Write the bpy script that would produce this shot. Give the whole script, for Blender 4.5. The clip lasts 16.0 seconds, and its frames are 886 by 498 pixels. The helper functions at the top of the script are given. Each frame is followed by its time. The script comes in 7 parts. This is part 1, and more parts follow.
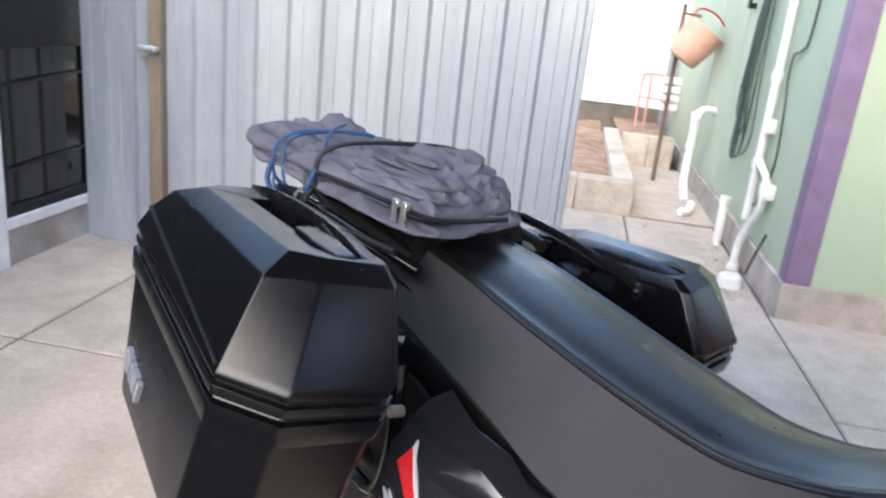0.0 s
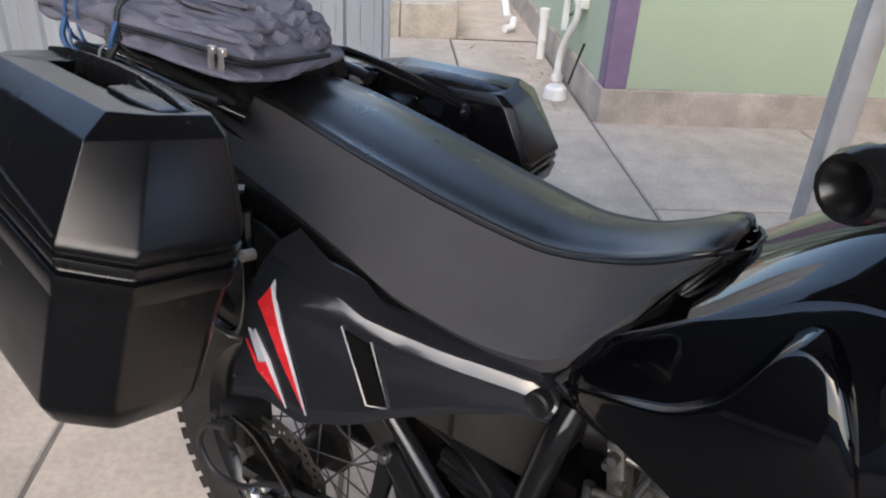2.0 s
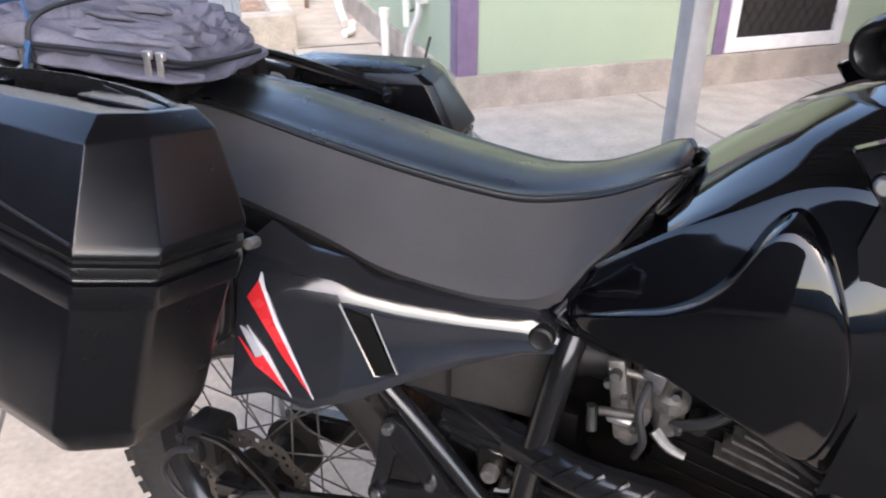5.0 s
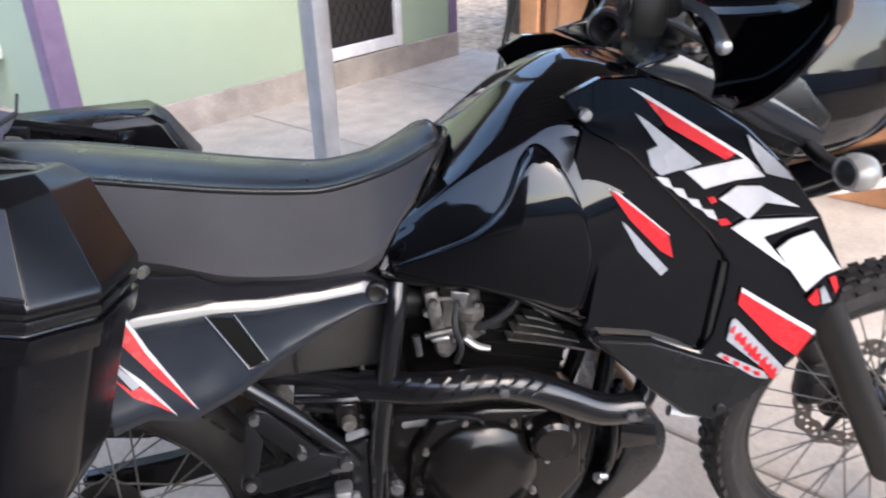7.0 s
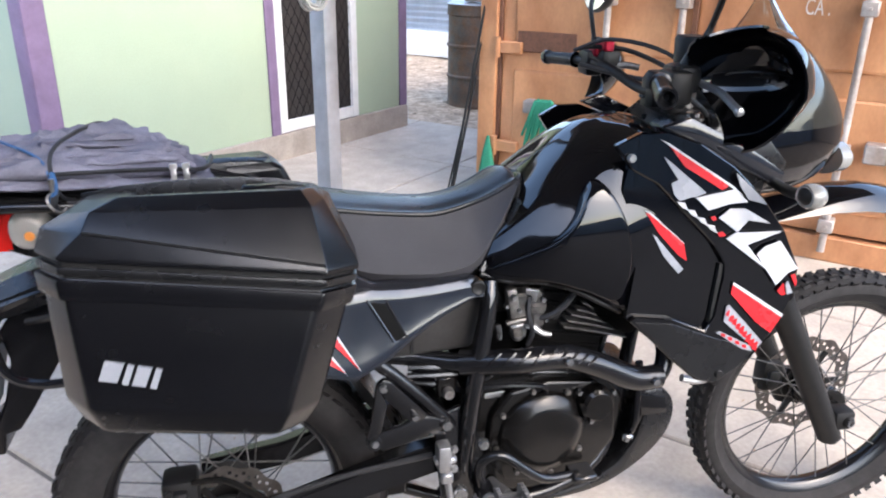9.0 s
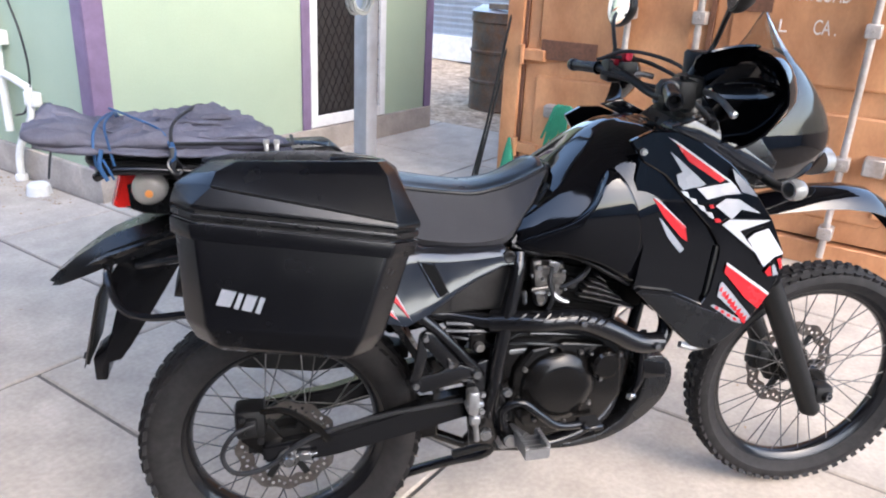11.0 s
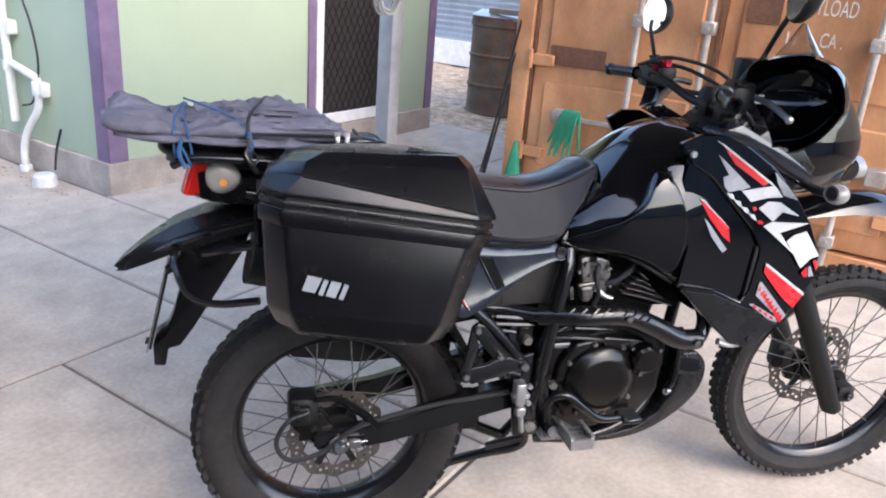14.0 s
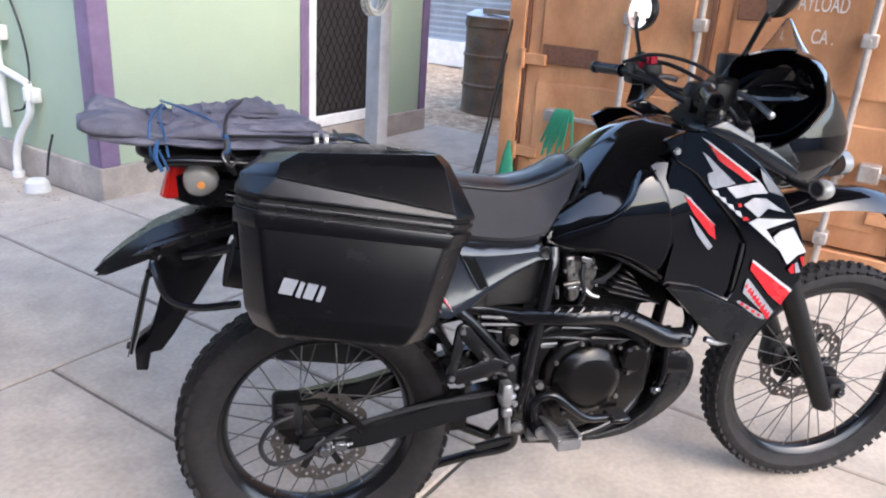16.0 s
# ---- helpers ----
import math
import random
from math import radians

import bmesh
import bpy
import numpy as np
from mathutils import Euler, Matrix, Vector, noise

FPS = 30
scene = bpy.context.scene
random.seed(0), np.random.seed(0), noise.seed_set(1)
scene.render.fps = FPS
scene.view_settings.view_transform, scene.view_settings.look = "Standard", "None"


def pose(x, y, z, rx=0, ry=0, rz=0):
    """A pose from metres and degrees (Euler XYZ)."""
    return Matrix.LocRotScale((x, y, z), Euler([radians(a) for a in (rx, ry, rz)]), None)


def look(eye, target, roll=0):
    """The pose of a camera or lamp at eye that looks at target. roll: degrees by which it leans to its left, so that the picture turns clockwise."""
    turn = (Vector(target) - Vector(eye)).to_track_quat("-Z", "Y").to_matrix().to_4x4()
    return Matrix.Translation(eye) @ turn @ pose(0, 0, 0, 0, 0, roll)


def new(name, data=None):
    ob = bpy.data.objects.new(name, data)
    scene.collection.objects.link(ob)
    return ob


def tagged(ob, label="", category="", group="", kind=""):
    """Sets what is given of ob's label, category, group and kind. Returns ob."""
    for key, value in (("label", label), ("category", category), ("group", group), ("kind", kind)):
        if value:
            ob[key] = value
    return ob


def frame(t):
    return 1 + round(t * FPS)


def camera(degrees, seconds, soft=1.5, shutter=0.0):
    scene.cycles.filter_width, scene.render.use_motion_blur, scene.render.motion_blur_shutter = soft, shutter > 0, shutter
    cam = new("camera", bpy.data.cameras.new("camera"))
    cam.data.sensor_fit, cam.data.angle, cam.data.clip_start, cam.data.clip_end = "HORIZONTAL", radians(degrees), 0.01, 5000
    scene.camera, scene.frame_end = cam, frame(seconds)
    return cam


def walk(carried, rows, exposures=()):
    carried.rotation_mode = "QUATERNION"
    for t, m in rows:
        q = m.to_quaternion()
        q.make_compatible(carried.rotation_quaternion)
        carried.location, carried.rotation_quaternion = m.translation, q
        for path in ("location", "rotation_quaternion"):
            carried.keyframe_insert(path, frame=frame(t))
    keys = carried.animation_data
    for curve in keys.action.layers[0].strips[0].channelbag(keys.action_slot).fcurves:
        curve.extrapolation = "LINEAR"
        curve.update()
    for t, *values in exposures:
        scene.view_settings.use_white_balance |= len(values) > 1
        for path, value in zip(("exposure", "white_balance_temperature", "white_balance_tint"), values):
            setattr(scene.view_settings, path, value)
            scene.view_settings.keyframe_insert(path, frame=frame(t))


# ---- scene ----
cam = camera(61.4, 16.0, soft=2.0, shutter=0.5)
PATH = [
    (0, (0.141, -0.969, 1.354), (-0.145, 0.917, 0.754), 6.1),
    (0.5, (0.12, -0.962, 1.367), (-0.018, 0.904, 0.662), 5.0),
    (1, (0.113, -0.97, 1.366), (0.058, 0.848, 0.535), 2.9),
    (1.5, (0.133, -0.995, 1.363), (0.134, 0.777, 0.436), 2.3),
    (2, (0.152, -1.004, 1.362), (0.313, 0.741, 0.398), 3.6),
    (2.5, (0.153, -1.01, 1.364), (0.295, 0.747, 0.419), 3.7),
    (3, (0.156, -1.014, 1.363), (0.312, 0.727, 0.391), 4.3),
    (5.5, (-0.048, -1.057, 1.33), (0.627, 0.589, 0.417), -0.7),
    (6, (-0.111, -1.094, 1.348), (0.747, 0.485, 0.469), -1.2),
    (6.5, (-0.241, -1.066, 1.361), (0.906, 0.294, 0.448), -3.4),
    (7, (-0.323, -1.073, 1.373), (1.044, 0.081, 0.48), -1.4),
    (7.5, (-0.435, -1.105, 1.379), (0.983, -0.051, 0.442), -1.2),
    (8, (-0.586, -1.058, 1.408), (0.867, -0.036, 0.49), 2.1),
    (8.5, (-0.717, -1.027, 1.421), (0.795, -0.073, 0.525), 1.6),
    (9, (-0.817, -1.065, 1.435), (0.744, -0.046, 0.712), 0.8),
    (9.5, (-0.902, -1.14, 1.431), (0.631, -0.102, 0.673), 1.4),
    (10, (-0.969, -1.165, 1.452), (0.561, -0.105, 0.72), 2.7),
    (12.5, (-1.184, -1.125, 1.465), (0.4, -0.116, 0.777), 3.1),
    (13, (-1.201, -1.097, 1.461), (0.413, -0.142, 0.766), 5.4),
    (13.5, (-1.207, -1.068, 1.456), (0.414, -0.112, 0.779), 5.0),
    (14, (-1.219, -1.048, 1.449), (0.366, -0.05, 0.747), 4.7),
    (14.5, (-1.223, -1.047, 1.444), (0.368, -0.061, 0.74), 4.9),
    (15, (-1.217, -1.055, 1.445), (0.387, -0.091, 0.741), 4.4),
    (15.5, (-1.207, -1.064, 1.448), (0.4, -0.089, 0.763), 4.4),
    (16, (-1.188, -1.075, 1.446), (0.397, -0.076, 0.747), 4.0),
]
EXPOSURE = [(0, 2.45, 6450, 10), (0.5, 1.95, 6550, 10), (1.0, 1.85, 6700, 10), (1.5, 1.88, 6700, 10), (3.0, 2.45, 6700, 12), (5.5, 2.65, 6500, 14), (7.0, 2.65, 6350, 13), (9.5, 2.75, 6250, 12), (12.5, 2.45, 6250, 13), (16, 2.45, 6250, 13)]
walk(cam, [(t, look(eye, target, roll)) for t, eye, target, roll in PATH], EXPOSURE)

# ---------------------------------------------------------------- light
world = bpy.data.worlds.new("sky")
scene.world = world
world.use_nodes = True
wn, wl = world.node_tree.nodes, world.node_tree.links
sky = wn.new("ShaderNodeTexSky")
sky.sky_type, sky.sun_disc = "NISHITA", False
sky.sun_elevation, sky.sun_rotation = radians(42), radians(196)
sky.dust_density, sky.air_density = 2.4, 1.1
wl.new(sky.outputs[0], wn["Background"].inputs[0])
wn["Background"].inputs[1].default_value = 0.15
sun = new("sun", bpy.data.lights.new("sun", "SUN"))
sun.data.energy, sun.data.angle, sun.data.color = 0.14, radians(40), (1.0, 0.95, 0.88)
sun.matrix_world = look((-2, -7, 6.5), (0, 0, 0))


# ---------------------------------------------------------------- materials
def material(name, color, rough=0.5, metal=0.0, grain=0.08, scale=60, stain=0.12, stain_scale=4, bump=0.1, bump_scale=None,
             coat=0.0, dark=None, rnd=0.0, trans=0.0, stretch=None, spec=0.5, rvar=0.06):
    m = bpy.data.materials.new(name)
    m.use_nodes = True
    n, l = m.node_tree.nodes, m.node_tree.links
    b = n["Principled BSDF"]
    b.inputs["Roughness"].default_value, b.inputs["Metallic"].default_value = rough, metal
    b.inputs["Coat Weight"].default_value = coat
    b.inputs["Coat Roughness"].default_value = 0.06
    b.inputs["Specular IOR Level"].default_value = spec
    b.inputs["Transmission Weight"].default_value = trans
    co = n.new("ShaderNodeTexCoord")
    src = co.outputs["Object"]
    if stretch:
        mp = n.new("ShaderNodeMapping")
        mp.inputs["Scale"].default_value = stretch
        l.new(src, mp.inputs[0])
        src = mp.outputs[0]

    def noise_at(s, detail=4):
        t = n.new("ShaderNodeTexNoise")
        t.inputs["Scale"].default_value, t.inputs["Detail"].default_value = s, detail
        l.new(src, t.inputs["Vector"])
        return t.outputs["Fac"]

    def mapped(v, lo, hi):
        r = n.new("ShaderNodeMapRange")
        r.inputs["From Min"].default_value, r.inputs["From Max"].default_value = 0.3, 0.7
        r.inputs["To Min"].default_value, r.inputs["To Max"].default_value = lo, hi
        l.new(v, r.inputs["Value"])
        return r.outputs[0]

    def times(a, c):
        x = n.new("ShaderNodeMath")
        x.operation = "MULTIPLY"
        l.new(a, x.inputs[0])
        l.new(c, x.inputs[1])
        return x.outputs[0]

    fine, coarse = noise_at(scale), noise_at(stain_scale, 6)
    v = times(mapped(fine, 1 - grain, 1 + grain), mapped(coarse, 1 - stain, 1 + stain * 0.6))
    if rnd:
        oi = n.new("ShaderNodeObjectInfo")
        r = n.new("ShaderNodeMapRange")
        r.inputs["To Min"].default_value, r.inputs["To Max"].default_value = 1 - rnd, 1 + rnd
        l.new(oi.outputs["Random"], r.inputs["Value"])
        v = times(v, r.outputs[0])
    hue = n.new("ShaderNodeMix")
    hue.data_type = "RGBA"
    hue.inputs["A"].default_value = (*color, 1)
    hue.inputs["B"].default_value = (*(dark or [c * 0.8 for c in color]), 1)
    l.new(mapped(noise_at(stain_scale * 2.3, 5), 0, 1), hue.inputs["Factor"])
    mul = n.new("ShaderNodeMix")
    mul.data_type, mul.blend_type = "RGBA", "MULTIPLY"
    mul.inputs["Factor"].default_value = 1
    l.new(hue.outputs["Result"], mul.inputs["A"])
    l.new(v, mul.inputs["B"])
    l.new(mul.outputs["Result"], b.inputs["Base Color"])
    l.new(mapped(noise_at(stain_scale * 5, 5), max(0, rough - rvar), min(1, rough + rvar)), b.inputs["Roughness"])
    if bump:
        bp = n.new("ShaderNodeBump")
        bp.inputs["Strength"].default_value, bp.inputs["Distance"].default_value = bump, 0.002
        l.new(noise_at(bump_scale or scale * 3, 6), bp.inputs["Height"])
        l.new(bp.outputs[0], b.inputs["Normal"])
    return m


CONCRETE = material("concrete", (0.445, 0.39, 0.328), 0.85, grain=0.10, scale=55, stain=0.16, stain_scale=3.4, bump=0.3, dark=(0.375, 0.325, 0.27), rnd=0.06)
# Dark tone for ground out of view, chosen to dim reflections.
UNSEEN_GROUND = material("dark_unseen_ground", (0.05, 0.049, 0.047), 0.8, grain=0.3, scale=160, stain=0.2, stain_scale=1.5, bump=0.4)
JOINT = material("joint", (0.16, 0.14, 0.12), 0.95, stain=0.3)
LEAF_GROUND = material("leafy_ground", (0.546, 0.429, 0.312), 0.95, grain=0.35, scale=30, stain=0.3, bump=0.6, dark=(0.25, 0.18, 0.12))
SOIL = material("soil", (0.33, 0.22, 0.15), 0.95, grain=0.3, scale=40, stain=0.3, bump=0.6, dark=(0.2, 0.13, 0.09))
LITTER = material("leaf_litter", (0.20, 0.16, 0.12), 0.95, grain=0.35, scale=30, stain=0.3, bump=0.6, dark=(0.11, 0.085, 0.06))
LEAF = material("dry_leaf", (0.34, 0.22, 0.12), 0.8, grain=0.2, rnd=0.35)
GREEN = material("green_wall_paint", (0.355, 0.428, 0.305), 0.6, grain=0.03, scale=120, stain=0.06, stain_scale=1.2, bump=0.05, dark=(0.335, 0.408, 0.295))
PURPLE = material("purple_paint", (0.20, 0.14, 0.235), 0.55, grain=0.05, stain=0.1, bump=0.05)
PLINTH = material("render_plinth", (0.44, 0.385, 0.335), 0.85, grain=0.1, stain=0.25, stain_scale=3, bump=0.25, dark=(0.31, 0.275, 0.24))
WHITE = material("white_paint", (0.78, 0.78, 0.77), 0.45, grain=0.03, stain=0.06, bump=0.03)
PVC = material("white_pipe", (0.75, 0.76, 0.75), 0.35, grain=0.03, stain=0.1, bump=0.02)
ZINC = material("zinc_cladding", (0.43, 0.465, 0.50), 0.42, 0.4, grain=0.05, scale=30, stain=0.14, stain_scale=2, bump=0.05, dark=(0.37, 0.40, 0.44), stretch=(1, 1, 0.2))
GALV = material("galvanised_steel", (0.56, 0.58, 0.60), 0.42, 0.6, grain=0.04, scale=45, stain=0.12, bump=0.05)
TIMBER = material("brown_timber", (0.22, 0.17, 0.13), 0.75, grain=0.2, scale=60, stain=0.2, bump=0.2, stretch=(4, 4, 0.4))
# Cladding for a wall out of view, dark to keep reflections down.
UNSEEN_CLADDING = material("dark_unseen_cladding", (0.045, 0.038, 0.033), 0.6, grain=0.2, scale=40, stain=0.25, stain_scale=5, bump=0.2)
RUSTY = material("container_paint", (0.60, 0.30, 0.142), 0.62, grain=0.06, scale=60, stain=0.24, stain_scale=2.2, bump=0.12, dark=(0.37, 0.155, 0.065), stretch=(1, 1, 0.6))
RUST = material("dark_rust", (0.16, 0.07, 0.04), 0.8, grain=0.2, stain=0.25, bump=0.2)
ROD = material("grey_lock_rod", (0.43, 0.40, 0.38), 0.55, 0.3, grain=0.1, stain=0.25, dark=(0.33, 0.27, 0.23))
STENCIL = material("stencil_paint", (0.72, 0.66, 0.60), 0.7, grain=0.15, stain=0.25)
BARREL = material("old_barrel", (0.12, 0.105, 0.095), 0.75, 0.2, grain=0.15, stain=0.35, stain_scale=5, bump=0.15, dark=(0.17, 0.09, 0.05))
CLOTH_GREEN = material("green_cloth", (0.02, 0.23, 0.13), 0.8, grain=0.1, stain=0.15, bump=0.2)
ROPE = material("pale_rope", (0.6, 0.58, 0.52), 0.85, grain=0.15, bump=0.3)
HOSE_DARK = material("dark_green_hose", (0.015, 0.045, 0.035), 0.45, grain=0.1)
PEACH = material("peach_plastic", (0.62, 0.37, 0.27), 0.55, grain=0.04, stain=0.12)
PINK = material("pink_metal", (0.62, 0.30, 0.28), 0.5, grain=0.05)
MESH_DARK = material("screen_mesh", (0.028, 0.025, 0.024), 0.6, grain=0.2, scale=300)
DARK_FRAME = material("dark_window_frame", (0.005, 0.005, 0.006), 0.4, grain=0.1, spec=0.4)
GLASS_DARK = material("dark_glass", (0.018, 0.016, 0.015), 0.06, grain=0.05, bump=0, spec=0.6)
ROOF = material("roof_sheet", (0.30, 0.30, 0.30), 0.6, 0.2, grain=0.05, stain=0.15)

PLASTIC = material("black_textured_plastic", (0.0035, 0.0035, 0.0045), 0.25, grain=0.15, scale=500, stain=0.08, rvar=0.03, bump=0.05, bump_scale=1400, spec=0.42)
PLASTIC_EDGE = material("black_satin_plastic", (0.006, 0.006, 0.0065), 0.28, grain=0.1, bump=0.08, bump_scale=900, spec=0.5)
GLOSS = material("gloss_black_paint", (0.0018, 0.0018, 0.0026), 0.04, grain=0.02, stain=0.05, bump=0, coat=0.0, spec=0.5)
SMOKE = material("dark_grey_paint", (0.013, 0.0137, 0.017), 0.13, 0.0, grain=0.15, scale=900, stain=0.06, bump=0, coat=0.5, spec=0.55)
AIRBOX = material("dull_airbox_plastic", (0.034, 0.032, 0.031), 0.5, grain=0.12, scale=120, stain=0.3, stain_scale=9, bump=0.08, spec=0.3)
MATT = material("matt_black", (0.007, 0.0068, 0.0068), 0.5, grain=0.15, stain=0.15, bump=0.1, spec=0.35)
FRAME = material("black_frame_paint", (0.007, 0.007, 0.008), 0.2, grain=0.1, stain=0.2, bump=0.04)
ENGINE = material("black_engine_paint", (0.0058, 0.0052, 0.0049), 0.20, grain=0.15, stain=0.25, bump=0.12, dark=(0.006, 0.0055, 0.005), spec=0.3)
RUBBER = material("tyre_rubber", (0.015, 0.0143, 0.0148), 0.75, grain=0.15, scale=80, stain=0.25, stain_scale=9, bump=0.2, dark=(0.023, 0.0215, 0.0215), spec=0.25)
SEAT_TOP = material("black_seat_vinyl", (0.010, 0.0105, 0.0115), 0.32, grain=0.1, scale=300, stain=0.12, bump=0.16, bump_scale=420, spec=0.6)
SEAT_SIDE = material("grey_seat_vinyl", (0.054, 0.0525, 0.0565), 0.55, grain=0.12, scale=700, stain=0.06, bump=0.25, bump_scale=900, spec=0.3)
ALU = material("cast_aluminium", (0.42, 0.42, 0.42), 0.38, 0.85, grain=0.1, stain=0.25, bump=0.12)
STEEL = material("bright_steel", (0.42, 0.42, 0.42), 0.25, 0.95, grain=0.08, stain=0.15, bump=0.03)
DISC_STEEL = material("brake_disc_steel", (0.30, 0.27, 0.245), 0.42, 0.85, grain=0.15, stain=0.2, bump=0.05)
GRIMY = material("grimy_cast_metal", (0.24, 0.23, 0.22), 0.42, 0.75, grain=0.25, scale=90, stain=0.4, stain_scale=14, bump=0.2, dark=(0.12, 0.11, 0.10))
# Black paint with the deep shade among engine parts put into its colour.
NEAR_BLACK = material("shade_black_paint", (0.0022, 0.0021, 0.002), 0.6, grain=0.2, stain=0.3, bump=0.1, spec=0.08)
ZIP_METAL = material("bright_zip_metal", (0.75, 0.73, 0.70), 0.3, 0.8, grain=0.05, bump=0)
SPOKE_STEEL = material("dull_spoke_steel", (0.16, 0.155, 0.15), 0.5, 0.8, grain=0.1)
RED = material("red_decal", (0.50, 0.018, 0.024), 0.25, grain=0.03, bump=0, coat=0.0)
DECAL_WHITE = material("white_decal", (0.52, 0.52, 0.535), 0.25, grain=0.02, stain=0.03, bump=0, coat=0.0)
DECAL_GREY = material("silver_decal", (0.30, 0.31, 0.34), 0.25, grain=0.05, bump=0, coat=0.4)
LENS_RED = material("red_lens", (0.75, 0.02, 0.015), 0.12, grain=0.02, bump=0, coat=0.5)
LENS_CLEAR = material("clear_lens", (0.55, 0.54, 0.51), 0.12, grain=0.05, bump=0, coat=0.3, trans=0.5)
LENS_AMBER = material("amber_bulb", (0.75, 0.28, 0.06), 0.3, grain=0.05, bump=0)
SCREEN = material("smoked_screen", (0.05, 0.05, 0.043), 0.07, grain=0.03, bump=0, trans=0.55, spec=0.3)
CLEAR = material("clear_screen", (0.78, 0.78, 0.76), 0.05, grain=0.03, bump=0, trans=0.97, spec=0.3)
MIRROR = material("mirror_glass", (0.9, 0.9, 0.9), 0.02, 1.0, grain=0.0, stain=0.0, bump=0)
FABRIC = material("faded_blue_grey_fabric", (0.185, 0.183, 0.228), 0.9, grain=0.15, scale=500, stain=0.22, stain_scale=9, bump=0.35, bump_scale=900, dark=(0.14, 0.135, 0.168), spec=0.2)
BLUE = material("blue_cord", (0.03, 0.10, 0.24), 0.6, grain=0.2)
CORD = material("black_cord", (0.014, 0.014, 0.016), 0.55, grain=0.2)
RED_ANOD = material("red_anodised", (0.5, 0.02, 0.05), 0.3, 0.6, grain=0.05)


# ---------------------------------------------------------------- mesh helpers
def part(name, bm, mat, parent=None, label="", angle=38):
    me = bpy.data.meshes.new(name)
    bm.normal_update()
    bm.to_mesh(me)
    bm.free()
    me.materials.append(mat)
    me.shade_smooth()
    me.set_sharp_from_angle(angle=radians(angle))
    ob = new(name, me)
    ob.parent = parent
    return tagged(ob, label)


def thing(name, label, category, m=None, group="", kind=""):
    ob = new(name)
    ob.empty_display_size = 0.1
    if m is not None:
        ob.matrix_world = m
    return tagged(ob, label, category, group, kind)


def solid(bm, label_parent=None):
    bmesh.ops.recalc_face_normals(bm, faces=bm.faces)
    return bm


def box(x0, x1, y0, y1, z0, z1, bevel=0.0, seg=1):
    bm = bmesh.new()
    bmesh.ops.create_cube(bm, size=1)
    for v in bm.verts:
        v.co = ((x0 + x1) / 2 + v.co.x * (x1 - x0), (y0 + y1) / 2 + v.co.y * (y1 - y0), (z0 + z1) / 2 + v.co.z * (z1 - z0))
    if bevel:
        bmesh.ops.bevel(bm, geom=list(bm.edges), offset=bevel, segments=seg, profile=0.5, affect="EDGES")
    return bm


def prism(poly, y0, y1, bevel=0.0, seg=2, tilt=None):
    """A plate: an outline in x and z, drawn out from y0 to y1. tilt(x, z) adds to y."""
    bm = bmesh.new()
    t = tilt or (lambda x, z: 0.0)
    a = [bm.verts.new((x, y0 + t(x, z), z)) for x, z in poly]
    b = [bm.verts.new((x, y1 + t(x, z), z)) for x, z in poly]
    bm.faces.new(a)
    bm.faces.new(b[::-1])
    k = len(poly)
    for i in range(k):
        bm.faces.new((a[i], b[i], b[(i + 1) % k], a[(i + 1) % k]))
    solid(bm)
    if bevel:
        bmesh.ops.bevel(bm, geom=list(bm.edges), offset=bevel, segments=seg, profile=0.5, affect="EDGES", clamp_overlap=True)
    return bm


def spline(pts, n=6, closed=False):
    """A smooth line through the points, n steps a stretch."""
    p = [Vector(q) for q in pts]
    out, k = [], len(p)
    for i in range(k if closed else k - 1):
        a = p[(i - 1) % k] if closed or i else p[0] * 2 - p[1]
        b, c = p[i], p[(i + 1) % k]
        d = p[(i + 2) % k] if closed or i + 2 < k else p[-1] * 2 - p[-2]
        for j in range(n):
            u = j / n
            out.append(0.5 * ((2 * b) + (c - a) * u + (2 * a - 5 * b + 4 * c - d) * u * u + (3 * b - a - 3 * c + d) * u ** 3))
    if not closed:
        out.append(p[-1])
    return out


def tube(pts, r, seg=10, n=5, smooth=True, closed=False, flat=1.0):
    """A round bar along the points; r is one radius or one for each end."""
    path = spline(pts, n, closed) if smooth else [Vector(q) for q in pts]
    bm = bmesh.new()
    k = len(path)
    r0, r1 = r if isinstance(r, tuple) else (r, r)
    rings, side = [], None
    for i, p in enumerate(path):
        a = path[(i - 1) % k] if closed or i else p
        b = path[(i + 1) % k] if closed or i < k - 1 else p
        d = (b - a).normalized()
        if side is None:
            side = d.orthogonal().normalized()
        side = (side - d * side.dot(d)).normalized()
        up = d.cross(side)
        rad = r0 + (r1 - r0) * i / max(1, k - 1)
        rings.append([bm.verts.new(p + rad * (math.cos(t) * side + flat * math.sin(t) * up)) for t in (math.tau * j / seg for j in range(seg))])
    for i in range(k if closed else k - 1):
        for j in range(seg):
            a, b = rings[i], rings[(i + 1) % k]
            bm.faces.new((a[j], a[(j + 1) % seg], b[(j + 1) % seg], b[j]))
    if not closed:
        bm.faces.new(rings[0][::-1])
        bm.faces.new(rings[-1])
    return solid(bm)


def bar(p0, p1, r, seg=12):
    return tube([p0, p1], r, seg, smooth=False)


def loft(rings, caps=True, closed=True):
    bm = bmesh.new()
    vs = [[bm.verts.new(p) for p in ring] for ring in rings]
    k = len(rings[0])
    for a, b in zip(vs, vs[1:]):
        for j in range(k if closed else k - 1):
            bm.faces.new((a[j], a[(j + 1) % k], b[(j + 1) % k], b[j]))
    if caps and closed:
        bm.faces.new(vs[0][::-1])
        bm.faces.new(vs[-1])
    return solid(bm)


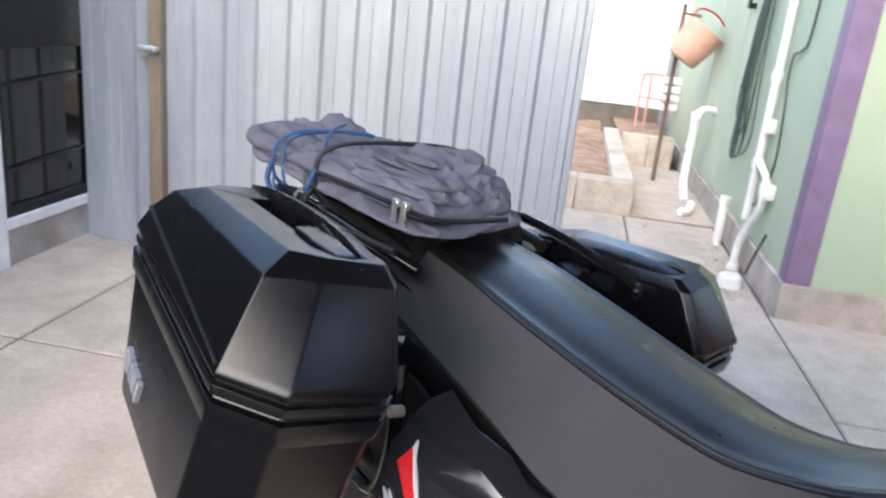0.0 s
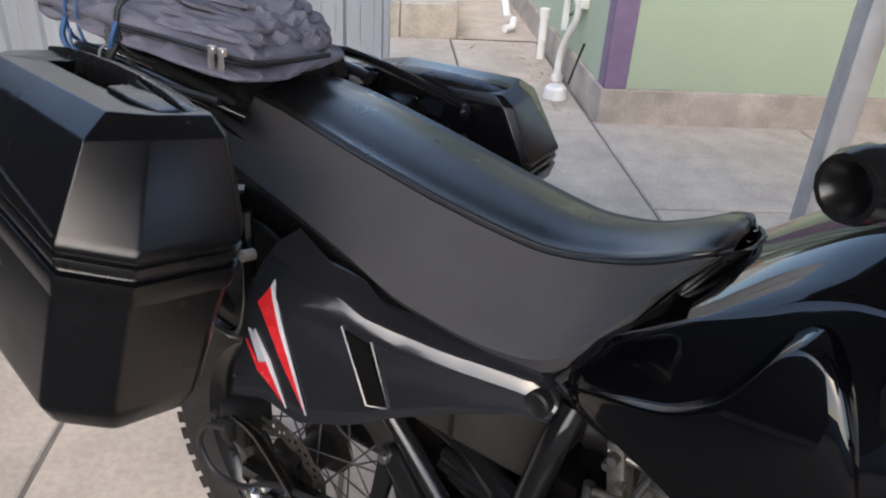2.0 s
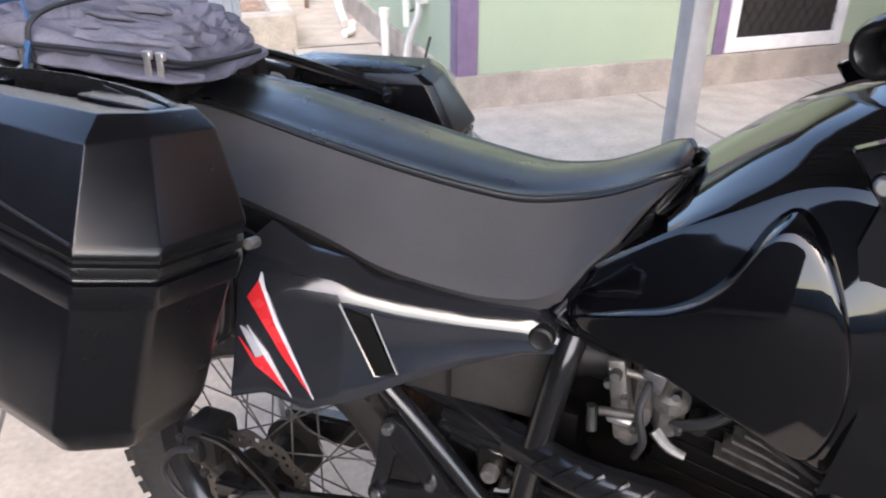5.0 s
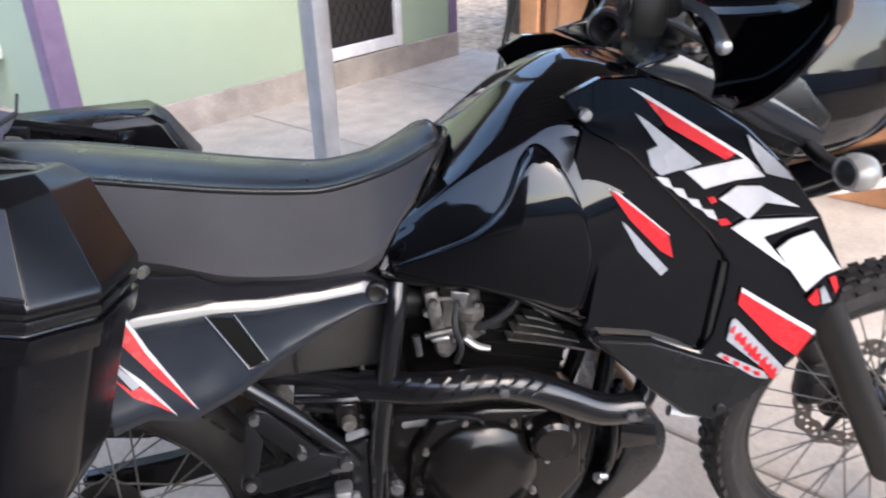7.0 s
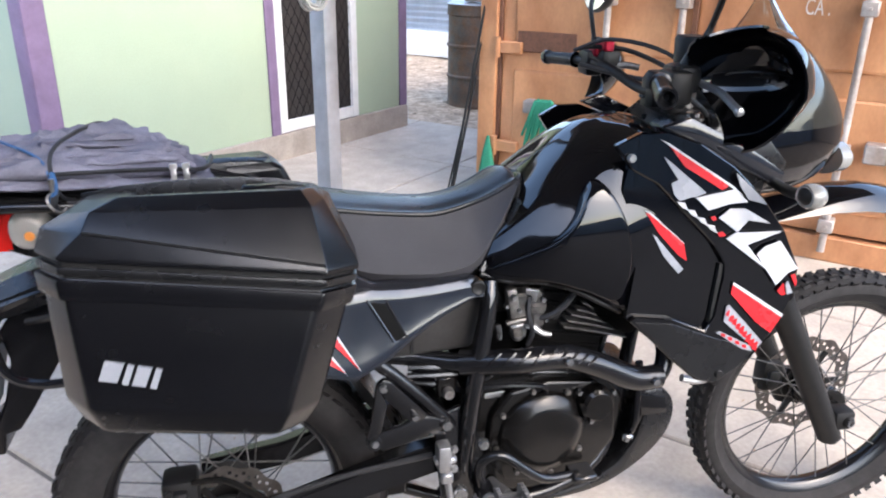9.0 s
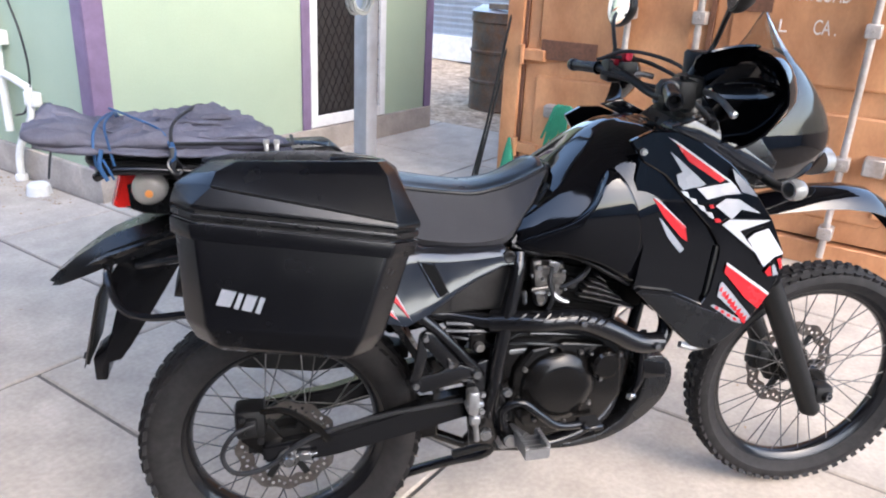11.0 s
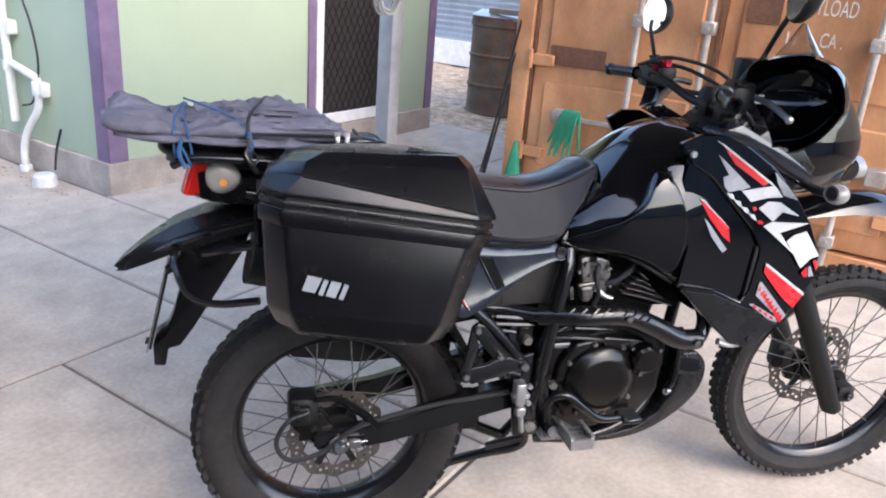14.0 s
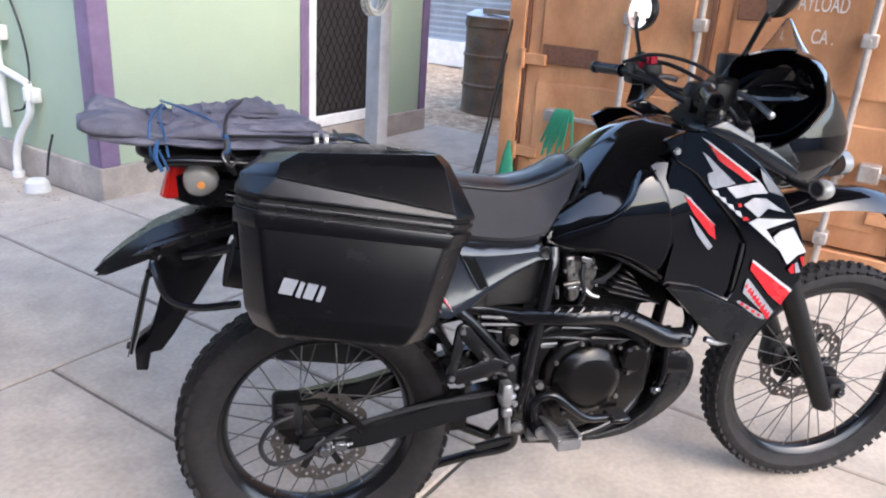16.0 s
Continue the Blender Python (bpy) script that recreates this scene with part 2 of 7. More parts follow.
def lathe(profile, seg=48, axis="Y", at=(0, 0, 0), closed=False):
    """Turns a profile of (radius, place along the axis) round the axis."""
    bm = bmesh.new()
    rings = []
    for t in (math.tau * j / seg for j in range(seg)):
        c, s = math.cos(t), math.sin(t)
        ring = []
        for r, a in profile:
            q = {"Y": (r * c, a, r * s), "Z": (r * c, r * s, a), "X": (a, r * c, r * s)}[axis]
            ring.append(bm.verts.new(Vector(q) + Vector(at)))
        rings.append(ring)
    k = len(profile)
    for i in range(seg):
        a, b = rings[i], rings[(i + 1) % seg]
        for j in range(k if closed else k - 1):
            bm.faces.new((a[j], a[(j + 1) % k], b[(j + 1) % k], b[j]))
    bmesh.ops.remove_doubles(bm, verts=bm.verts, dist=1e-5)
    return solid(bm)


def joined(*bms):
    out = bmesh.new()
    for b in bms:
        me = bpy.data.meshes.new("tmp")
        b.to_mesh(me)
        b.free()
        out.from_mesh(me)
        bpy.data.meshes.remove(me)
    return out


def moved(bm, m):
    bmesh.ops.transform(bm, matrix=m, verts=bm.verts)
    return bm


def mirrored(bm):
    bmesh.ops.scale(bm, vec=(1, -1, 1), verts=bm.verts)
    bmesh.ops.reverse_faces(bm, faces=bm.faces)
    return bm


def shell(bm, t):
    bmesh.ops.solidify(bm, geom=list(bm.faces), thickness=t)
    return solid(bm)


def hexbolt(at, r=0.008, h=0.006, axis="Y"):
    return lathe([(0, -h), (r * 0.8, -h), (r, -h * 0.6), (r, h * 0.5), (0, h * 0.5)], 12, axis, at)


def writing(name, text, size, m, mat, parent, label=""):
    cu = bpy.data.curves.new(name, "FONT")
    cu.body, cu.size, cu.extrude = text, size, 0.0006
    tmp = new(name, cu)
    me = bpy.data.meshes.new_from_object(tmp.evaluated_get(bpy.context.evaluated_depsgraph_get()))
    bpy.data.objects.remove(tmp)
    me.materials.clear()
    me.materials.append(mat)
    ob = new(name, me)
    ob.parent, ob.matrix_local = parent, m
    return tagged(ob, label)


# ---------------------------------------------------------------- ground and slabs
def sheet(name, x0, x1, y0, y1, z, mat, cuts=1, wave=0.0, label="", kind="structure"):
    bm = bmesh.new()
    bmesh.ops.create_grid(bm, x_segments=cuts, y_segments=cuts, size=0.5)
    for v in bm.verts:
        x, y = x0 + (v.co.x + 0.5) * (x1 - x0), y0 + (v.co.y + 0.5) * (y1 - y0)
        v.co = (x, y, z + wave * noise.noise((x * 1.7, y * 1.7, 0.3)))
    return tagged(part(name, bm, mat), label, "ground", "", kind)


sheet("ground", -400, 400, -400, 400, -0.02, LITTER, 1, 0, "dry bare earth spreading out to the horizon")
sheet("slab_bed", -4.6, 5.02, -2.62, 4.86, -0.009, JOINT, 1, 0, "dark dirt filled joints under concrete slabs")
# Added sheet out of view: darkens what the motorcycle's side mirrors.
sheet("driveway", -8, 1.285, -9, -0.117, -0.004, UNSEEN_GROUND, 1, 0, "unseen dark ground added to dim the reflections on the motorcycle")
sheet("leaf_ground", 5.0, 10.5, 1.3, 9.0, -0.004, LEAF_GROUND, 40, 0.03, "dry ground with leaf litter beside the house")

pavement = tagged(new("pavement"), "weathered pale concrete paving slabs with dirty joints", "paving", "", "structure")


def slab(x0, x1, y0, y1, g=0.007):
    bm = box(x0 + g, x1 - g, y0 + g, y1 - g, -0.06, 0.0)
    bmesh.ops.bevel(bm, geom=[e for e in bm.edges if all(v.co.z > -0.01 for v in e.verts)], offset=0.006, segments=1, affect="EDGES")
    for v in bm.verts:
        if v.co.z > -0.003:
            v.co.z = -0.0006 * random.random()
    part("slab", bm, CONCRETE, pavement)


COLS_LOW = [-3.1, -1.82, -0.66, 0.062, 1.297, 2.58, 3.83, 5.0]
ROWS_LOW = [-2.6, -1.375, -0.11, 1.355]
for x0, x1 in zip(COLS_LOW, COLS_LOW[1:]):
    for y0, y1 in zip(ROWS_LOW, ROWS_LOW[1:]):
        # Slabs left out where the added dark ground lies.
        if x1 <= (1.297 if y0 == -2.6 else 0.062 if y0 == -1.375 else -9):
            continue
        if (x0, y0) == (0.062, -0.11):
            slab(0.062, 0.645, y0, y1), slab(0.645, x1, y0, y1)
        else:
            slab(x0, x1, y0, y1)
for x0, x1 in zip([-4.6, -3.1, -1.82, -0.575, 0.645], [-3.1, -1.82, -0.575, 0.645, 1.32]):
    slab(x0, x1, 1.355, 2.83)
    slab(x0, x1, 2.83, 4.84)
for x0, x1 in zip([1.32, 2.54, 3.79], [2.54, 3.79, 5.0]):
    slab(x0, x1, 1.355, 1.86)
    slab(x0, x1, 1.86, 3.0)
slab(4.74, 5.0, 3.0, 4.84)

# small stones, chips and leaves lying on the slabs
leaf_bm = bmesh.new()
for i in range(420):
    if i < 140:
        x, y = random.uniform(0.75, 1.24), random.uniform(3.1, 4.8)
        if random.random() < 0.6:
            x = random.uniform(1.1, 1.25)
    elif i < 200:
        x, y = random.uniform(-2.6, 2.6), random.uniform(-1.0, 2.9)
    else:
        x, y = random.uniform(5.05, 9.5), random.uniform(2.0, 7.0)
    s, a = random.uniform(0.008, 0.024) * (1.6 if i >= 200 else 0.8), random.uniform(0, math.tau)
    if 140 <= i < 200:
        s *= 0.65
    z = 0.004 + (0.03 if i >= 200 else 0)
    q = [(s, 0, 0.0), (0, s * 0.4, s * 0.3), (-s, 0, 0.1 * s), (0, -s * 0.4, s * 0.2)]
    bm_v = [leaf_bm.verts.new((x + u * math.cos(a) - v * math.sin(a), y + u * math.sin(a) + v * math.cos(a), z + w)) for u, v, w in q]
    leaf_bm.faces.new(bm_v)
tagged(part("fallen_leaves", leaf_bm, LEAF), "scattered small dry brown leaves on the paving", "leaves", "", "stuff")

# ---------------------------------------------------------------- house
house = thing("house", "pale green weatherboard house with purple trim and rendered base", "house")
HX0, HX1, HY, HTOP = 1.365, 4.718, 2.99, 2.75
DX0, DX1 = 3.136, 4.041  # opening of the door
part("plinth", box(HX0 - 0.026, HX1 + 0.02, HY - 0.022, HY + 0.2, -0.02, 0.196, 0.006), PLINTH, house, "stained cement render base")
part("side_plinth", box(HX0 - 0.025, HX0 + 0.2, HY + 0.2, 9.0, -0.02, 0.195, 0.006), PLINTH, house)
part("wall_front_left", box(HX0, DX0, HY, HY + 0.12, 0.197, HTOP), GREEN, house)
part("wall_front_right", box(DX1, HX1, HY, HY + 0.12, 0.197, HTOP), GREEN, house)
part("wall_over_door", box(DX0, DX1, HY, HY + 0.12, 2.33, HTOP), GREEN, house)
part("wall_side", box(HX0, HX0 + 0.12, HY + 0.121, 9.0, 0.197, HTOP), GREEN, house)
part("wall_far_side", box(HX1 - 0.12, HX1, HY + 0.121, 9.0, 0.0, HTOP), GREEN, house)
part("corner_trim", box(HX0 - 0.014, HX0 + 0.114, HY - 0.016, HY - 0.001, 0.197, HTOP, 0.003), PURPLE, house, "purple painted corner board")
part("corner_trim", box(HX0 - 0.014, HX0 - 0.001, HY - 0.0005, HY + 0.11, 0.197, HTOP, 0.003), PURPLE, house)
part("corner_trim", box(HX1 - 0.09, HX1 + 0.014, HY - 0.016, HY - 0.001, 0.197, HTOP, 0.003), PURPLE, house)
part("door_trim", box(DX0 - 0.085, DX0 + 0.0, HY - 0.018, HY - 0.001, 0.197, 2.4, 0.003), PURPLE, house, "purple painted door architrave")
part("room_dark", box(DX0, DX1, HY + 0.5, HY + 0.55, 0.0, 2.4), MESH_DARK, house)
for yy in (4.2, 5.4, 6.6):
    part("cover_strip", box(HX0 - 0.006, HX0 - 0.0005, yy - 0.02, yy + 0.02, 0.2, HTOP), GREEN, house)
door = part("door", joined(box(DX0, DX0 + 0.075, HY - 0.022, HY + 0.02, 0.203, 2.33, 0.004), box(DX1 - 0.075, DX1, HY - 0.022, HY + 0.02, 0.203, 2.33, 0.004),
                           box(DX0 + 0.07, DX1 - 0.07, HY - 0.02, HY + 0.018, 0.203, 0.29, 0.004), box(DX0 + 0.07, DX1 - 0.07, HY - 0.02, HY + 0.018, 2.25, 2.33, 0.004)),
            WHITE, house, "white framed security screen door, shut")
part("mesh_screen", box(DX0 + 0.07, DX1 - 0.07, HY + 0.004, HY + 0.008, 0.285, 2.26), MESH_DARK, door, "dark fly mesh")
grille = bmesh.new()
gx0, gx1, gz0, gz1, step = DX0 + 0.075, DX1 - 0.075, 0.29, 2.25, 0.075
lines = []
for sgn in (1, -1):
    c = -3.0
    while c < 5:
        pts = []
        for x in (gx0, gx1):
            z = c + sgn * (x - gx0) * 1.75
            pts.append((x, z))
        (xa, za), (xb, zb) = pts
        lo, hi = min(za, zb), max(za, zb)
        if hi > gz0 and lo < gz1:
            def at_z(z):
                return xa + (z - za) * (xb - xa) / (zb - za)
            ends = []
            for x, z in pts:
                zc = min(max(z, gz0), gz1)
                ends.append((at_z(zc), zc))
            if abs(ends[0][1] - ends[1][1]) > 0.02:
                b = bar((ends[0][0], HY - 0.002, ends[0][1]), (ends[1][0], HY - 0.002, ends[1][1]), 0.0026, 4)
                me = bpy.data.meshes.new("tmp")
                b.to_mesh(me)
                b.free()
                grille.from_mesh(me)
                bpy.data.meshes.remove(me)
        c += step * 1.75
part("diamond_grille", grille, DARK_FRAME, door, "dark diamond pattern grille")
part("door_lock", joined(box(DX0 + 0.02, DX0 + 0.055, HY - 0.034, HY - 0.022, 1.18, 1.36, 0.004), bar((DX0 + 0.04, HY - 0.03, 1.3), (DX0 + 0.04, HY - 0.07, 1.3), 0.008)), DARK_FRAME, door, "black door lock")
part("roof", box(HX0 - 0.4, HX1 + 0.4, HY - 0.35, 9.3, HTOP, HTOP + 0.06), ROOF, house)

# ---------------------------------------------------------------- post
carport = thing("carport", "flat carport roof on square galvanised steel posts", "carport")
part("post", box(1.434, 1.509, 0.968, 1.043, 0.0, 2.44, 0.006, 2), GALV, carport, "square galvanised steel post")
part("base_plate", box(1.39, 1.553, 0.924, 1.087, 0.0, 0.008, 0.002), GALV, carport)
for yy in (0.962, -2.05):
    part("beam", box(-0.9, 2.5, yy + 0.01, yy + 0.08, 2.441, 2.54, 0.004), GALV, carport)
# Unseen roof, inferred from reflections; its reach is tuned for the shade it casts.
wave_top = [(-0.95 + 0.0127 * k, 2.556 + 0.009 * math.sin(k * math.tau / 6)) for k in range(277)]
part("roof_sheet", loft([[(x, y, z) for x, z in wave_top] + [(x, y, z + 0.002) for x, z in wave_top[::-1]] for y in (-2.5, 1.0)]), ROOF, carport, "corrugated steel roof sheet")
coil = bmesh.new()
coils = []
for i in range(7):
    pts = []
    for j in range(16):
        t = math.tau * j / 16
        r = 0.062 + 0.006 * math.sin(i * 1.9 + 2 * t)
        pts.append((1.375 + r * math.cos(t) + 0.006 * (i % 3 - 1), 0.955 + 0.007 * i - 0.02, 1.325 + (r * 1.12) * math.sin(t) + 0.004 * (i % 2)))
    coils.append(tube(pts, 0.0055, 6, 1, closed=True))
coils.append(tube([(1.375, 0.955, 1.38), (1.41, 0.985, 1.45), (1.44, 0.99, 1.50)], 0.005, 6))
tagged(part("rope_coil", joined(*coils), ROPE), "coil of pale rope hanging from the steel post", "rope")


# ---------------------------------------------------------------- metal gate and fence
def cladding(x0, x1, y, z0, z1, pitch=0.155):
    """Ribbed sheet: a wide pan, a narrow rib and fine swages."""
    prof, x = [], x0
    while x < x1 - 1e-4:
        for u, d in ((0.0, 0.0), (0.34, 0.0), (0.355, -0.003), (0.37, 0.0), (0.70, 0.0), (0.745, -0.024), (0.93, -0.024)):
            if x + u * pitch < x1:
                prof.append((x + u * pitch, y + d))
        x += pitch
    prof.append((x1, y))
    prof = prof + [(px, py + 0.002) for px, py in prof[::-1]]
    return loft([[(px, py, z) for px, py in prof] for z in (z0, z1)])


GATE_AT = pose(0.152, 2.263, 0, 0, 0, -6.2)  # hinged end of the gate
gate = thing("metal_gate", "tall silver ribbed steel gate on a brown timber post", "gate", GATE_AT)
part("ribbed_sheet", cladding(-2.0, 0.0, 0.0, 0.03, 2.35, 0.166), ZINC, gate, "", 20)
part("end_angle", box(-0.015, 0.012, -0.015, 0.02, 0.02, 2.36, 0.003), ZINC, gate)
part("rail", box(-1.995, -0.005, 0.012, 0.05, 0.35, 0.40), GALV, gate)
part("rail", box(-1.995, -0.005, 0.012, 0.05, 1.75, 1.80), GALV, gate)
part("latch", joined(box(-2.14, -2.08, -0.045, -0.015, 1.005, 1.06, 0.006), bar((-2.115, -0.05, 1.04), (-2.005, -0.06, 1.055), 0.009), lathe([(0, -0.02), (0.018, -0.02), (0.02, 0.0), (0.014, 0.03), (0, 0.03)], 14, "X", (-2.045, -0.065, 1.048))), GALV, gate, "galvanised slide latch")
part("gate_post", box(-2.085, -2.008, -0.035, 0.05, 0.0, 2.4, 0.006), TIMBER, gate, "brown timber gate post")
panel = thing("side_fence", "silver ribbed steel infill panel beside the gate post", "fence", GATE_AT)
part("ribbed_sheet", cladding(-2.51, -2.087, 0.012, 0.02, 2.35, 0.166), ZINC, panel, "", 20)
part("rail", box(-2.51, -2.087, 0.016, 0.05, 0.35, 0.40), GALV, panel)
part("rail", box(-2.51, -2.087, 0.016, 0.05, 1.75, 1.80), GALV, panel)

# ---------------------------------------------------------------- building with the dark window
shed = thing("side_building", "building with dark glazed window over a rendered base", "building", pose(0, 0.10, 0) @ Matrix.Diagonal((1.083, 1.083, 1.083, 1)))
part("base_wall", box(-2.75, -2.20, -3.4, 2.34, -0.02, 0.16, 0.006), PLINTH, shed, "cement rendered base wall")
part("window_sill", box(-2.75, -2.185, 1.735, 2.36, 0.161, 0.215, 0.006), WHITE, shed, "white window sill")
# This length of wall is unseen, added to block and dim reflected light.
part("wall_near", box(-2.75, -2.21, -3.4, 1.66, 0.161, 2.6), UNSEEN_CLADDING, shed, "unseen near wall made dark so reflections stay dim")
part("wall_top", box(-2.75, -2.21, 1.66, 2.36, 2.2, 2.6), WHITE, shed)
part("wall_end", box(-2.75, -2.21, 2.385, 2.9, 0.0, 2.6), WHITE, shed)
part("door_edge", box(-2.24, -2.175, 1.655, 1.732, 0.0, 2.2, 0.004), WHITE, shed, "edge of a white door")
win = part("window", joined(box(-2.235, -2.19, 1.735, 1.775, 0.216, 2.2, 0.003), box(-2.235, -2.19, 2.32, 2.36, 0.216, 2.2, 0.003), box(-2.235, -2.19, 1.77, 2.325, 0.216, 0.262, 0.003),
                            box(-2.235, -2.19, 1.77, 2.325, 0.93, 1.16, 0.003)), DARK_FRAME, shed, "black window with dark reflecting glass")
part("pane", box(-2.222, -2.214, 1.77, 2.325, 0.26, 0.935), GLASS_DARK, win)
part("pane", box(-2.222, -2.214, 1.77, 2.325, 1.15, 2.2), GLASS_DARK, win)
for zz in (0.42, 0.78):
    part("safety_bar", tube([(-2.205, 1.78, zz), (-2.195, 2.0, zz + 0.015), (-2.205, 2.32, zz + 0.03)], 0.006, 6), DARK_FRAME, win)

# ---------------------------------------------------------------- alley beside the house
BLOCK = material("garden_block", (0.50, 0.45, 0.38), 0.9, grain=0.12, stain=0.25, bump=0.3, rnd=0.08)
bed = thing("garden_edging", "low pale concrete block edging round a garden bed", "garden edging")
for k in range(2):
    part("block", box(-0.19 + 0.445 * k, 0.25 + 0.445 * k, 4.88, 5.07, -0.02, 0.25, 0.008), BLOCK, bed)
for k in range(8):
    part("block", box(0.53, 0.70, 5.075 + 0.40 * k, 5.47 + 0.40 * k, -0.02, 0.25, 0.008), BLOCK, bed)
for k in range(2):
    part("block", box(0.71 + 0.27 * k, 0.975 + 0.27 * k, 7.25, 7.43, -0.02, 0.33, 0.008), BLOCK, bed)
sheet("bed_soil", -3.0, 0.53, 5.07, 12, 0.16, SOIL, 30, 0.05, "reddish brown soil of the garden bed")
sheet("upper_soil", 0.69, 1.26, 7.43, 12, 0.24, SOIL, 16, 0.04, "pale reddish soil behind the block edging")
sheet("alley_path", 0.63, 1.36, 4.86, 7.25, 0.0, CONCRETE, 2, 0, "bright concrete path through the alley")
far_wall = part("white_wall", joined(*[box(-3.0 + 0.0, 1.28, 9.6, 9.7, 0.42 + 0.3 * k, 0.415 + 0.3 * (k + 1), 0.004) for k in range(8)]), WHITE)
tagged(far_wall, "bright white boarded wall at the end of the alley", "wall", "", "structure")
tagged(part("wall_foot", box(-3.0, 1.28, 9.62, 9.72, 0.0, 0.42), JOINT), "dark solid strip along the foot of the white wall", "wall", "", "structure")
tagged(part("alley_fence", box(-3.1, -3.0, 3.0, 9.7, 0.0, 1.9), ZINC), "grey steel fence closing the garden", "fence", "", "structure")

bucket = part("hanging_bucket", lathe([(0, -0.17), (0.13, -0.17), (0.15, -0.15), (0.19, 0.12), (0.2, 0.16), (0.185, 0.165), (0.175, 0.12), (0.13, -0.13), (0, -0.13)], 32, "Z"), PEACH)
bucket.matrix_world = pose(1.12, 6.35, 1.315, 10, 32, 20)
tagged(bucket, "faded peach plastic bucket hanging tilted on a post", "bucket")
part("handle", tube([(0.19, 0, 0.14), (0.17, 0.02, 0.26), (0.0, 0.03, 0.31), (-0.17, 0.02, 0.26), (-0.19, 0, 0.14)], 0.008, 6), RED, bucket, "orange red handle")
tagged(part("bucket_post", joined(box(0.985, 1.025, 6.50, 6.54, -0.02, 1.66, 0.006), bar((1.0, 6.52, 1.58), (1.14, 6.36, 1.56), 0.012)), BARREL), "dark metal post in the garden bed", "post")
seat_frame = thing("garden_rack", "white slatted garden rack on a pink metal frame", "garden rack", pose(0.11, 0.9, 0.02))
for k in range(4):
    part("slat", box(0.80, 1.24, 7.5, 7.53, 0.50 + 0.105 * k, 0.57 + 0.105 * k, 0.004), WHITE, seat_frame)
part("metal_frame", joined(tube([(0.78, 7.46, 0.25), (0.78, 7.46, 0.82), (0.84, 7.46, 0.90), (1.02, 7.46, 0.90)], 0.014, 8), bar((0.88, 7.46, 0.25), (0.88, 7.46, 0.86), 0.012), bar((0.78, 7.46, 0.62), (1.2, 7.46, 0.62), 0.01)), PINK, seat_frame, "pink painted tube frame")


def pvc(name, pts, r, label, mat=PVC, n=3, extra=()):
    return tagged(part(name, joined(tube(pts, r, 14, n), *extra), mat), label, "pipe")


def collar(x, y, z, r, h, axis="Z"):
    return lathe([(0, -h), (r, -h), (r * 1.05, -h * 0.6), (r * 1.05, h * 0.6), (r, h), (0, h)], 18, axis, (x, y, z))


W = HX0
pvc("waste_pipe", [(W - 0.05, 3.62, 0.62), (W - 0.05, 3.63, 0.44), (W - 0.075, 3.72, 0.3), (W - 0.09, 3.78, 0.16), (W - 0.09, 3.79, -0.01)], 0.024,
    "white plastic waste pipe running down the house wall", extra=(collar(W - 0.05, 3.62, 0.56, 0.031, 0.035), collar(W - 0.09, 3.79, 0.02, 0.036, 0.02)))
pvc("downpipe", [(W - 0.045, 3.94, 0.3), (W - 0.045, 3.94, 1.0), (W - 0.045, 3.96, 2.5)], 0.026, "white plastic pipe up the house wall",
    extra=(collar(W - 0.045, 3.94, 0.66, 0.034, 0.03), collar(W - 0.045, 3.945, 1.2, 0.034, 0.03), tube([(W - 0.045, 3.94, 0.68), (W - 0.05, 3.8, 0.66), (W - 0.05, 3.62, 0.62)], 0.024, 12)))
pvc("vent_pipe", [(W - 0.1, 4.35, 0.0), (W - 0.1, 4.36, 0.34)], 0.03, "grey white stub of pipe beside the wall", extra=(collar(W - 0.1, 4.36, 0.32, 0.036, 0.03),))
pvc("gully_pipe", [(1.21, 5.95, 0.75), (1.21, 5.96, 0.42), (1.20, 5.9, 0.22), (1.19, 5.72, 0.1), (1.19, 5.55, 0.03)], 0.035, "bent white drain pipe over a gully",
    extra=(collar(1.21, 5.95, 0.72, 0.045, 0.03), collar(1.21, 5.96, 0.45, 0.042, 0.025), tube([(1.21, 5.95, 0.73), (1.27, 5.97, 0.78), (1.36, 5.98, 0.78)], 0.03, 12)))
tagged(part("drain_cap", lathe([(0, 0.075), (0.05, 0.075), (0.066, 0.06), (0.072, 0.02), (0.075, 0), (0, 0)], 28, "Z", (1.19, 3.42, 0.0)), PVC), "round white drain cap standing on the slab", "drain cap")
tagged(part("elbow_offcut", tube([(1.10, 5.1, 0.035), (1.17, 5.16, 0.04), (1.20, 5.26, 0.08)], 0.032, 12), PVC), "white pipe elbow lying on the path", "pipe")
for yy, zz in ((3.62, 0.55), (3.925, 0.9)):
    tagged(part("tap_box", box(W - 0.06, W, yy - 0.06, yy + 0.06, zz - 0.045, zz + 0.045, 0.008, 2), PVC), "small white junction box on the wall", "junction box")
tagged(part("black_cable", joined(tube([(W - 0.015, 3.52, 2.4), (W - 0.015, 3.55, 1.5), (W - 0.02, 3.63, 1.36), (W - 0.02, 3.78, 1.33), (W - 0.02, 3.80, 1.2), (W - 0.03, 3.66, 0.95), (W - 0.03, 3.62, 0.7), (W - 0.06, 3.66, 0.48), (W - 0.05, 3.82, 0.42)], 0.007, 6),
                                  tube([(W - 0.03, 3.44, 0.33), (W - 0.06, 3.46, 0.2), (W - 0.1, 3.43, 0.08)], 0.008, 6)), CORD), "black cable looped down the house wall", "cable")
hose = thing("hanging_hose", "bundle of dark green hose hanging on the wall", "hose")
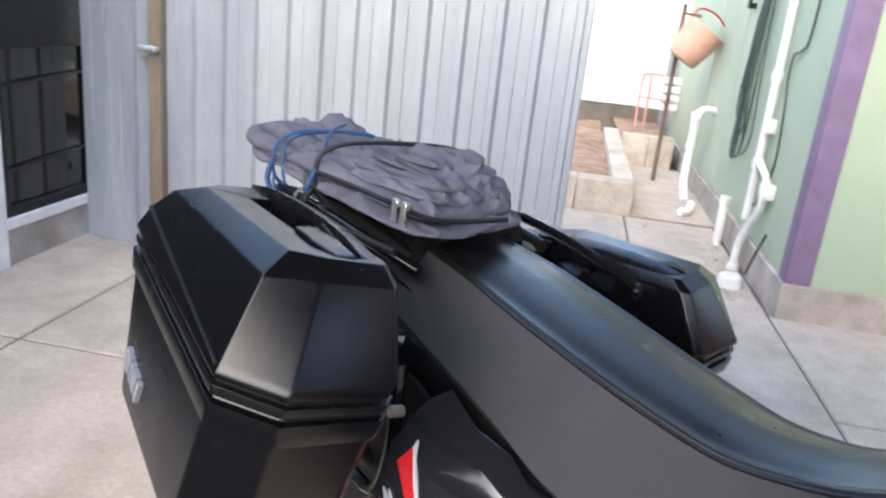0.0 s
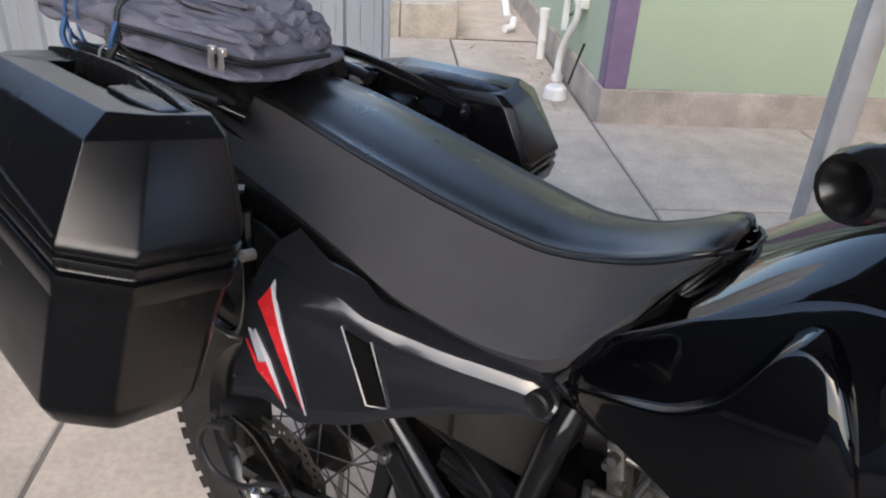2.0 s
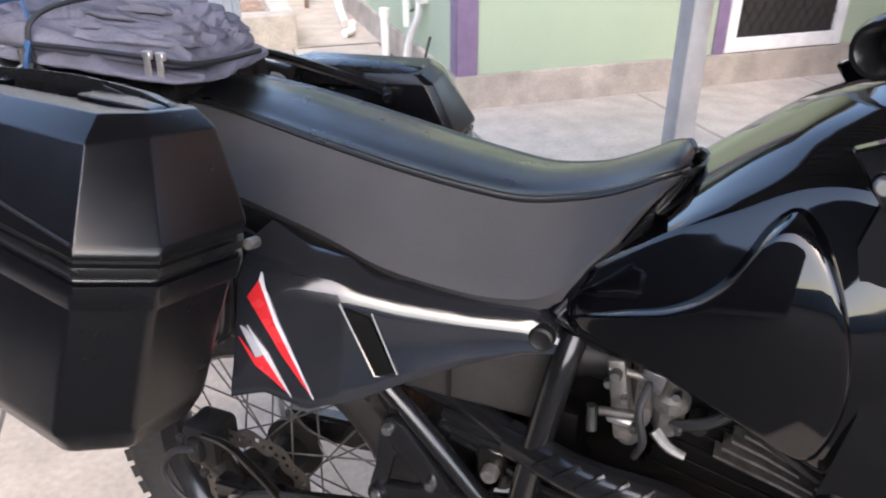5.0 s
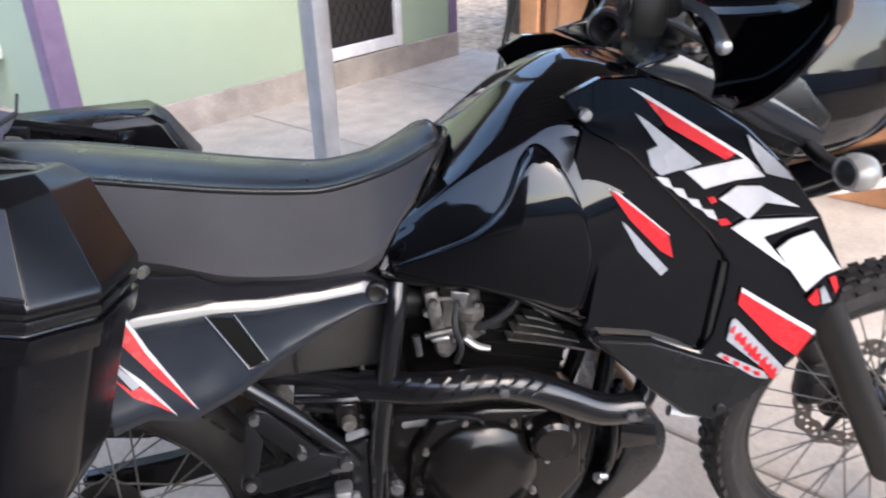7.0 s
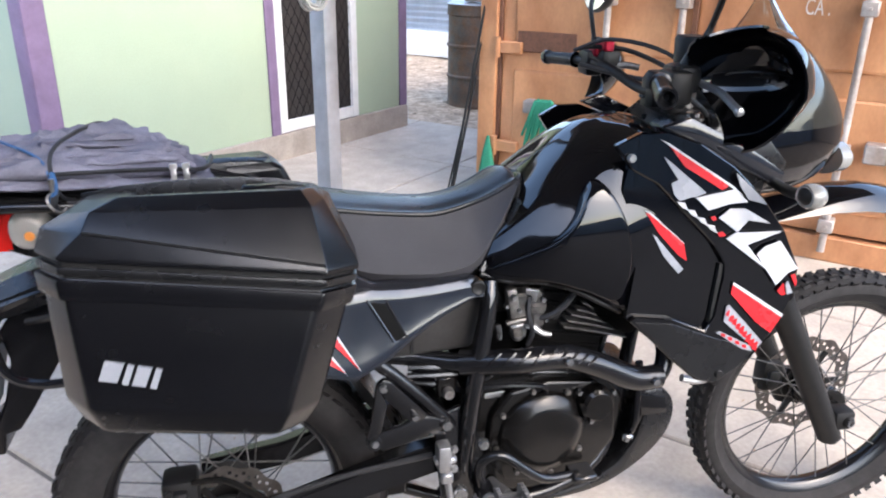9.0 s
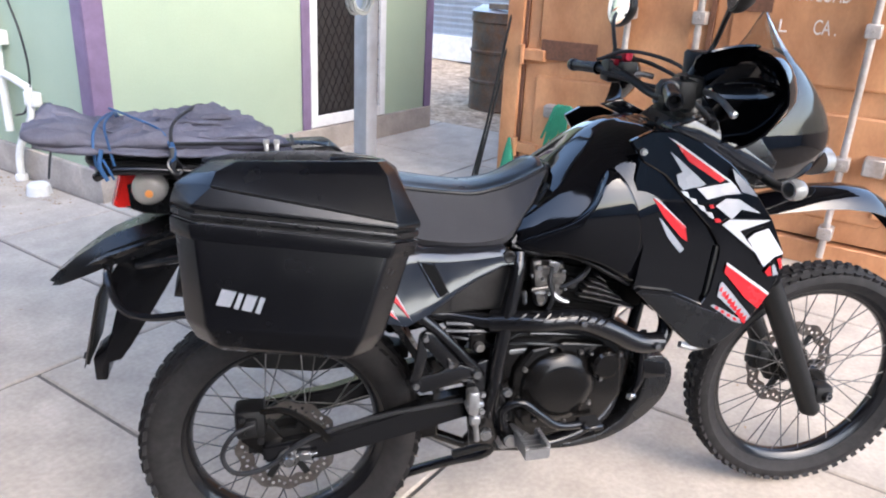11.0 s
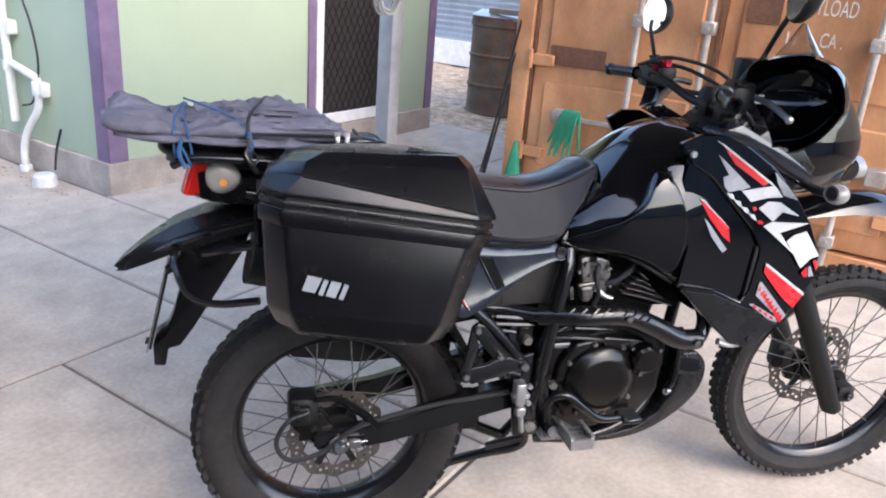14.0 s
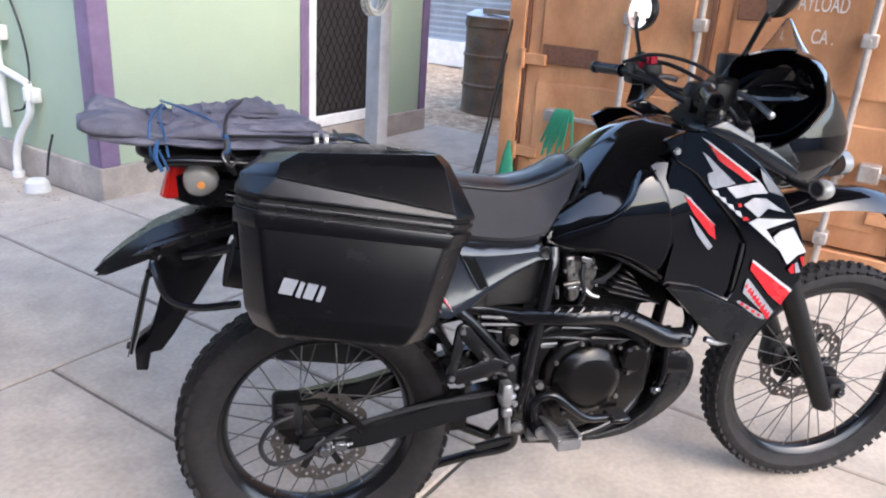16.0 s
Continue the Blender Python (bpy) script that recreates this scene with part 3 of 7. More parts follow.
for i in range(12):
    dy, dz = random.uniform(-0.27, 0.27), random.uniform(-0.2, 0.2)
    part("loop", tube([(W - 0.03, 4.58 + dy * 0.3, 2.0), (W - 0.05 - 0.01 * (i % 3), 4.58 + dy, 1.4 + dz), (W - 0.05, 4.54 + dy * 1.3, 0.86 + dz), (W - 0.07, 4.56 + dy * 0.6, 0.74 + dz), (W - 0.06, 4.62 + dy, 0.95 + dz), (W - 0.03, 4.60 + dy * 0.4, 2.0)], 0.0055, 6, 4), HOSE_DARK, hose)
tagged(part("wall_bracket", joined(box(W - 0.05, W, 5.2, 5.26, 1.62, 1.66), box(W - 0.06, W - 0.04, 5.2, 5.26, 1.62, 1.72)), DARK_FRAME), "small black bracket on the house wall", "bracket")

# ---------------------------------------------------------------- shipping container
box_m = thing("shipping_container", "weathered orange brown steel shipping container, doors shut", "container", pose(0.0, -0.19, 0, 0, 0, 1.2) @ Matrix.Diagonal((1, 1.038, 1, 1)))
CX, CY0, CY1, CH = 3.28, -1.04, 1.40, 2.9
part("corner_post", box(CX - 0.02, CX + 0.14, CY1 - 0.115, CY1, 0.0, CH, 0.008), RUSTY, box_m)
part("corner_post", box(CX - 0.02, CX + 0.14, CY0, CY0 + 0.115, 0.0, CH, 0.008), RUSTY, box_m)
part("door_sill", box(CX - 0.015, CX + 0.12, CY0 + 0.116, CY1 - 0.116, 0.0, 0.13, 0.006), RUSTY, box_m)
part("door_header", box(CX - 0.015, CX + 0.12, CY0 + 0.116, CY1 - 0.116, 2.74, CH, 0.006), RUSTY, box_m)
part("body", box(CX + 0.14, CX + 6.05, CY0 + 0.01, CY1 - 0.01, 0.02, CH), RUSTY, box_m)
MID = 0.18
for y0, y1 in ((MID + 0.012, CY1 - 0.135), (CY0 + 0.135, MID - 0.012)):
    w = y1 - y0
    leaf = part("door", box(CX + 0.02, CX + 0.06, y0, y1, 0.145, 2.73, 0.006), RUSTY, box_m, "orange brown ribbed container door")
    for z0, z1 in ((0.26, 0.83), (0.95, 1.52), (1.64, 2.6)):
        part("panel", box(CX + 0.004, CX + 0.03, y0 + 0.08, y1 - 0.08, z0, z1, 0.016), RUSTY, leaf)
    for yr in ((y0 + 0.43, y0 + 0.04) if y0 > 0 else (y0 + 0.32, y0 + 0.66)):
        if y0 < 0 and yr > y0 + 0.5:
            continue
        part("lock_rod", bar((CX - 0.045, yr, 0.06), (CX - 0.045, yr, 2.82), 0.018, 14), ROD, leaf, "grey lock rod")
        for zz in (0.2, 0.58, 1.25, 2.3):
            part("rod_bracket", joined(box(CX - 0.07, CX + 0.02, yr - 0.035, yr + 0.035, zz - 0.035, zz + 0.035, 0.006), hexbolt((CX - 0.072, yr, zz), 0.01, 0.008, "X")), ROD, leaf)
    for zz in (0.35, 0.95, 1.6, 2.4):
        ye = y1 if y0 > 0 else y0
        sg = 1 if y0 > 0 else -1
        part("hinge", joined(box(CX - 0.028, CX + 0.025, min(ye - sg * 0.14, ye + sg * 0.02), max(ye - sg * 0.14, ye + sg * 0.02), zz - 0.035, zz + 0.035, 0.006), bar((CX - 0.025, ye + sg * 0.012, zz - 0.06), (CX - 0.025, ye + sg * 0.012, zz + 0.06), 0.018)), RUSTY, leaf)
part("door_gasket", box(CX - 0.004, CX + 0.02, MID - 0.013, MID + 0.013, 0.145, 2.73), RUST, box_m, "dark rubber seal between the doors")
part("door_gasket", box(CX + 0.0, CX + 0.02, CY1 - 0.136, CY1 - 0.116, 0.145, 2.73), RUST, box_m)
part("handle", joined(box(CX - 0.075, CX - 0.055, 0.62, 1.06, 0.605, 0.635, 0.006), box(CX - 0.085, CX + 0.02, 0.58, 0.66, 0.575, 0.665, 0.006), box(CX - 0.07, CX + 0.02, 1.0, 1.08, 0.58, 0.66, 0.01)), ROD, box_m, "grey door handle bar")
part("handle", joined(box(CX - 0.075, CX - 0.055, -0.98, -0.70, 0.575, 0.605, 0.006), box(CX - 0.085, CX + 0.02, -0.78, -0.68, 0.545, 0.64, 0.008), box(CX - 0.08, CX + 0.02, -0.90, -0.84, 0.54, 0.65, 0.008)), ROD, box_m)
part("patch_plate", box(CX - 0.004, CX + 0.01, -0.11, 0.06, 1.30, 1.44, 0.003), RUST, box_m, "rust brown patch plate")
part("repair_plate", box(CX - 0.001, CX + 0.012, 0.80, 1.16, 0.93, 1.05, 0.004), RUST, box_m)


def stencil(name, text, size, y, z, label, narrow=0.66):
    return writing(name, text, size, Matrix.Translation((CX - 0.004, y, z)) @ Euler((radians(90), 0, radians(-90))).to_matrix().to_4x4() @ Matrix.Diagonal((narrow, 1, 1, 1)), STENCIL, box_m, label)


stencil("lettering", "PAYLOAD", 0.115, -0.195, 1.372, "pale stencilled lettering", 0.51)
stencil("lettering", "CA .", 0.105, -0.315, 1.212, "pale stencilled lettering", 0.56)
for k, (y0, y1, z0, z1) in enumerate(((-0.165, -0.157, 1.21, 1.275), (-0.195, -0.167, 1.21, 1.22), (-0.84, -0.79, 1.36, 1.42), (-0.93, -0.87, 1.36, 1.42), (-0.83, -0.78, 1.265, 1.325), (-0.93, -0.87, 1.265, 1.325))):
    part("faded_mark", box(CX - 0.0045, CX + 0.004, y0, y1, z0, z1), STENCIL, box_m, "worn illegible stencil mark")

cloth = thing("green_cloth", "green cloth strip hanging over the container handle", "cloth", pose(0.0, -0.205, 0, 0, 0, 1.2))
for i in range(9):
    y = 0.985 + 0.012 * (i - 4) + 0.004 * random.random()
    zl = 0.36 + 0.10 * random.random()
    part("strip", tube([(CX - 0.066, y, 0.60), (CX - 0.075, y, 0.655 + 0.01 * (i % 2)), (CX - 0.095, y + 0.004, 0.655), (CX - 0.1, y + 0.01 * (i - 4) * 0.3 + 0.03, 0.55), (CX - 0.09, y + 0.012 * (i - 4) * 0.5 + 0.06, zl)], (0.014, 0.008), 6, 4), CLOTH_GREEN, cloth)
part("strip", tube([(CX - 0.09, 0.93, 0.66), (CX - 0.095, 0.915, 0.55), (CX - 0.09, 0.90, 0.36)], 0.009, 6), CLOTH_GREEN, cloth)
tagged(part("green_bag", moved(loft([[(0.05 * s * math.cos(t) * (1 + 0.15 * math.sin(3 * t)), 0.06 * s * math.sin(t), z) for t in (math.tau * j / 14 for j in range(14))] for s, z in ((0.9, 0), (1.1, 0.05), (0.9, 0.2), (0.55, 0.32), (0.15, 0.42))]), Matrix.Translation((3.16, 1.21, 0.0))), CLOTH_GREEN), "bunched green cloth standing by the container corner", "cloth")
for xa, ya, xb, yb, zb, r in ((2.90, 1.33, 3.27, 1.302, 1.3, 0.008), (2.94, 1.38, 3.28, 1.31, 1.12, 0.006), (2.88, 1.31, 3.15, 1.30, 0.78, 0.008)):
    tagged(part("leaning_pole", bar((xa, ya, 0.0), (xb, yb, zb), r, 8), MATT), "thin black pole leaning against the container corner", "pole", "poles by the container")

# ---------------------------------------------------------------- beyond the house corner
prof = [(0, 0.0), (0.285, 0.0), (0.295, 0.01)]
for k in range(3):
    z = 0.31 * (k + 1)
    prof += [(0.288, z - 0.28), (0.288, z - 0.025), (0.302, z - 0.012), (0.302, z + 0.004), (0.288, z + 0.016)]
prof[-1] = (0.295, 1.0)
prof += [(0.3, 1.015), (0.285, 1.015), (0.28, 0.99), (0, 0.985)]
barrel = part("steel_barrel", lathe([(r * 1.12, z) for r, z in prof], 40, "Z", (6.09, 3.03, 0.0)), BARREL)
tagged(barrel, "old rusty dark steel drum standing on the ground", "barrel")
part("lid_sheet", moved(box(-0.30, 0.28, -0.28, 0.29, 0.0, 0.006, 0.002), pose(6.09, 3.03, 1.03, 3, -4, 20)), GALV, barrel, "bent steel sheet lying on the drum")
part("plank", box(5.92, 6.06, 2.76, 3.12, 1.045, 1.10, 0.004), TIMBER, barrel, "short timber offcut lying on the drum")
rows = []
for k in range(60):
    z = 0.35 + 0.03 * k
    rows.append([(9.33 - 0.012 * math.sin(k * math.pi / 1.5), y, z) for y in (-2.0, 9.0)])
wav = bmesh.new()
vr = [[wav.verts.new(p) for p in r] for r in rows]
for a, b in zip(vr, vr[1:]):
    wav.faces.new((a[0], a[1], b[1], b[0]))
tagged(part("corrugated_fence", shell(wav, 0.002), ZINC), "grey corrugated steel fence with horizontal ribs", "fence", "", "structure")
tagged(part("fence_footing", box(9.23, 9.48, -2.0, 9.0, 0.0, 0.38), WHITE), "bright pale footing wall under the corrugated fence", "wall", "", "structure")

# plain unseen walls added to close the yard behind the camera, tuned for reflections
tagged(part("wall_south", cladding(-8, 9, -9.1, 0, 1.8, 0.19), ZINC), "unseen ribbed steel wall added to close the yard", "fence", "", "structure")
tagged(part("wall_west", box(-8.2, -8.0, -9.2, 9, 0, 1.9), TIMBER), "unseen dark timber wall added to close the yard", "fence", "", "structure")
tagged(part("wall_east", box(5.0, 5.2, -9, -1.2, 0, 2.0), TIMBER), "unseen dark timber wall added to close the yard", "fence", "", "structure")
# ---------------------------------------------------------------- motorcycle: x ahead, y to its left, z up, rear wheel near the origin
BIKE = pose(0.034, 0.008, 0.003, -2.3, -0.17, -41.1)
bike = thing("motorcycle", "black motorcycle with red white decals on its side stand", "motorcycle", BIKE)
HEAD, RAKE = Vector((1.02, 0, 1.10)), radians(24)
STEER = Matrix.Translation((0.004, 0.006, 0.013)) @ Matrix.Translation(HEAD) @ Matrix.Rotation(radians(-6), 4, Vector((-math.sin(RAKE), 0, math.cos(RAKE)))) @ Matrix.Translation(-HEAD)


def on(name, bm, mat, parent=None, label="", angle=38):
    return part(name, bm, mat, parent or bike, label, angle)


def fork(name, bm, mat, parent=None, label="", angle=38):
    """A part that turns with the handlebar."""
    return part(name, moved(bm, STEER), mat, parent or bike, label, angle)


def both(f, name, make, mat, parent=None, label="", angle=38):
    """The same part on the right (y < 0) and, mirrored, on the left."""
    return f(name, make(), mat, parent, label, angle), f(name, mirrored(make()), mat, parent, label, angle)


def disc_rotor(r0, r1, wave, n, y, th=0.004):
    bm = bmesh.new()
    seg, radii = n * 8, [r0, r0 + (r1 - r0) * 0.3, r0 + (r1 - r0) * 0.5, r0 + (r1 - r0) * 0.72, r1]
    vs = []
    for i in range(seg):
        t = math.tau * i / seg
        w = wave * math.cos(n * t)
        vs.append([bm.verts.new(((r + (w if k in (0, 4) else 0)) * math.cos(t), y, (r + (w if k in (0, 4) else 0)) * math.sin(t))) for k, r in enumerate(radii)])
    for i in range(seg):
        a, b = vs[i], vs[(i + 1) % seg]
        for k in range(4):
            if (k == 1 and i % 4 == 0) or (k == 2 and i % 4 == 2):
                continue
            bm.faces.new((a[k], b[k], b[k + 1], a[k + 1]))
    return shell(bm, th)


def tread(R, half, rows, count, size, depth):
    """Rubber blocks standing on the crown of a tyre."""
    out = bmesh.new()
    for i in range(count):
        for k, (y, lean, w) in enumerate(rows):
            t = math.tau * (i + 0.5 * (k % 2)) / count
            rr = R - abs(y) ** 2 / half * 0.42 - (0.002 if half > 0.06 else 0.0)
            b = box(-size, size, -w, w, -depth, 0.0)
            for v in b.verts:
                if v.co.z > -depth * 0.5:
                    v.co.x *= 0.8
                    v.co.y *= 0.85
            m = Matrix.Rotation(-t, 4, "Y") @ Matrix.Translation((0, y, rr)) @ Matrix.Rotation(-lean, 4, "X")
            me = bpy.data.meshes.new("tmp")
            moved(b, m).to_mesh(me)
            b.free()
            out.from_mesh(me)
            bpy.data.meshes.remove(me)
    return out


def wheel(name, m, R, rim, half, hub_r, hub_w, knobs, disc):
    k = R - rim
    rimp = part(name, lathe([(rim - 0.012, -half * 0.42), (rim + 0.006, -half * 0.62), (rim + 0.012, -half * 0.66), (rim + 0.012, -half * 0.60), (rim - 0.002, -half * 0.5), (rim - 0.009, -0.012), (rim - 0.011, 0),
                            (rim - 0.009, 0.012), (rim - 0.002, half * 0.5), (rim + 0.012, half * 0.60), (rim + 0.012, half * 0.66), (rim + 0.006, half * 0.62), (rim - 0.012, half * 0.42), (rim - 0.018, 0.014), (rim - 0.021, 0), (rim - 0.018, -0.014)], 72, closed=True),
                FRAME, bike, "black rim with wire spokes")
    rimp.matrix_local = m
    side = [(rim + 0.004, half * 0.62), (rim + 0.02, half * 0.80), (rim + k * 0.42, half * 1.0), (rim + k * 0.62, half * 0.98), (rim + k * 0.84, half * 0.80), (R - k * 0.07, half * 0.5), (R - 0.005, half * 0.22)]
    bm = lathe([(r, -y) for r, y in side] + [(R - 0.004, 0)] + side[::-1], 96)
    part("tyre", bm, RUBBER, rimp, "worn black knobbly tyre")
    tagged(part("tread_rubber", tread(R, half, *knobs), RUBBER, rimp), kind="stuff")
    part("hub", lathe([(0.012, -hub_w), (hub_r, -hub_w), (hub_r, -hub_w + 0.008), (hub_r * 0.62, -hub_w + 0.016), (hub_r * 0.55, 0), (hub_r * 0.62, hub_w - 0.016), (hub_r, hub_w - 0.008), (hub_r, hub_w), (0.012, hub_w)], 36), MATT, rimp)
    a, b = Vector((hub_r * 0.92, 0, 0)), Vector((rim - 0.010, 0, 0))
    first = {}
    for i in range(36):
        sgn, sidey = (1 if i % 4 < 2 else -1), (1 if i % 2 else -1)
        t = math.tau * i / 36
        key = (sgn, sidey)
        if key not in first:
            p0 = Matrix.Rotation(radians(62 * sgn), 3, "Y") @ a + Vector((0, sidey * (hub_w - 0.004), 0))
            p1 = b + Vector((0, sidey * 0.006, 0))
            sp = part("spoke", bar(p0, p1, 0.0018, 6), SPOKE_STEEL, rimp)
            first[key] = sp
        else:
            sp = new("spoke", first[key].data)
            sp.parent = rimp
        sp.matrix_local = Matrix.Rotation(t, 4, "Y")
    for dy, r0, r1, n in disc:
        d = part("brake_disc", disc_rotor(r0, r1, 0.004, n, dy), DISC_STEEL, rimp, "wavy drilled steel brake disc", 30)
        carrier = lathe([(0.02, dy - 0.004), (r0 * 0.62, dy - 0.004), (r0 * 0.62, dy + 0.006), (0.02, dy + 0.006)], 30, closed=True)
        part("disc_carrier", carrier, MATT, rimp)
        for q in range(6):
            part("carrier_arm", moved(box(r0 * 0.55, r0 + 0.006, dy - 0.003, dy + 0.003, -0.008, 0.008), Matrix.Rotation(math.tau * q / 6, 4, "Y")), MATT, rimp)
    return rimp


REAR = Vector((-0.017, 0, 0.349))
FRONT = Vector((1.488, 0, 0.349))
rear_wheel = wheel("rear_wheel", Matrix.Translation(REAR), 0.347, 0.243, 0.066, 0.06, 0.045,
                   ([(-0.056, 0.95, 0.009), (-0.034, 0.5, 0.010), (-0.011, 0.1, 0.010), (0.011, -0.1, 0.010), (0.034, -0.5, 0.010), (0.056, -0.95, 0.009)], 54, 0.0135, 0.0035), [(-0.075, 0.085, 0.12, 12)])
front_wheel = wheel("front_wheel", STEER @ Matrix.Translation(FRONT), 0.358, 0.286, 0.046, 0.045, 0.05,
                    ([(-0.038, 0.9, 0.008), (-0.017, 0.3, 0.010), (0.0, 0, 0.009), (0.017, -0.3, 0.010), (0.038, -0.9, 0.008)], 66, 0.0098, 0.007), [(0.066, 0.10, 0.138, 12)])

# ---- rear end
for s in (-1, 1):
    y = s * 0.105
    arm = loft([[(x, y - w, z - h), (x, y + w, z - h), (x, y + w, z + h), (x, y - w, z + h)] for x, z, w, h in
                ((-0.075, 0.358, 0.014, 0.022), (0.0, 0.36, 0.017, 0.030), (0.10, 0.370, 0.018, 0.031), (0.25, 0.405, 0.02, 0.034), (0.38, 0.437, 0.022, 0.036), (0.47, 0.45, 0.022, 0.03))])
    bmesh.ops.bevel(arm, geom=list(arm.edges), offset=0.006, segments=2, affect="EDGES")
    on("swingarm", arm, FRAME, None, "black box section swingarm", 30)
on("axle_nut", joined(lathe([(0, -0.146), (0.011, -0.146), (0.016, -0.140), (0.017, -0.128), (0.026, -0.127), (0.026, -0.122), (0, -0.122)], 18, "Y", (REAR.x, 0, REAR.z)), bar((REAR.x - 0.004, -0.12, REAR.z), (REAR.x - 0.004, 0.14, REAR.z), 0.009)), STEEL, None, "bright axle nut")
on("chain_adjuster", joined(box(0.005, 0.035, -0.14, -0.126, 0.345, 0.366, 0.002), bar((0.0, -0.133, 0.355), (0.05, -0.133, 0.36), 0.005)), STEEL)
on("rear_caliper", joined(box(-0.135, -0.065, -0.115, -0.045, 0.40, 0.475, 0.012, 2), box(-0.115, -0.085, -0.13, -0.10, 0.415, 0.46, 0.008, 2), hexbolt((-0.118, -0.13, 0.465)), hexbolt((-0.078, -0.13, 0.405))), MATT, None, "dark cast rear brake caliper")
on("caliper_bracket", prism([(-0.125, 0.39), (-0.06, 0.43), (-0.02, 0.375), (-0.04, 0.33), (-0.07, 0.34)], -0.10, -0.088, 0.003), ENGINE)
on("disc_guard", tube([(-0.075, -0.12, 0.475), (-0.02, -0.125, 0.475), (0.04, -0.125, 0.43), (0.075, -0.12, 0.385)], (0.006, 0.009), 8, flat=2.2), ENGINE, None, "black disc guard")
on("rear_brake_hose", tube([(-0.09, -0.13, 0.45), (-0.14, -0.135, 0.43), (-0.165, -0.135, 0.375), (-0.135, -0.13, 0.325), (-0.06, -0.128, 0.335), (0.03, -0.125, 0.395), (0.2, -0.13, 0.44), (0.40, -0.145, 0.47)], 0.006, 8), CORD)
on("chain_guard", loft([[(x, 0.03, z), (x, 0.085, z), (x, 0.085, z - h), (x, 0.08, z - h), (x, 0.08, z - 0.005), (x, 0.03, z - 0.005)] for x, z, h in ((-0.19, 0.51, 0.02), (-0.13, 0.543, 0.05), (0.06, 0.553, 0.09), (0.2, 0.56, 0.09), (0.31, 0.53, 0.05))]), MATT, None, "black chain guard")
on("inner_mudguard", loft([[(x, -w, z), (x, 0, z + 0.012), (x, w, z), (x + 0.012, w, z + 0.012), (x + 0.012, 0, z + 0.026), (x + 0.012, -w, z + 0.012)] for x, z, w in ((0.375, 0.40, 0.085), (0.335, 0.47, 0.095), (0.29, 0.56, 0.1), (0.23, 0.66, 0.10), (0.12, 0.76, 0.10), (-0.05, 0.83, 0.09), (-0.2, 0.88, 0.085))]), PLASTIC_EDGE, None, "black inner rear mudguard")
on("shock", joined(*[lathe([(0.024, -0.006), (0.033, 0), (0.024, 0.006)], 20, "Z", (0.40 + 0.02 * k / 9 * 2, 0, 0.50 + 0.018 * k), closed=True) for k in range(10)], bar((0.4, 0, 0.46), (0.45, 0, 0.76), 0.02)), FRAME)

# ---- frame tubes
for name, pts, r in (
        ("frame_tube", [(0.520, -0.135, 0.838), (0.511, -0.155, 0.79), (0.492, -0.163, 0.68), (0.478, -0.163, 0.585), (0.472, -0.158, 0.50), (0.476, -0.135, 0.40), (0.53, -0.11, 0.31)], 0.0175),
        ("cradle_tube", [(0.50, -0.11, 0.31), (0.66, -0.11, 0.30), (0.80, -0.10, 0.36), (0.86, -0.07, 0.50), (0.92, -0.04, 0.80), (0.97, -0.02, 0.98)], 0.016),
        ("subframe_tube", [(0.505, -0.12, 0.81), (0.30, -0.125, 0.85), (0.0, -0.12, 0.93), (-0.22, -0.10, 0.97)], 0.013),
        ("subframe_stay", [(0.44, -0.145, 0.535), (0.407, -0.15, 0.576), (0.284, -0.15, 0.703), (0.05, -0.13, 0.88)], 0.0135),
        ("lower_stay", [(0.39, -0.150, 0.548), (0.345, -0.153, 0.600), (0.305, -0.153, 0.652)], 0.008)):
    both(on, name, lambda p=pts, q=r: tube(p, q, 12), FRAME)
on("top_tube", tube([(0.50, 0, 0.86), (0.75, 0, 0.97), (1.0, 0, 1.03)], 0.024, 12), FRAME)
on("steering_head", bar((1.055, 0, 0.99), (1.0, 0, 1.12), 0.032), FRAME)


def peg_bracket():
    """A cast triangle with a triangular hole, as three tapered arms and two bosses."""
    arm = lambda poly: prism(poly, -0.170, -0.156, 0.003)
    return joined(arm([(0.284, 0.662), (0.298, 0.672), (0.314, 0.664), (0.384, 0.582), (0.374, 0.566), (0.346, 0.572), (0.299, 0.628)]),
                  arm([(0.284, 0.662), (0.299, 0.628), (0.304, 0.615), (0.290, 0.556), (0.268, 0.536), (0.262, 0.546), (0.272, 0.580)]),
                  arm([(0.268, 0.536), (0.290, 0.556), (0.328, 0.562), (0.346, 0.572), (0.384, 0.578), (0.426, 0.560), (0.424, 0.536), (0.35, 0.524), (0.292, 0.512)]),
                  lathe([(0, -0.176), (0.013, -0.176), (0.016, -0.170), (0.016, -0.156), (0, -0.156)], 16, "Y", (0.276, 0, 0.534)))


both(on, "peg_hanger", peg_bracket, FRAME, None, "black triangular footrest hanger")
for x, z in ((0.296, 0.655), (0.358, 0.582), (0.276, 0.535), (0.423, 0.553), (0.497, 0.503), (0.452, 0.392)):
    big = x > 0.4
    on("frame_bolt", hexbolt((x, -0.183 if x > 0.49 else -0.171, z), 0.012 if big else 0.008, 0.009), STEEL, None, "bright steel bolt")
on("pivot_plate", prism([(0.40, 0.56), (0.47, 0.58), (0.50, 0.50), (0.52, 0.40), (0.48, 0.34), (0.42, 0.345), (0.41, 0.44)], -0.15, -0.135, 0.004), FRAME, None, "black frame plate at the swingarm pivot")

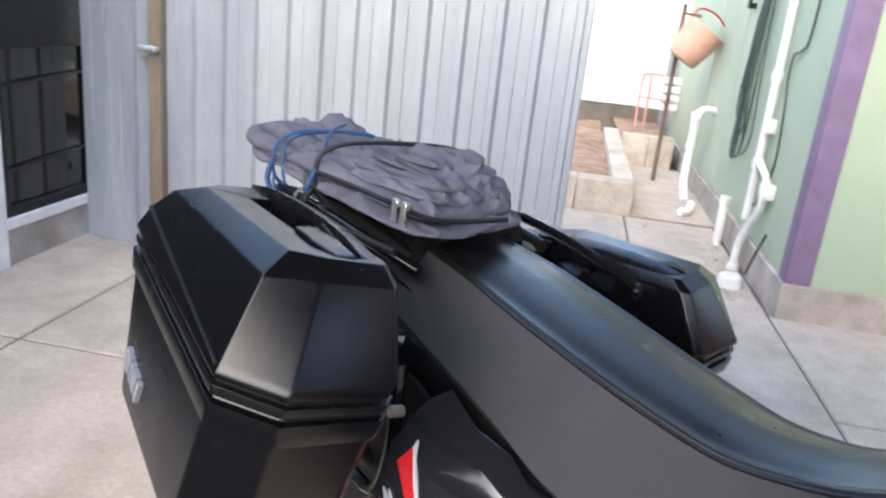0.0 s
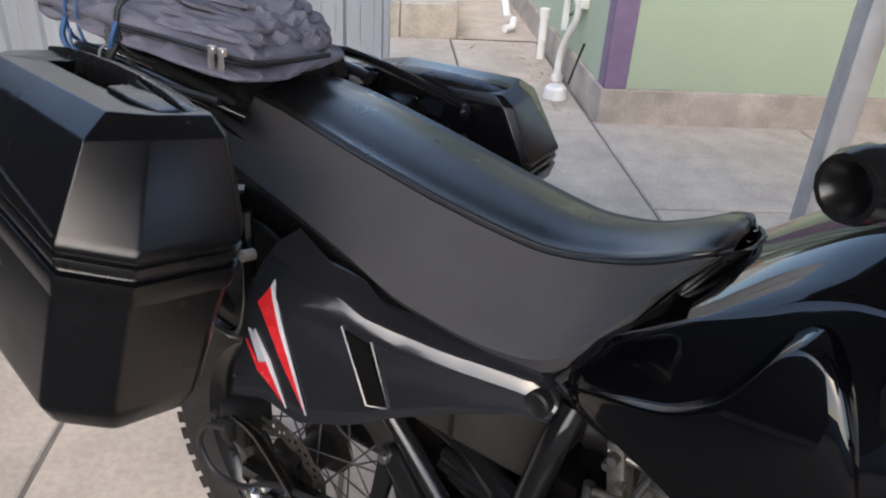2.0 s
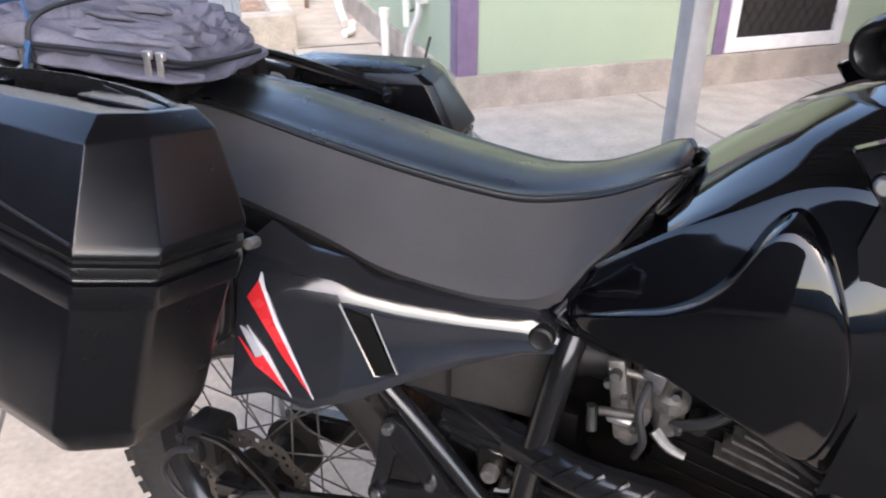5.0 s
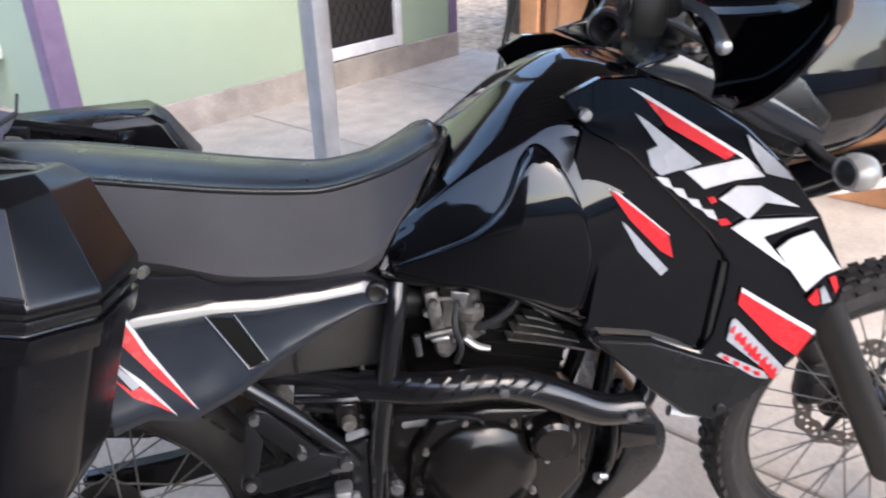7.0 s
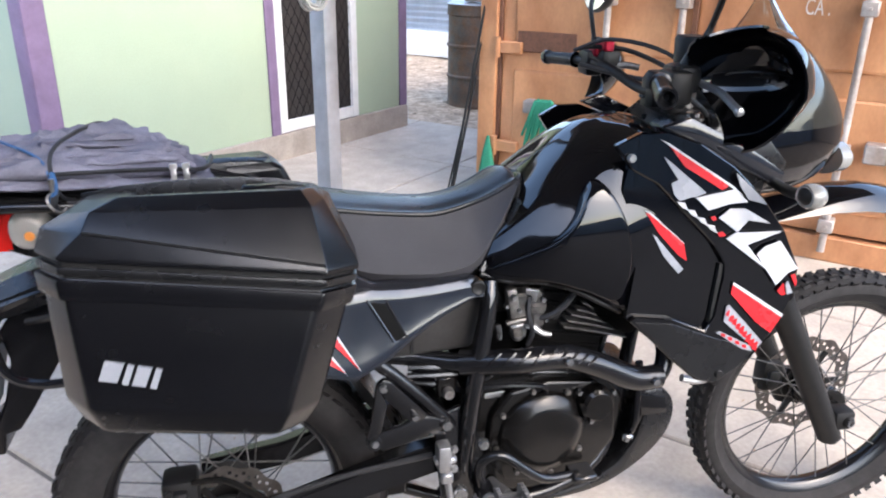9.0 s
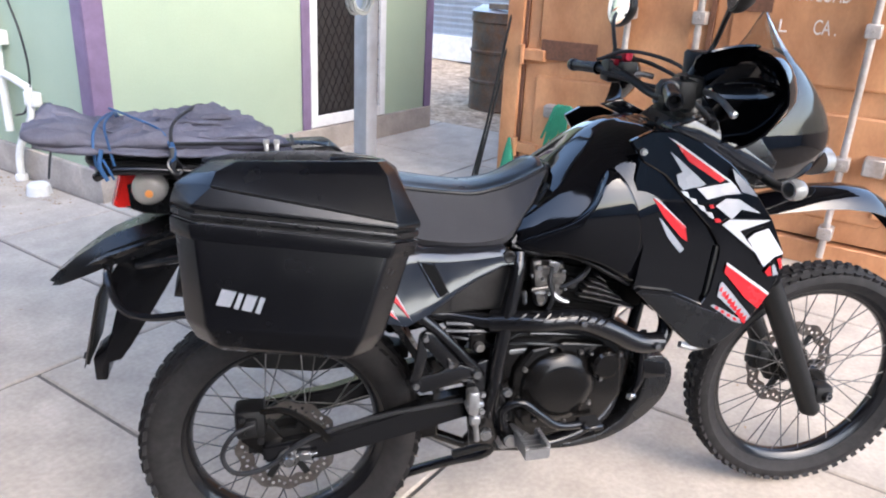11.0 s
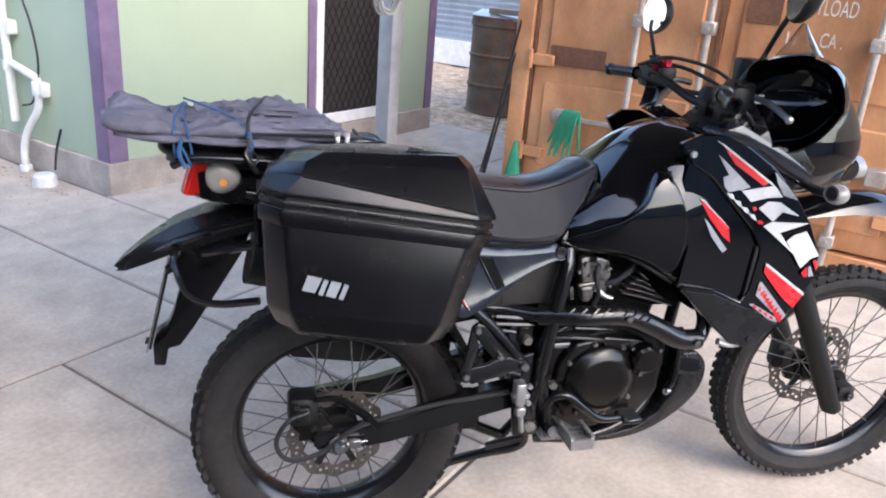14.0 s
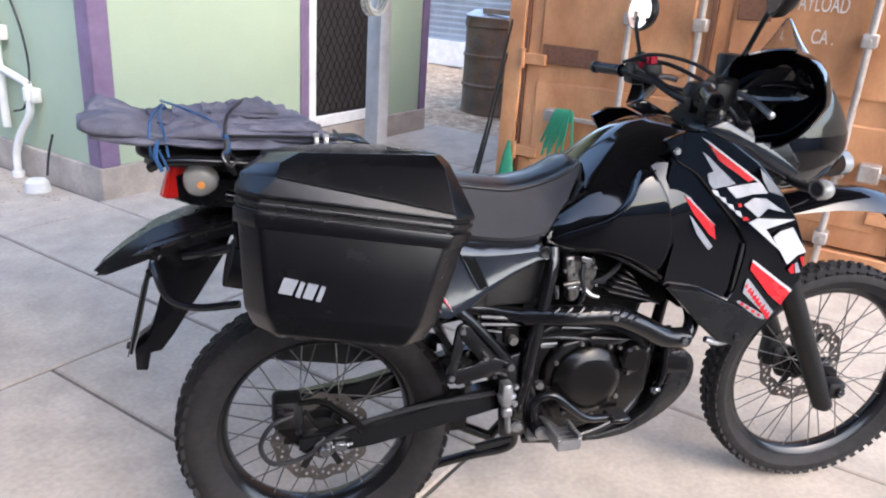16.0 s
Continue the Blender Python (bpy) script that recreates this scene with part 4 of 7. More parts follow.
# ---- engine
crank = prism([(0.455, 0.42), (0.465, 0.60), (0.54, 0.645), (0.66, 0.655), (0.78, 0.625), (0.84, 0.53), (0.83, 0.43), (0.76, 0.355), (0.62, 0.33), (0.50, 0.345)], -0.135, 0.135, 0.014, 3)
on("crankcase", crank, ENGINE, None, "black engine crankcase")
cover = joined(prism([(0.513, 0.443), (0.523, 0.543), (0.563, 0.598), (0.648, 0.612), (0.748, 0.600), (0.808, 0.548), (0.813, 0.448), (0.758, 0.378), (0.648, 0.363), (0.558, 0.383)], -0.158, -0.13, 0.010, 3))
on("engine_side_cover", cover, ENGINE, None, "black engine side cover")
on("clutch_cover", joined(lathe([(0, -0.186), (0.055, -0.186), (0.070, -0.184), (0.078, -0.178), (0.092, -0.172), (0.096, -0.165), (0.098, -0.15), (0, -0.15)], 48, "Y", (0.635, 0, 0.493))), ENGINE, None, "round black clutch cover")
for q in range(8):
    t = math.tau * (q + 0.3) / 8
    on("cover_bolt", hexbolt((0.635 + 0.104 * math.cos(t), -0.162, 0.493 + 0.104 * math.sin(t)), 0.006, 0.006), GRIMY)
on("pump_cover", lathe([(0, -0.192), (0.03, -0.192), (0.037, -0.186), (0.04, -0.16), (0, -0.16)], 30, "Y", (0.750, 0, 0.552)), ENGINE, None, "small round black pump cover")
for q in range(3):
    t = math.tau * q / 3 + 0.4
    on("pump_bolt", hexbolt((0.750 + 0.046 * math.cos(t), -0.168, 0.552 + 0.046 * math.sin(t)), 0.006, 0.007), STEEL)
on("oil_line", tube([(0.64, -0.165, 0.588), (0.625, -0.172, 0.61), (0.56, -0.165, 0.618), (0.49, -0.15, 0.615)], 0.006, 8), FRAME)
CYL = pose(0.70, 0, 0.64, 0, 12, 0)
cyl = on("cylinder", moved(box(-0.086, 0.086, -0.095, 0.095, 0.0, 0.18, 0.002, 1), CYL), NEAR_BLACK, None, "finned black cylinder", 25)
for k in range(8):
    part("fin", moved(box(-0.0875, 0.0875, -0.099, 0.099, 0.022 * k, 0.022 * k + 0.006, 0.0015), CYL), NEAR_BLACK, cyl)
on("cylinder_head", moved(box(-0.095, 0.095, -0.105, 0.105, 0.18, 0.26, 0.018, 3), CYL), ENGINE)
for x0, z0, x1, z1 in ((0.690, 0.713, 0.838, 0.671), (0.698, 0.726, 0.806, 0.694), (0.706, 0.739, 0.780, 0.714), (0.718, 0.750, 0.764, 0.731), (0.732, 0.762, 0.756, 0.746)):
    on("head_fin", loft([[(x, y, z) for y, z in ((-0.124, zz - 0.0018), (-0.124, zz + 0.0018), (-0.095, zz + 0.0026), (-0.095, zz - 0.0026))] for x, zz in ((x0, z0), ((x0 + x1) / 2, (z0 + z1) / 2 + 0.002), (x1, z1))]), GRIMY, None, "bare metal fin edge")
carb = on("carburettor", joined(moved(box(-0.011, 0.011, -0.016, 0.014, -0.058, 0.052, 0.005, 2), pose(0.578, -0.116, 0.762, 0, -10, 0)),
                                lathe([(0, -0.046), (0.013, -0.046), (0.018, -0.04), (0.018, -0.012), (0.022, -0.008), (0.022, 0.006), (0.016, 0.012), (0.016, 0.034), (0.009, 0.042), (0, 0.042)], 12, "Z", (0.634, -0.102, 0.760)),
                                box(0.585, 0.63, -0.100, -0.05, 0.720, 0.80, 0.008, 1), bar((0.558, -0.134, 0.742), (0.604, -0.134, 0.748), 0.006), bar((0.562, -0.128, 0.800), (0.61, -0.118, 0.792), 0.005)), GRIMY, None, "grimy cast aluminium carburettor", 30)
part("float_bowl", joined(lathe([(0, -0.022), (0.010, -0.022), (0.017, -0.012), (0.019, 0.012), (0.023, 0.014), (0.023, 0.021), (0, 0.021)], 16, "Z", (0.592, -0.112, 0.715)), box(0.567, 0.607, -0.136, -0.11, 0.728, 0.738, 0.003)), ALU, carb, "bright cast float bowl")
part("drain_spout", tube([(0.622, -0.118, 0.722), (0.640, -0.124, 0.708), (0.660, -0.126, 0.702)], (0.008, 0.005), 8), ALU, carb, "bright drain spout")
part("cable_bracket", prism([(0.600, 0.812), (0.628, 0.806), (0.622, 0.778), (0.612, 0.778), (0.612, 0.796), (0.600, 0.800)], -0.132, -0.126, 0.001), STEEL, carb, "bright throttle cable bracket")
part("choke_plunger", tube([(0.546, -0.118, 0.735), (0.549, -0.122, 0.702)], 0.007, 8, smooth=False), STEEL, carb, "bright choke plunger")
part("vent_hose", tube([(0.610, -0.125, 0.79), (0.603, -0.140, 0.76), (0.612, -0.142, 0.72), (0.605, -0.135, 0.69)], 0.005, 8), CORD, carb)
part("intake_rubber", lathe([(0, -0.05), (0.030, -0.05), (0.033, -0.03), (0.029, -0.02), (0.033, -0.01), (0.029, 0.0), (0.031, 0.05), (0, 0.05)], 22, "X", (0.53, -0.06, 0.77)), MATT, carb, "black rubber intake duct")
for x, y, z, r in ((0.572, -0.134, 0.798, 0.007), (0.563, -0.120, 0.775, 0.006), (0.600, -0.137, 0.733, 0.0055), (0.585, -0.133, 0.768, 0.0045), (0.640, -0.122, 0.782, 0.006), (0.648, -0.122, 0.735, 0.005)):
    part("screw", hexbolt((x, y, z), r, 0.008), STEEL, carb, "bright screw")
part("idle_knob", lathe([(0, -0.014), (0.011, -0.014), (0.012, 0.010), (0, 0.012)], 14, "Y", (0.668, -0.11, 0.745)), MATT, carb)
# No known part: a block added to keep this gap dark.
on("breather_box", joined(box(0.505, 0.64, -0.065, 0.065, 0.63, 0.815, 0.012, 2), box(0.47, 0.53, -0.10, 0.10, 0.63, 0.70, 0.01, 2)), NEAR_BLACK, None, "near black block added to darken the gap behind the carburettor")
on("fuel_hose", tube([(0.622, -0.10, 0.735), (0.652, -0.122, 0.742), (0.692, -0.13, 0.772), (0.72, -0.12, 0.812)], 0.007, 8), CORD)
on("airbox", prism([(0.18, 0.70), (0.30, 0.69), (0.490, 0.694), (0.515, 0.815), (0.47, 0.85), (0.25, 0.87)], -0.128, 0.128, 0.012, 3), AIRBOX, None, "dull grey brown airbox")
on("battery_strap", box(0.36, 0.366, -0.131, -0.126, 0.70, 0.80), MATT)
for pts, r in (([(0.355, -0.125, 0.668), (0.42, -0.132, 0.664), (0.50, -0.13, 0.658)], 0.008), ([(0.352, -0.128, 0.650), (0.42, -0.134, 0.647), (0.50, -0.13, 0.640)], 0.007), ([(0.56, -0.14, 0.632), (0.64, -0.135, 0.622), (0.73, -0.13, 0.606)], 0.005), ([(0.365, -0.12, 0.63), (0.42, -0.13, 0.622), (0.47, -0.13, 0.60)], 0.006)):
    on("wiring_hose", tube(pts, r, 8), FRAME, None, "black wiring hose")
on("starter_motor", joined(lathe([(0, -0.055), (0.019, -0.055), (0.021, -0.048), (0.021, 0.03), (0.024, 0.033), (0.024, 0.040), (0, 0.040)], 20, "X", (0.565, -0.115, 0.583)), bar((0.60, -0.13, 0.588), (0.72, -0.135, 0.590), 0.005)), ALU, None, "dull aluminium starter motor")
on("drain_plug", hexbolt((0.432, -0.148, 0.612), 0.012, 0.012), GRIMY, None, "dull hexagon plug")
on("regulator", box(0.41, 0.45, -0.145, -0.125, 0.60, 0.645, 0.004), ENGINE)

# ---- exhaust
PIPE = [(0.80, -0.075, 0.76), (0.865, -0.12, 0.735), (0.905, -0.165, 0.665), (0.885, -0.185, 0.605), (0.82, -0.19, 0.612), (0.74, -0.19, 0.652), (0.66, -0.19, 0.682), (0.56, -0.185, 0.684), (0.46, -0.14, 0.672), (0.36, -0.10, 0.68), (0.26, -0.10, 0.70)]
on("exhaust_pipe", tube(PIPE, 0.019, 16), FRAME, None, "black exhaust header pipe")
shield_path = spline(PIPE[3:9], 8)
ring_list = []
for i, p in enumerate(shield_path):
    d = (shield_path[min(i + 1, len(shield_path) - 1)] - shield_path[max(i - 1, 0)]).normalized()
    up = Vector((0, 0, 1))
    side = d.cross(up).normalized()
    up = side.cross(d)
    if side.y > 0:
        side = -side
    ring_list.append([p + 0.027 * (math.cos(a) * side + math.sin(a) * up) for a in (radians(-75 + 15 * k) for k in range(12))])
shield = on("heat_shield", shell(loft(ring_list, False, False), 0.002), FRAME, None, "black louvred exhaust heat shield")
for k in range(9):
    i0 = 20 + 2 * k
    bead = [ring_list[i0][5].lerp(ring_list[i0 - 2][9], u) * 1.0 + (ring_list[i0 - 1][7] - shield_path[i0 - 1]) * (0.04 + 0.5 * u * (1 - u)) for u in (0, 0.25, 0.5, 0.75, 1)]
    part("louvre", tube(bead, (0.0018, 0.0038), 6, 2), FRAME, shield)
for k in (3, 24):
    part("shield_bolt", hexbolt(shield_path[k] + Vector((0, -0.030, 0.004)), 0.009, 0.007), STEEL, shield)
on("muffler", tube([(0.27, -0.10, 0.70), (0.16, -0.13, 0.74), (0.0, -0.165, 0.79), (-0.22, -0.18, 0.85)], (0.03, 0.05), 20), MATT, None, "black muffler tucked behind the case")

# ---- skid plate, pedals, stand
sk = [(p.x, p.z) for p in spline([(0.895, 0, 0.532), (0.945, 0, 0.528), (0.974, 0, 0.488), (0.968, 0, 0.425), (0.925, 0, 0.368), (0.86, 0, 0.322), (0.79, 0, 0.294), (0.70, 0, 0.284), (0.60, 0, 0.289)], 4)] + [(0.585, 0.302), (0.70, 0.30), (0.79, 0.318), (0.845, 0.355), (0.885, 0.41), (0.90, 0.47)]
on("skid_plate", prism(sk, -0.125, 0.125, 0.006, 2), PLASTIC_EDGE, None, "black engine skid plate")
on("skid_lip", prism([(0.885, 0.527), (0.95, 0.51), (0.955, 0.47), (0.89, 0.47)], -0.128, -0.122, 0.002), GLOSS)
both(on, "footpeg", lambda: joined(box(0.515, 0.575, -0.285, -0.20, 0.375, 0.385, 0.003), box(0.515, 0.522, -0.285, -0.20, 0.382, 0.405), box(0.568, 0.575, -0.285, -0.20, 0.382, 0.405), box(0.52, 0.57, -0.285, -0.278, 0.382, 0.405),
                                   *[box(0.514 + 0.0535 * (k % 2), 0.523 + 0.0535 * (k % 2), -0.282 + 0.011 * (k // 2), -0.276 + 0.011 * (k // 2), 0.403, 0.413) for k in range(14)],
                                   *[box(0.52, 0.57, -0.262 + 0.02 * k, -0.258 + 0.02 * k, 0.382, 0.40) for k in range(3)], bar((0.545, -0.205, 0.385), (0.53, -0.14, 0.375), 0.012)), ALU, None, "toothed steel footpeg")
on("brake_pedal", joined(tube([(0.50, -0.175, 0.39), (0.49, -0.185, 0.455), (0.53, -0.195, 0.478), (0.58, -0.2, 0.44), (0.63, -0.2, 0.405), (0.70, -0.19, 0.395)], 0.010, 10), lathe([(0, -0.205), (0.018, -0.205), (0.02, -0.19), (0.02, -0.16), (0, -0.16)], 20, "Y", (0.505, 0, 0.382)), box(0.69, 0.745, -0.22, -0.165, 0.39, 0.405, 0.004)), FRAME, None, "black brake pedal")
on("pedal_pivot", lathe([(0, -0.212), (0.014, -0.212), (0.016, -0.205), (0, -0.205)], 18, "Y", (0.505, 0, 0.382)), ALU)
on("brake_cylinder", joined(box(0.400, 0.428, -0.195, -0.16, 0.455, 0.515, 0.006, 2), box(0.395, 0.44, -0.19, -0.165, 0.47, 0.485, 0.004), bar((0.418, -0.178, 0.455), (0.43, -0.178, 0.375), 0.007), box(0.408, 0.434, -0.187, -0.168, 0.42, 0.445, 0.004), hexbolt((0.432, -0.196, 0.51), 0.007), hexbolt((0.432, -0.196, 0.465), 0.007)), ALU, None, "aluminium rear brake cylinder")
for dx in (0.0, 0.024):
    on("coolant_hose", tube([(0.868 + dx * 0.6, -0.135 + dx, 0.60), (0.868 + dx, -0.14 + dx, 0.54), (0.866 + dx, -0.14 + dx, 0.46), (0.85 + dx, -0.13 + dx, 0.42)], 0.009, 10), GLOSS, None, "glossy black coolant hose")
on("hose_clip", joined(box(0.832, 0.86, -0.158, -0.146, 0.432, 0.444, 0.003), hexbolt((0.84, -0.158, 0.438), 0.006)), STEEL, None, "bright hose clip")
on("heel_bolt", hexbolt((0.452, -0.175, 0.388), 0.016, 0.01), STEEL)
on("side_stand", joined(tube([(0.535, 0.10, 0.27), (0.565, 0.10, 0.17), (0.54, 0.108, 0.132), (0.46, 0.13, 0.108), (0.36, 0.168, 0.062), (0.295, 0.195, 0.022)], 0.015, 10), box(0.26, 0.325, 0.17, 0.225, -0.004, 0.018, 0.004)), FRAME, None, "black side stand on the slab")
on("stand_spring", bar((0.45, 0.105, 0.145), (0.555, 0.09, 0.175), 0.012), MATT)
on("shock_linkage", joined(bar((0.33, 0.0, 0.31), (0.45, 0.0, 0.25), 0.014), bar((0.45, 0.0, 0.25), (0.52, 0.0, 0.33), 0.014), box(0.31, 0.37, -0.04, 0.04, 0.30, 0.39, 0.008)), ENGINE)
on("kick_bracket", joined(box(0.495, 0.55, -0.16, -0.10, 0.325, 0.365, 0.006), hexbolt((0.51, -0.165, 0.345), 0.009), hexbolt((0.54, -0.165, 0.34), 0.007)), ALU, None, "worn bright footpeg mount")

# ---- tank and seat
def section(x, top, bot, wt, wm, zm, wb, drop):
    """Half a cross section, mirrored to a ring: a flattish top, an edge, a side that swells to wm."""
    e = top - drop
    half = spline([(x, 0, top), (x, -wt * 0.5, top - drop * 0.22), (x, -wt * 0.85, top - drop * 0.68), (x, -wt + 0.003, e + 0.0015)], 4)
    half += spline([(x, -wt - 0.0015, e - 0.004), (x, -(wt + wm) / 2 - 0.003, (e + zm) / 2), (x, -wm, zm), (x, -(wm + wb) / 2 - 0.005, (zm + bot) / 2 - 0.005), (x, -wb, bot + 0.004), (x, -wb * 0.5, bot), (x, 0, bot)], 4)
    return [tuple(p) for p in half] + [(p.x, -p.y, p.z) for p in half[-2:0:-1]]


def smooth_rows(rows, n=4):
    """Splines a table of numbers row by row."""
    out = []
    for i in range(len(rows) - 1):
        a, b, c, d = rows[max(i - 1, 0)], rows[i], rows[i + 1], rows[min(i + 2, len(rows) - 1)]
        for j in range(n):
            u = j / n
            out.append([0.5 * (2 * q + (r - p) * u + (2 * p - 5 * q + 4 * r - s) * u * u + (3 * q - p - 3 * r + s) * u ** 3) for p, q, r, s in zip(a, b, c, d)])
    out.append(list(rows[-1]))
    return out


TANK = [(0.488, 0.895, 0.868, 0.100, 0.120, 0.878, 0.11, 0.010), (0.52, 0.937, 0.846, 0.130, 0.150, 0.885, 0.142, 0.022), (0.565, 0.974, 0.836, 0.140, 0.168, 0.892, 0.155, 0.023),
        (0.615, 1.016, 0.830, 0.145, 0.184, 0.91, 0.165, 0.026), (0.67, 1.065, 0.818, 0.148, 0.200, 0.925, 0.172, 0.040), (0.72, 1.102, 0.796, 0.150, 0.207, 0.93, 0.178, 0.046),
        (0.78, 1.130, 0.762, 0.168, 0.206, 0.93, 0.178, 0.062), (0.84, 1.137, 0.745, 0.172, 0.200, 0.94, 0.172, 0.085), (0.90, 1.122, 0.755, 0.150, 0.192, 0.95, 0.16, 0.09), (0.955, 1.085, 0.80, 0.10, 0.17, 0.95, 0.11, 0.07)]


def tank_y(x, z):
    """The tank's right side at x and height z."""
    ring = None
    rows = smooth_rows(TANK)
    for a, b in zip(rows, rows[1:]):
        if a[0] <= x <= b[0]:
            u = (x - a[0]) / (b[0] - a[0])
            ring = section(*[p + (q - p) * u for p, q in zip(a, b)])
    pts = [p for p in ring if p[1] <= 0]
    best = 0
    for p, q in zip(pts, pts[1:]):
        if (p[2] - z) * (q[2] - z) <= 0 and abs(p[2] - q[2]) > 1e-6:
            best = min(best, p[1] + (q[1] - p[1]) * (z - p[2]) / (q[2] - p[2]))
    return best


def knee_panel():
    """The proud arched panel low on the tank's side."""
    out = spline([(x, 0, z) for x, z in ((0.515, 0.868), (0.57, 0.90), (0.625, 0.928), (0.665, 0.965), (0.695, 1.02), (0.72, 1.038), (0.748, 1.012), (0.775, 0.95), (0.79, 0.88), (0.785, 0.815), (0.765, 0.788), (0.70, 0.818), (0.62, 0.845), (0.55, 0.855))], 8, True)
    cx, cz = 0.69, 0.90

    def face(x, z):
        dz = z - 0.93 + (x - 0.76) ** 2
        return -0.2135 + 1.2 * (x - 0.745) ** 2 + (2.3 if dz > 0 else 0.7) * dz * dz

    rings = []
    for k, u in ((1.0, 0.0), (0.99, 0.25), (0.975, 0.6), (0.955, 0.85), (0.93, 0.97), (0.90, 1.0)) + tuple((0.84 - 0.07 * q, 1.0) for q in range(12)):
        ring = []
        for p in out:
            x, z = cx + (p.x - cx) * k, cz + (p.z - cz) * k
            y = tank_y(x, z)
            ring.append((x, y + (face(x, z) - y) * u + (0.004 if k == 1.0 else 0), z))
        rings.append(ring)
    return loft(rings)


on("fuel_tank", loft([section(*s) for s in smooth_rows(TANK)]), GLOSS, None, "gloss black fuel tank", 80)
on("tank_lower_edge", tube([(0.50, -0.138, 0.858), (0.55, -0.150, 0.842), (0.62, -0.160, 0.836), (0.68, -0.168, 0.818), (0.74, -0.174, 0.786), (0.79, -0.172, 0.758)], 0.006, 10), PLASTIC_EDGE)
both(on, "knee_panel", knee_panel, GLOSS, None, "", 60)

SEAT = [(-0.20, 1.054, 0.965, 0.082, 0.12, 0.12), (-0.08, 1.050, 0.945, 0.092, 0.135, 0.13), (0.04, 1.038, 0.925, 0.099, 0.148, 0.14), (0.14, 1.021, 0.908, 0.103, 0.158, 0.145), (0.22, 1.007, 0.892, 0.103, 0.166, 0.15),
        (0.29, 0.995, 0.870, 0.101, 0.168, 0.15), (0.37, 0.984, 0.858, 0.096, 0.163, 0.148), (0.43, 0.980, 0.856, 0.091, 0.158, 0.145), (0.49, 0.990, 0.868, 0.085, 0.145, 0.138), (0.535, 1.006, 0.92, 0.081, 0.125, 0.125), (0.575, 1.027, 0.985, 0.076, 0.10, 0.10), (0.592, 1.033, 1.006, 0.066, 0.082, 0.08), (0.601, 1.031, 1.013, 0.054, 0.064, 0.062), (0.607, 1.025, 1.017, 0.036, 0.040, 0.038)]
tops, sides_r = [], []
for x, top, bot, we, wm, wb in smooth_rows(SEAT):
    we, edge = we - 0.020 * min(1.0, max(0.0, (0.60 - x) / 0.10)), top - min(0.014, (top - bot) * 0.5)
    half = spline([(x, 0, top), (x, -we * 0.5, top - 0.004), (x, -we * 0.85, top - 0.0105), (x, -we, edge + 0.004), (x, -we - 0.003, edge - min(0.006, (top - bot) * 0.1))], 3)
    tops.append([tuple(p) for p in half[::-1]] + [(p.x, -p.y, p.z) for p in half[1:]])
    lo = [(x, -we + 0.001, edge + 0.004), (x, -we - 0.006, edge - min(0.010, (top - bot) * 0.2)), (x, -(we * 0.4 + wm * 0.6), (edge + bot) / 2), (x, -wm, bot + min(0.02, (top - bot) * 0.2)), (x, -wb, bot)]
    sides_r.append(lo)
seat = on("seat", loft(tops, False, False), SEAT_TOP, None, "long black and grey vinyl seat", 60)
for s in (1, -1):
    bm = loft([[(x, y * s, z) for x, y, z in r] for r in sides_r], False, False)
    part("side_panel", bm, SEAT_SIDE, seat, "grey vinyl side of the seat", 60)
    part("seam", tube([(r[0][0], s * (r[0][1] - 0.0025), r[0][2] - 0.006) for r in sides_r[::2]], 0.0028, 6, 2), SEAT_TOP, seat)
part("seat_base", loft([[(r[-1][0], -0.13 * 1, r[-1][2] - 0.004), (r[-1][0], 0.13, r[-1][2] - 0.004), (r[-1][0], 0.12, r[-1][2] - 0.022), (r[-1][0], -0.12, r[-1][2] - 0.022)] for r in sides_r[:-10]]), PLASTIC_EDGE, seat)
lip = spline([(0.606, -0.040, 1.018), (0.597, -0.070, 1.006), (0.575, -0.094, 0.975), (0.545, -0.116, 0.930), (0.497, -0.142, 0.866)], 5)
part("front_face", shell(loft([[(p.x + 0.003 + 0.014 * (1 - k * k), p.y * k * 1.03, p.z + 0.006 * (1 - k * k)) for k in (1, 0.92, 0.75, 0.5, 0.2, -0.2, -0.5, -0.75, -0.92, -1)] for p in lip], False, False), 0.004), SEAT_TOP, seat, "rounded vinyl nose of the seat", 60)
for k in (1, -1):
    part("piping", tube([(p.x + 0.001, p.y * k * 1.02, p.z) for p in lip], 0.0038, 8, 1), SEAT_TOP, seat)



# ---- side covers
def along(table, x):
    """Straight steps through a table of (x, value)."""
    for (xa, va), (xb, vb) in zip(table, table[1:]):
        if x <= xb:
            return va + (vb - va) * (max(x, xa) - xa) / (xb - xa)
    return table[-1][1]


COVER_TOP = [(0.142, 0.925), (0.20, 0.905), (0.25, 0.897), (0.283, 0.880), (0.33, 0.873), (0.37, 0.868), (0.414, 0.867), (0.474, 0.866), (0.525, 0.824)]
COVER_LOW = [(0.142, 0.732), (0.182, 0.742), (0.232, 0.725), (0.291, 0.742), (0.345, 0.770), (0.407, 0.797), (0.471, 0.817), (0.525, 0.818)]
COVER_FOLD = [(0.142, 0.872), (0.205, 0.870), (0.266, 0.866), (0.33, 0.853), (0.40, 0.846), (0.472, 0.843), (0.525, 0.822)]


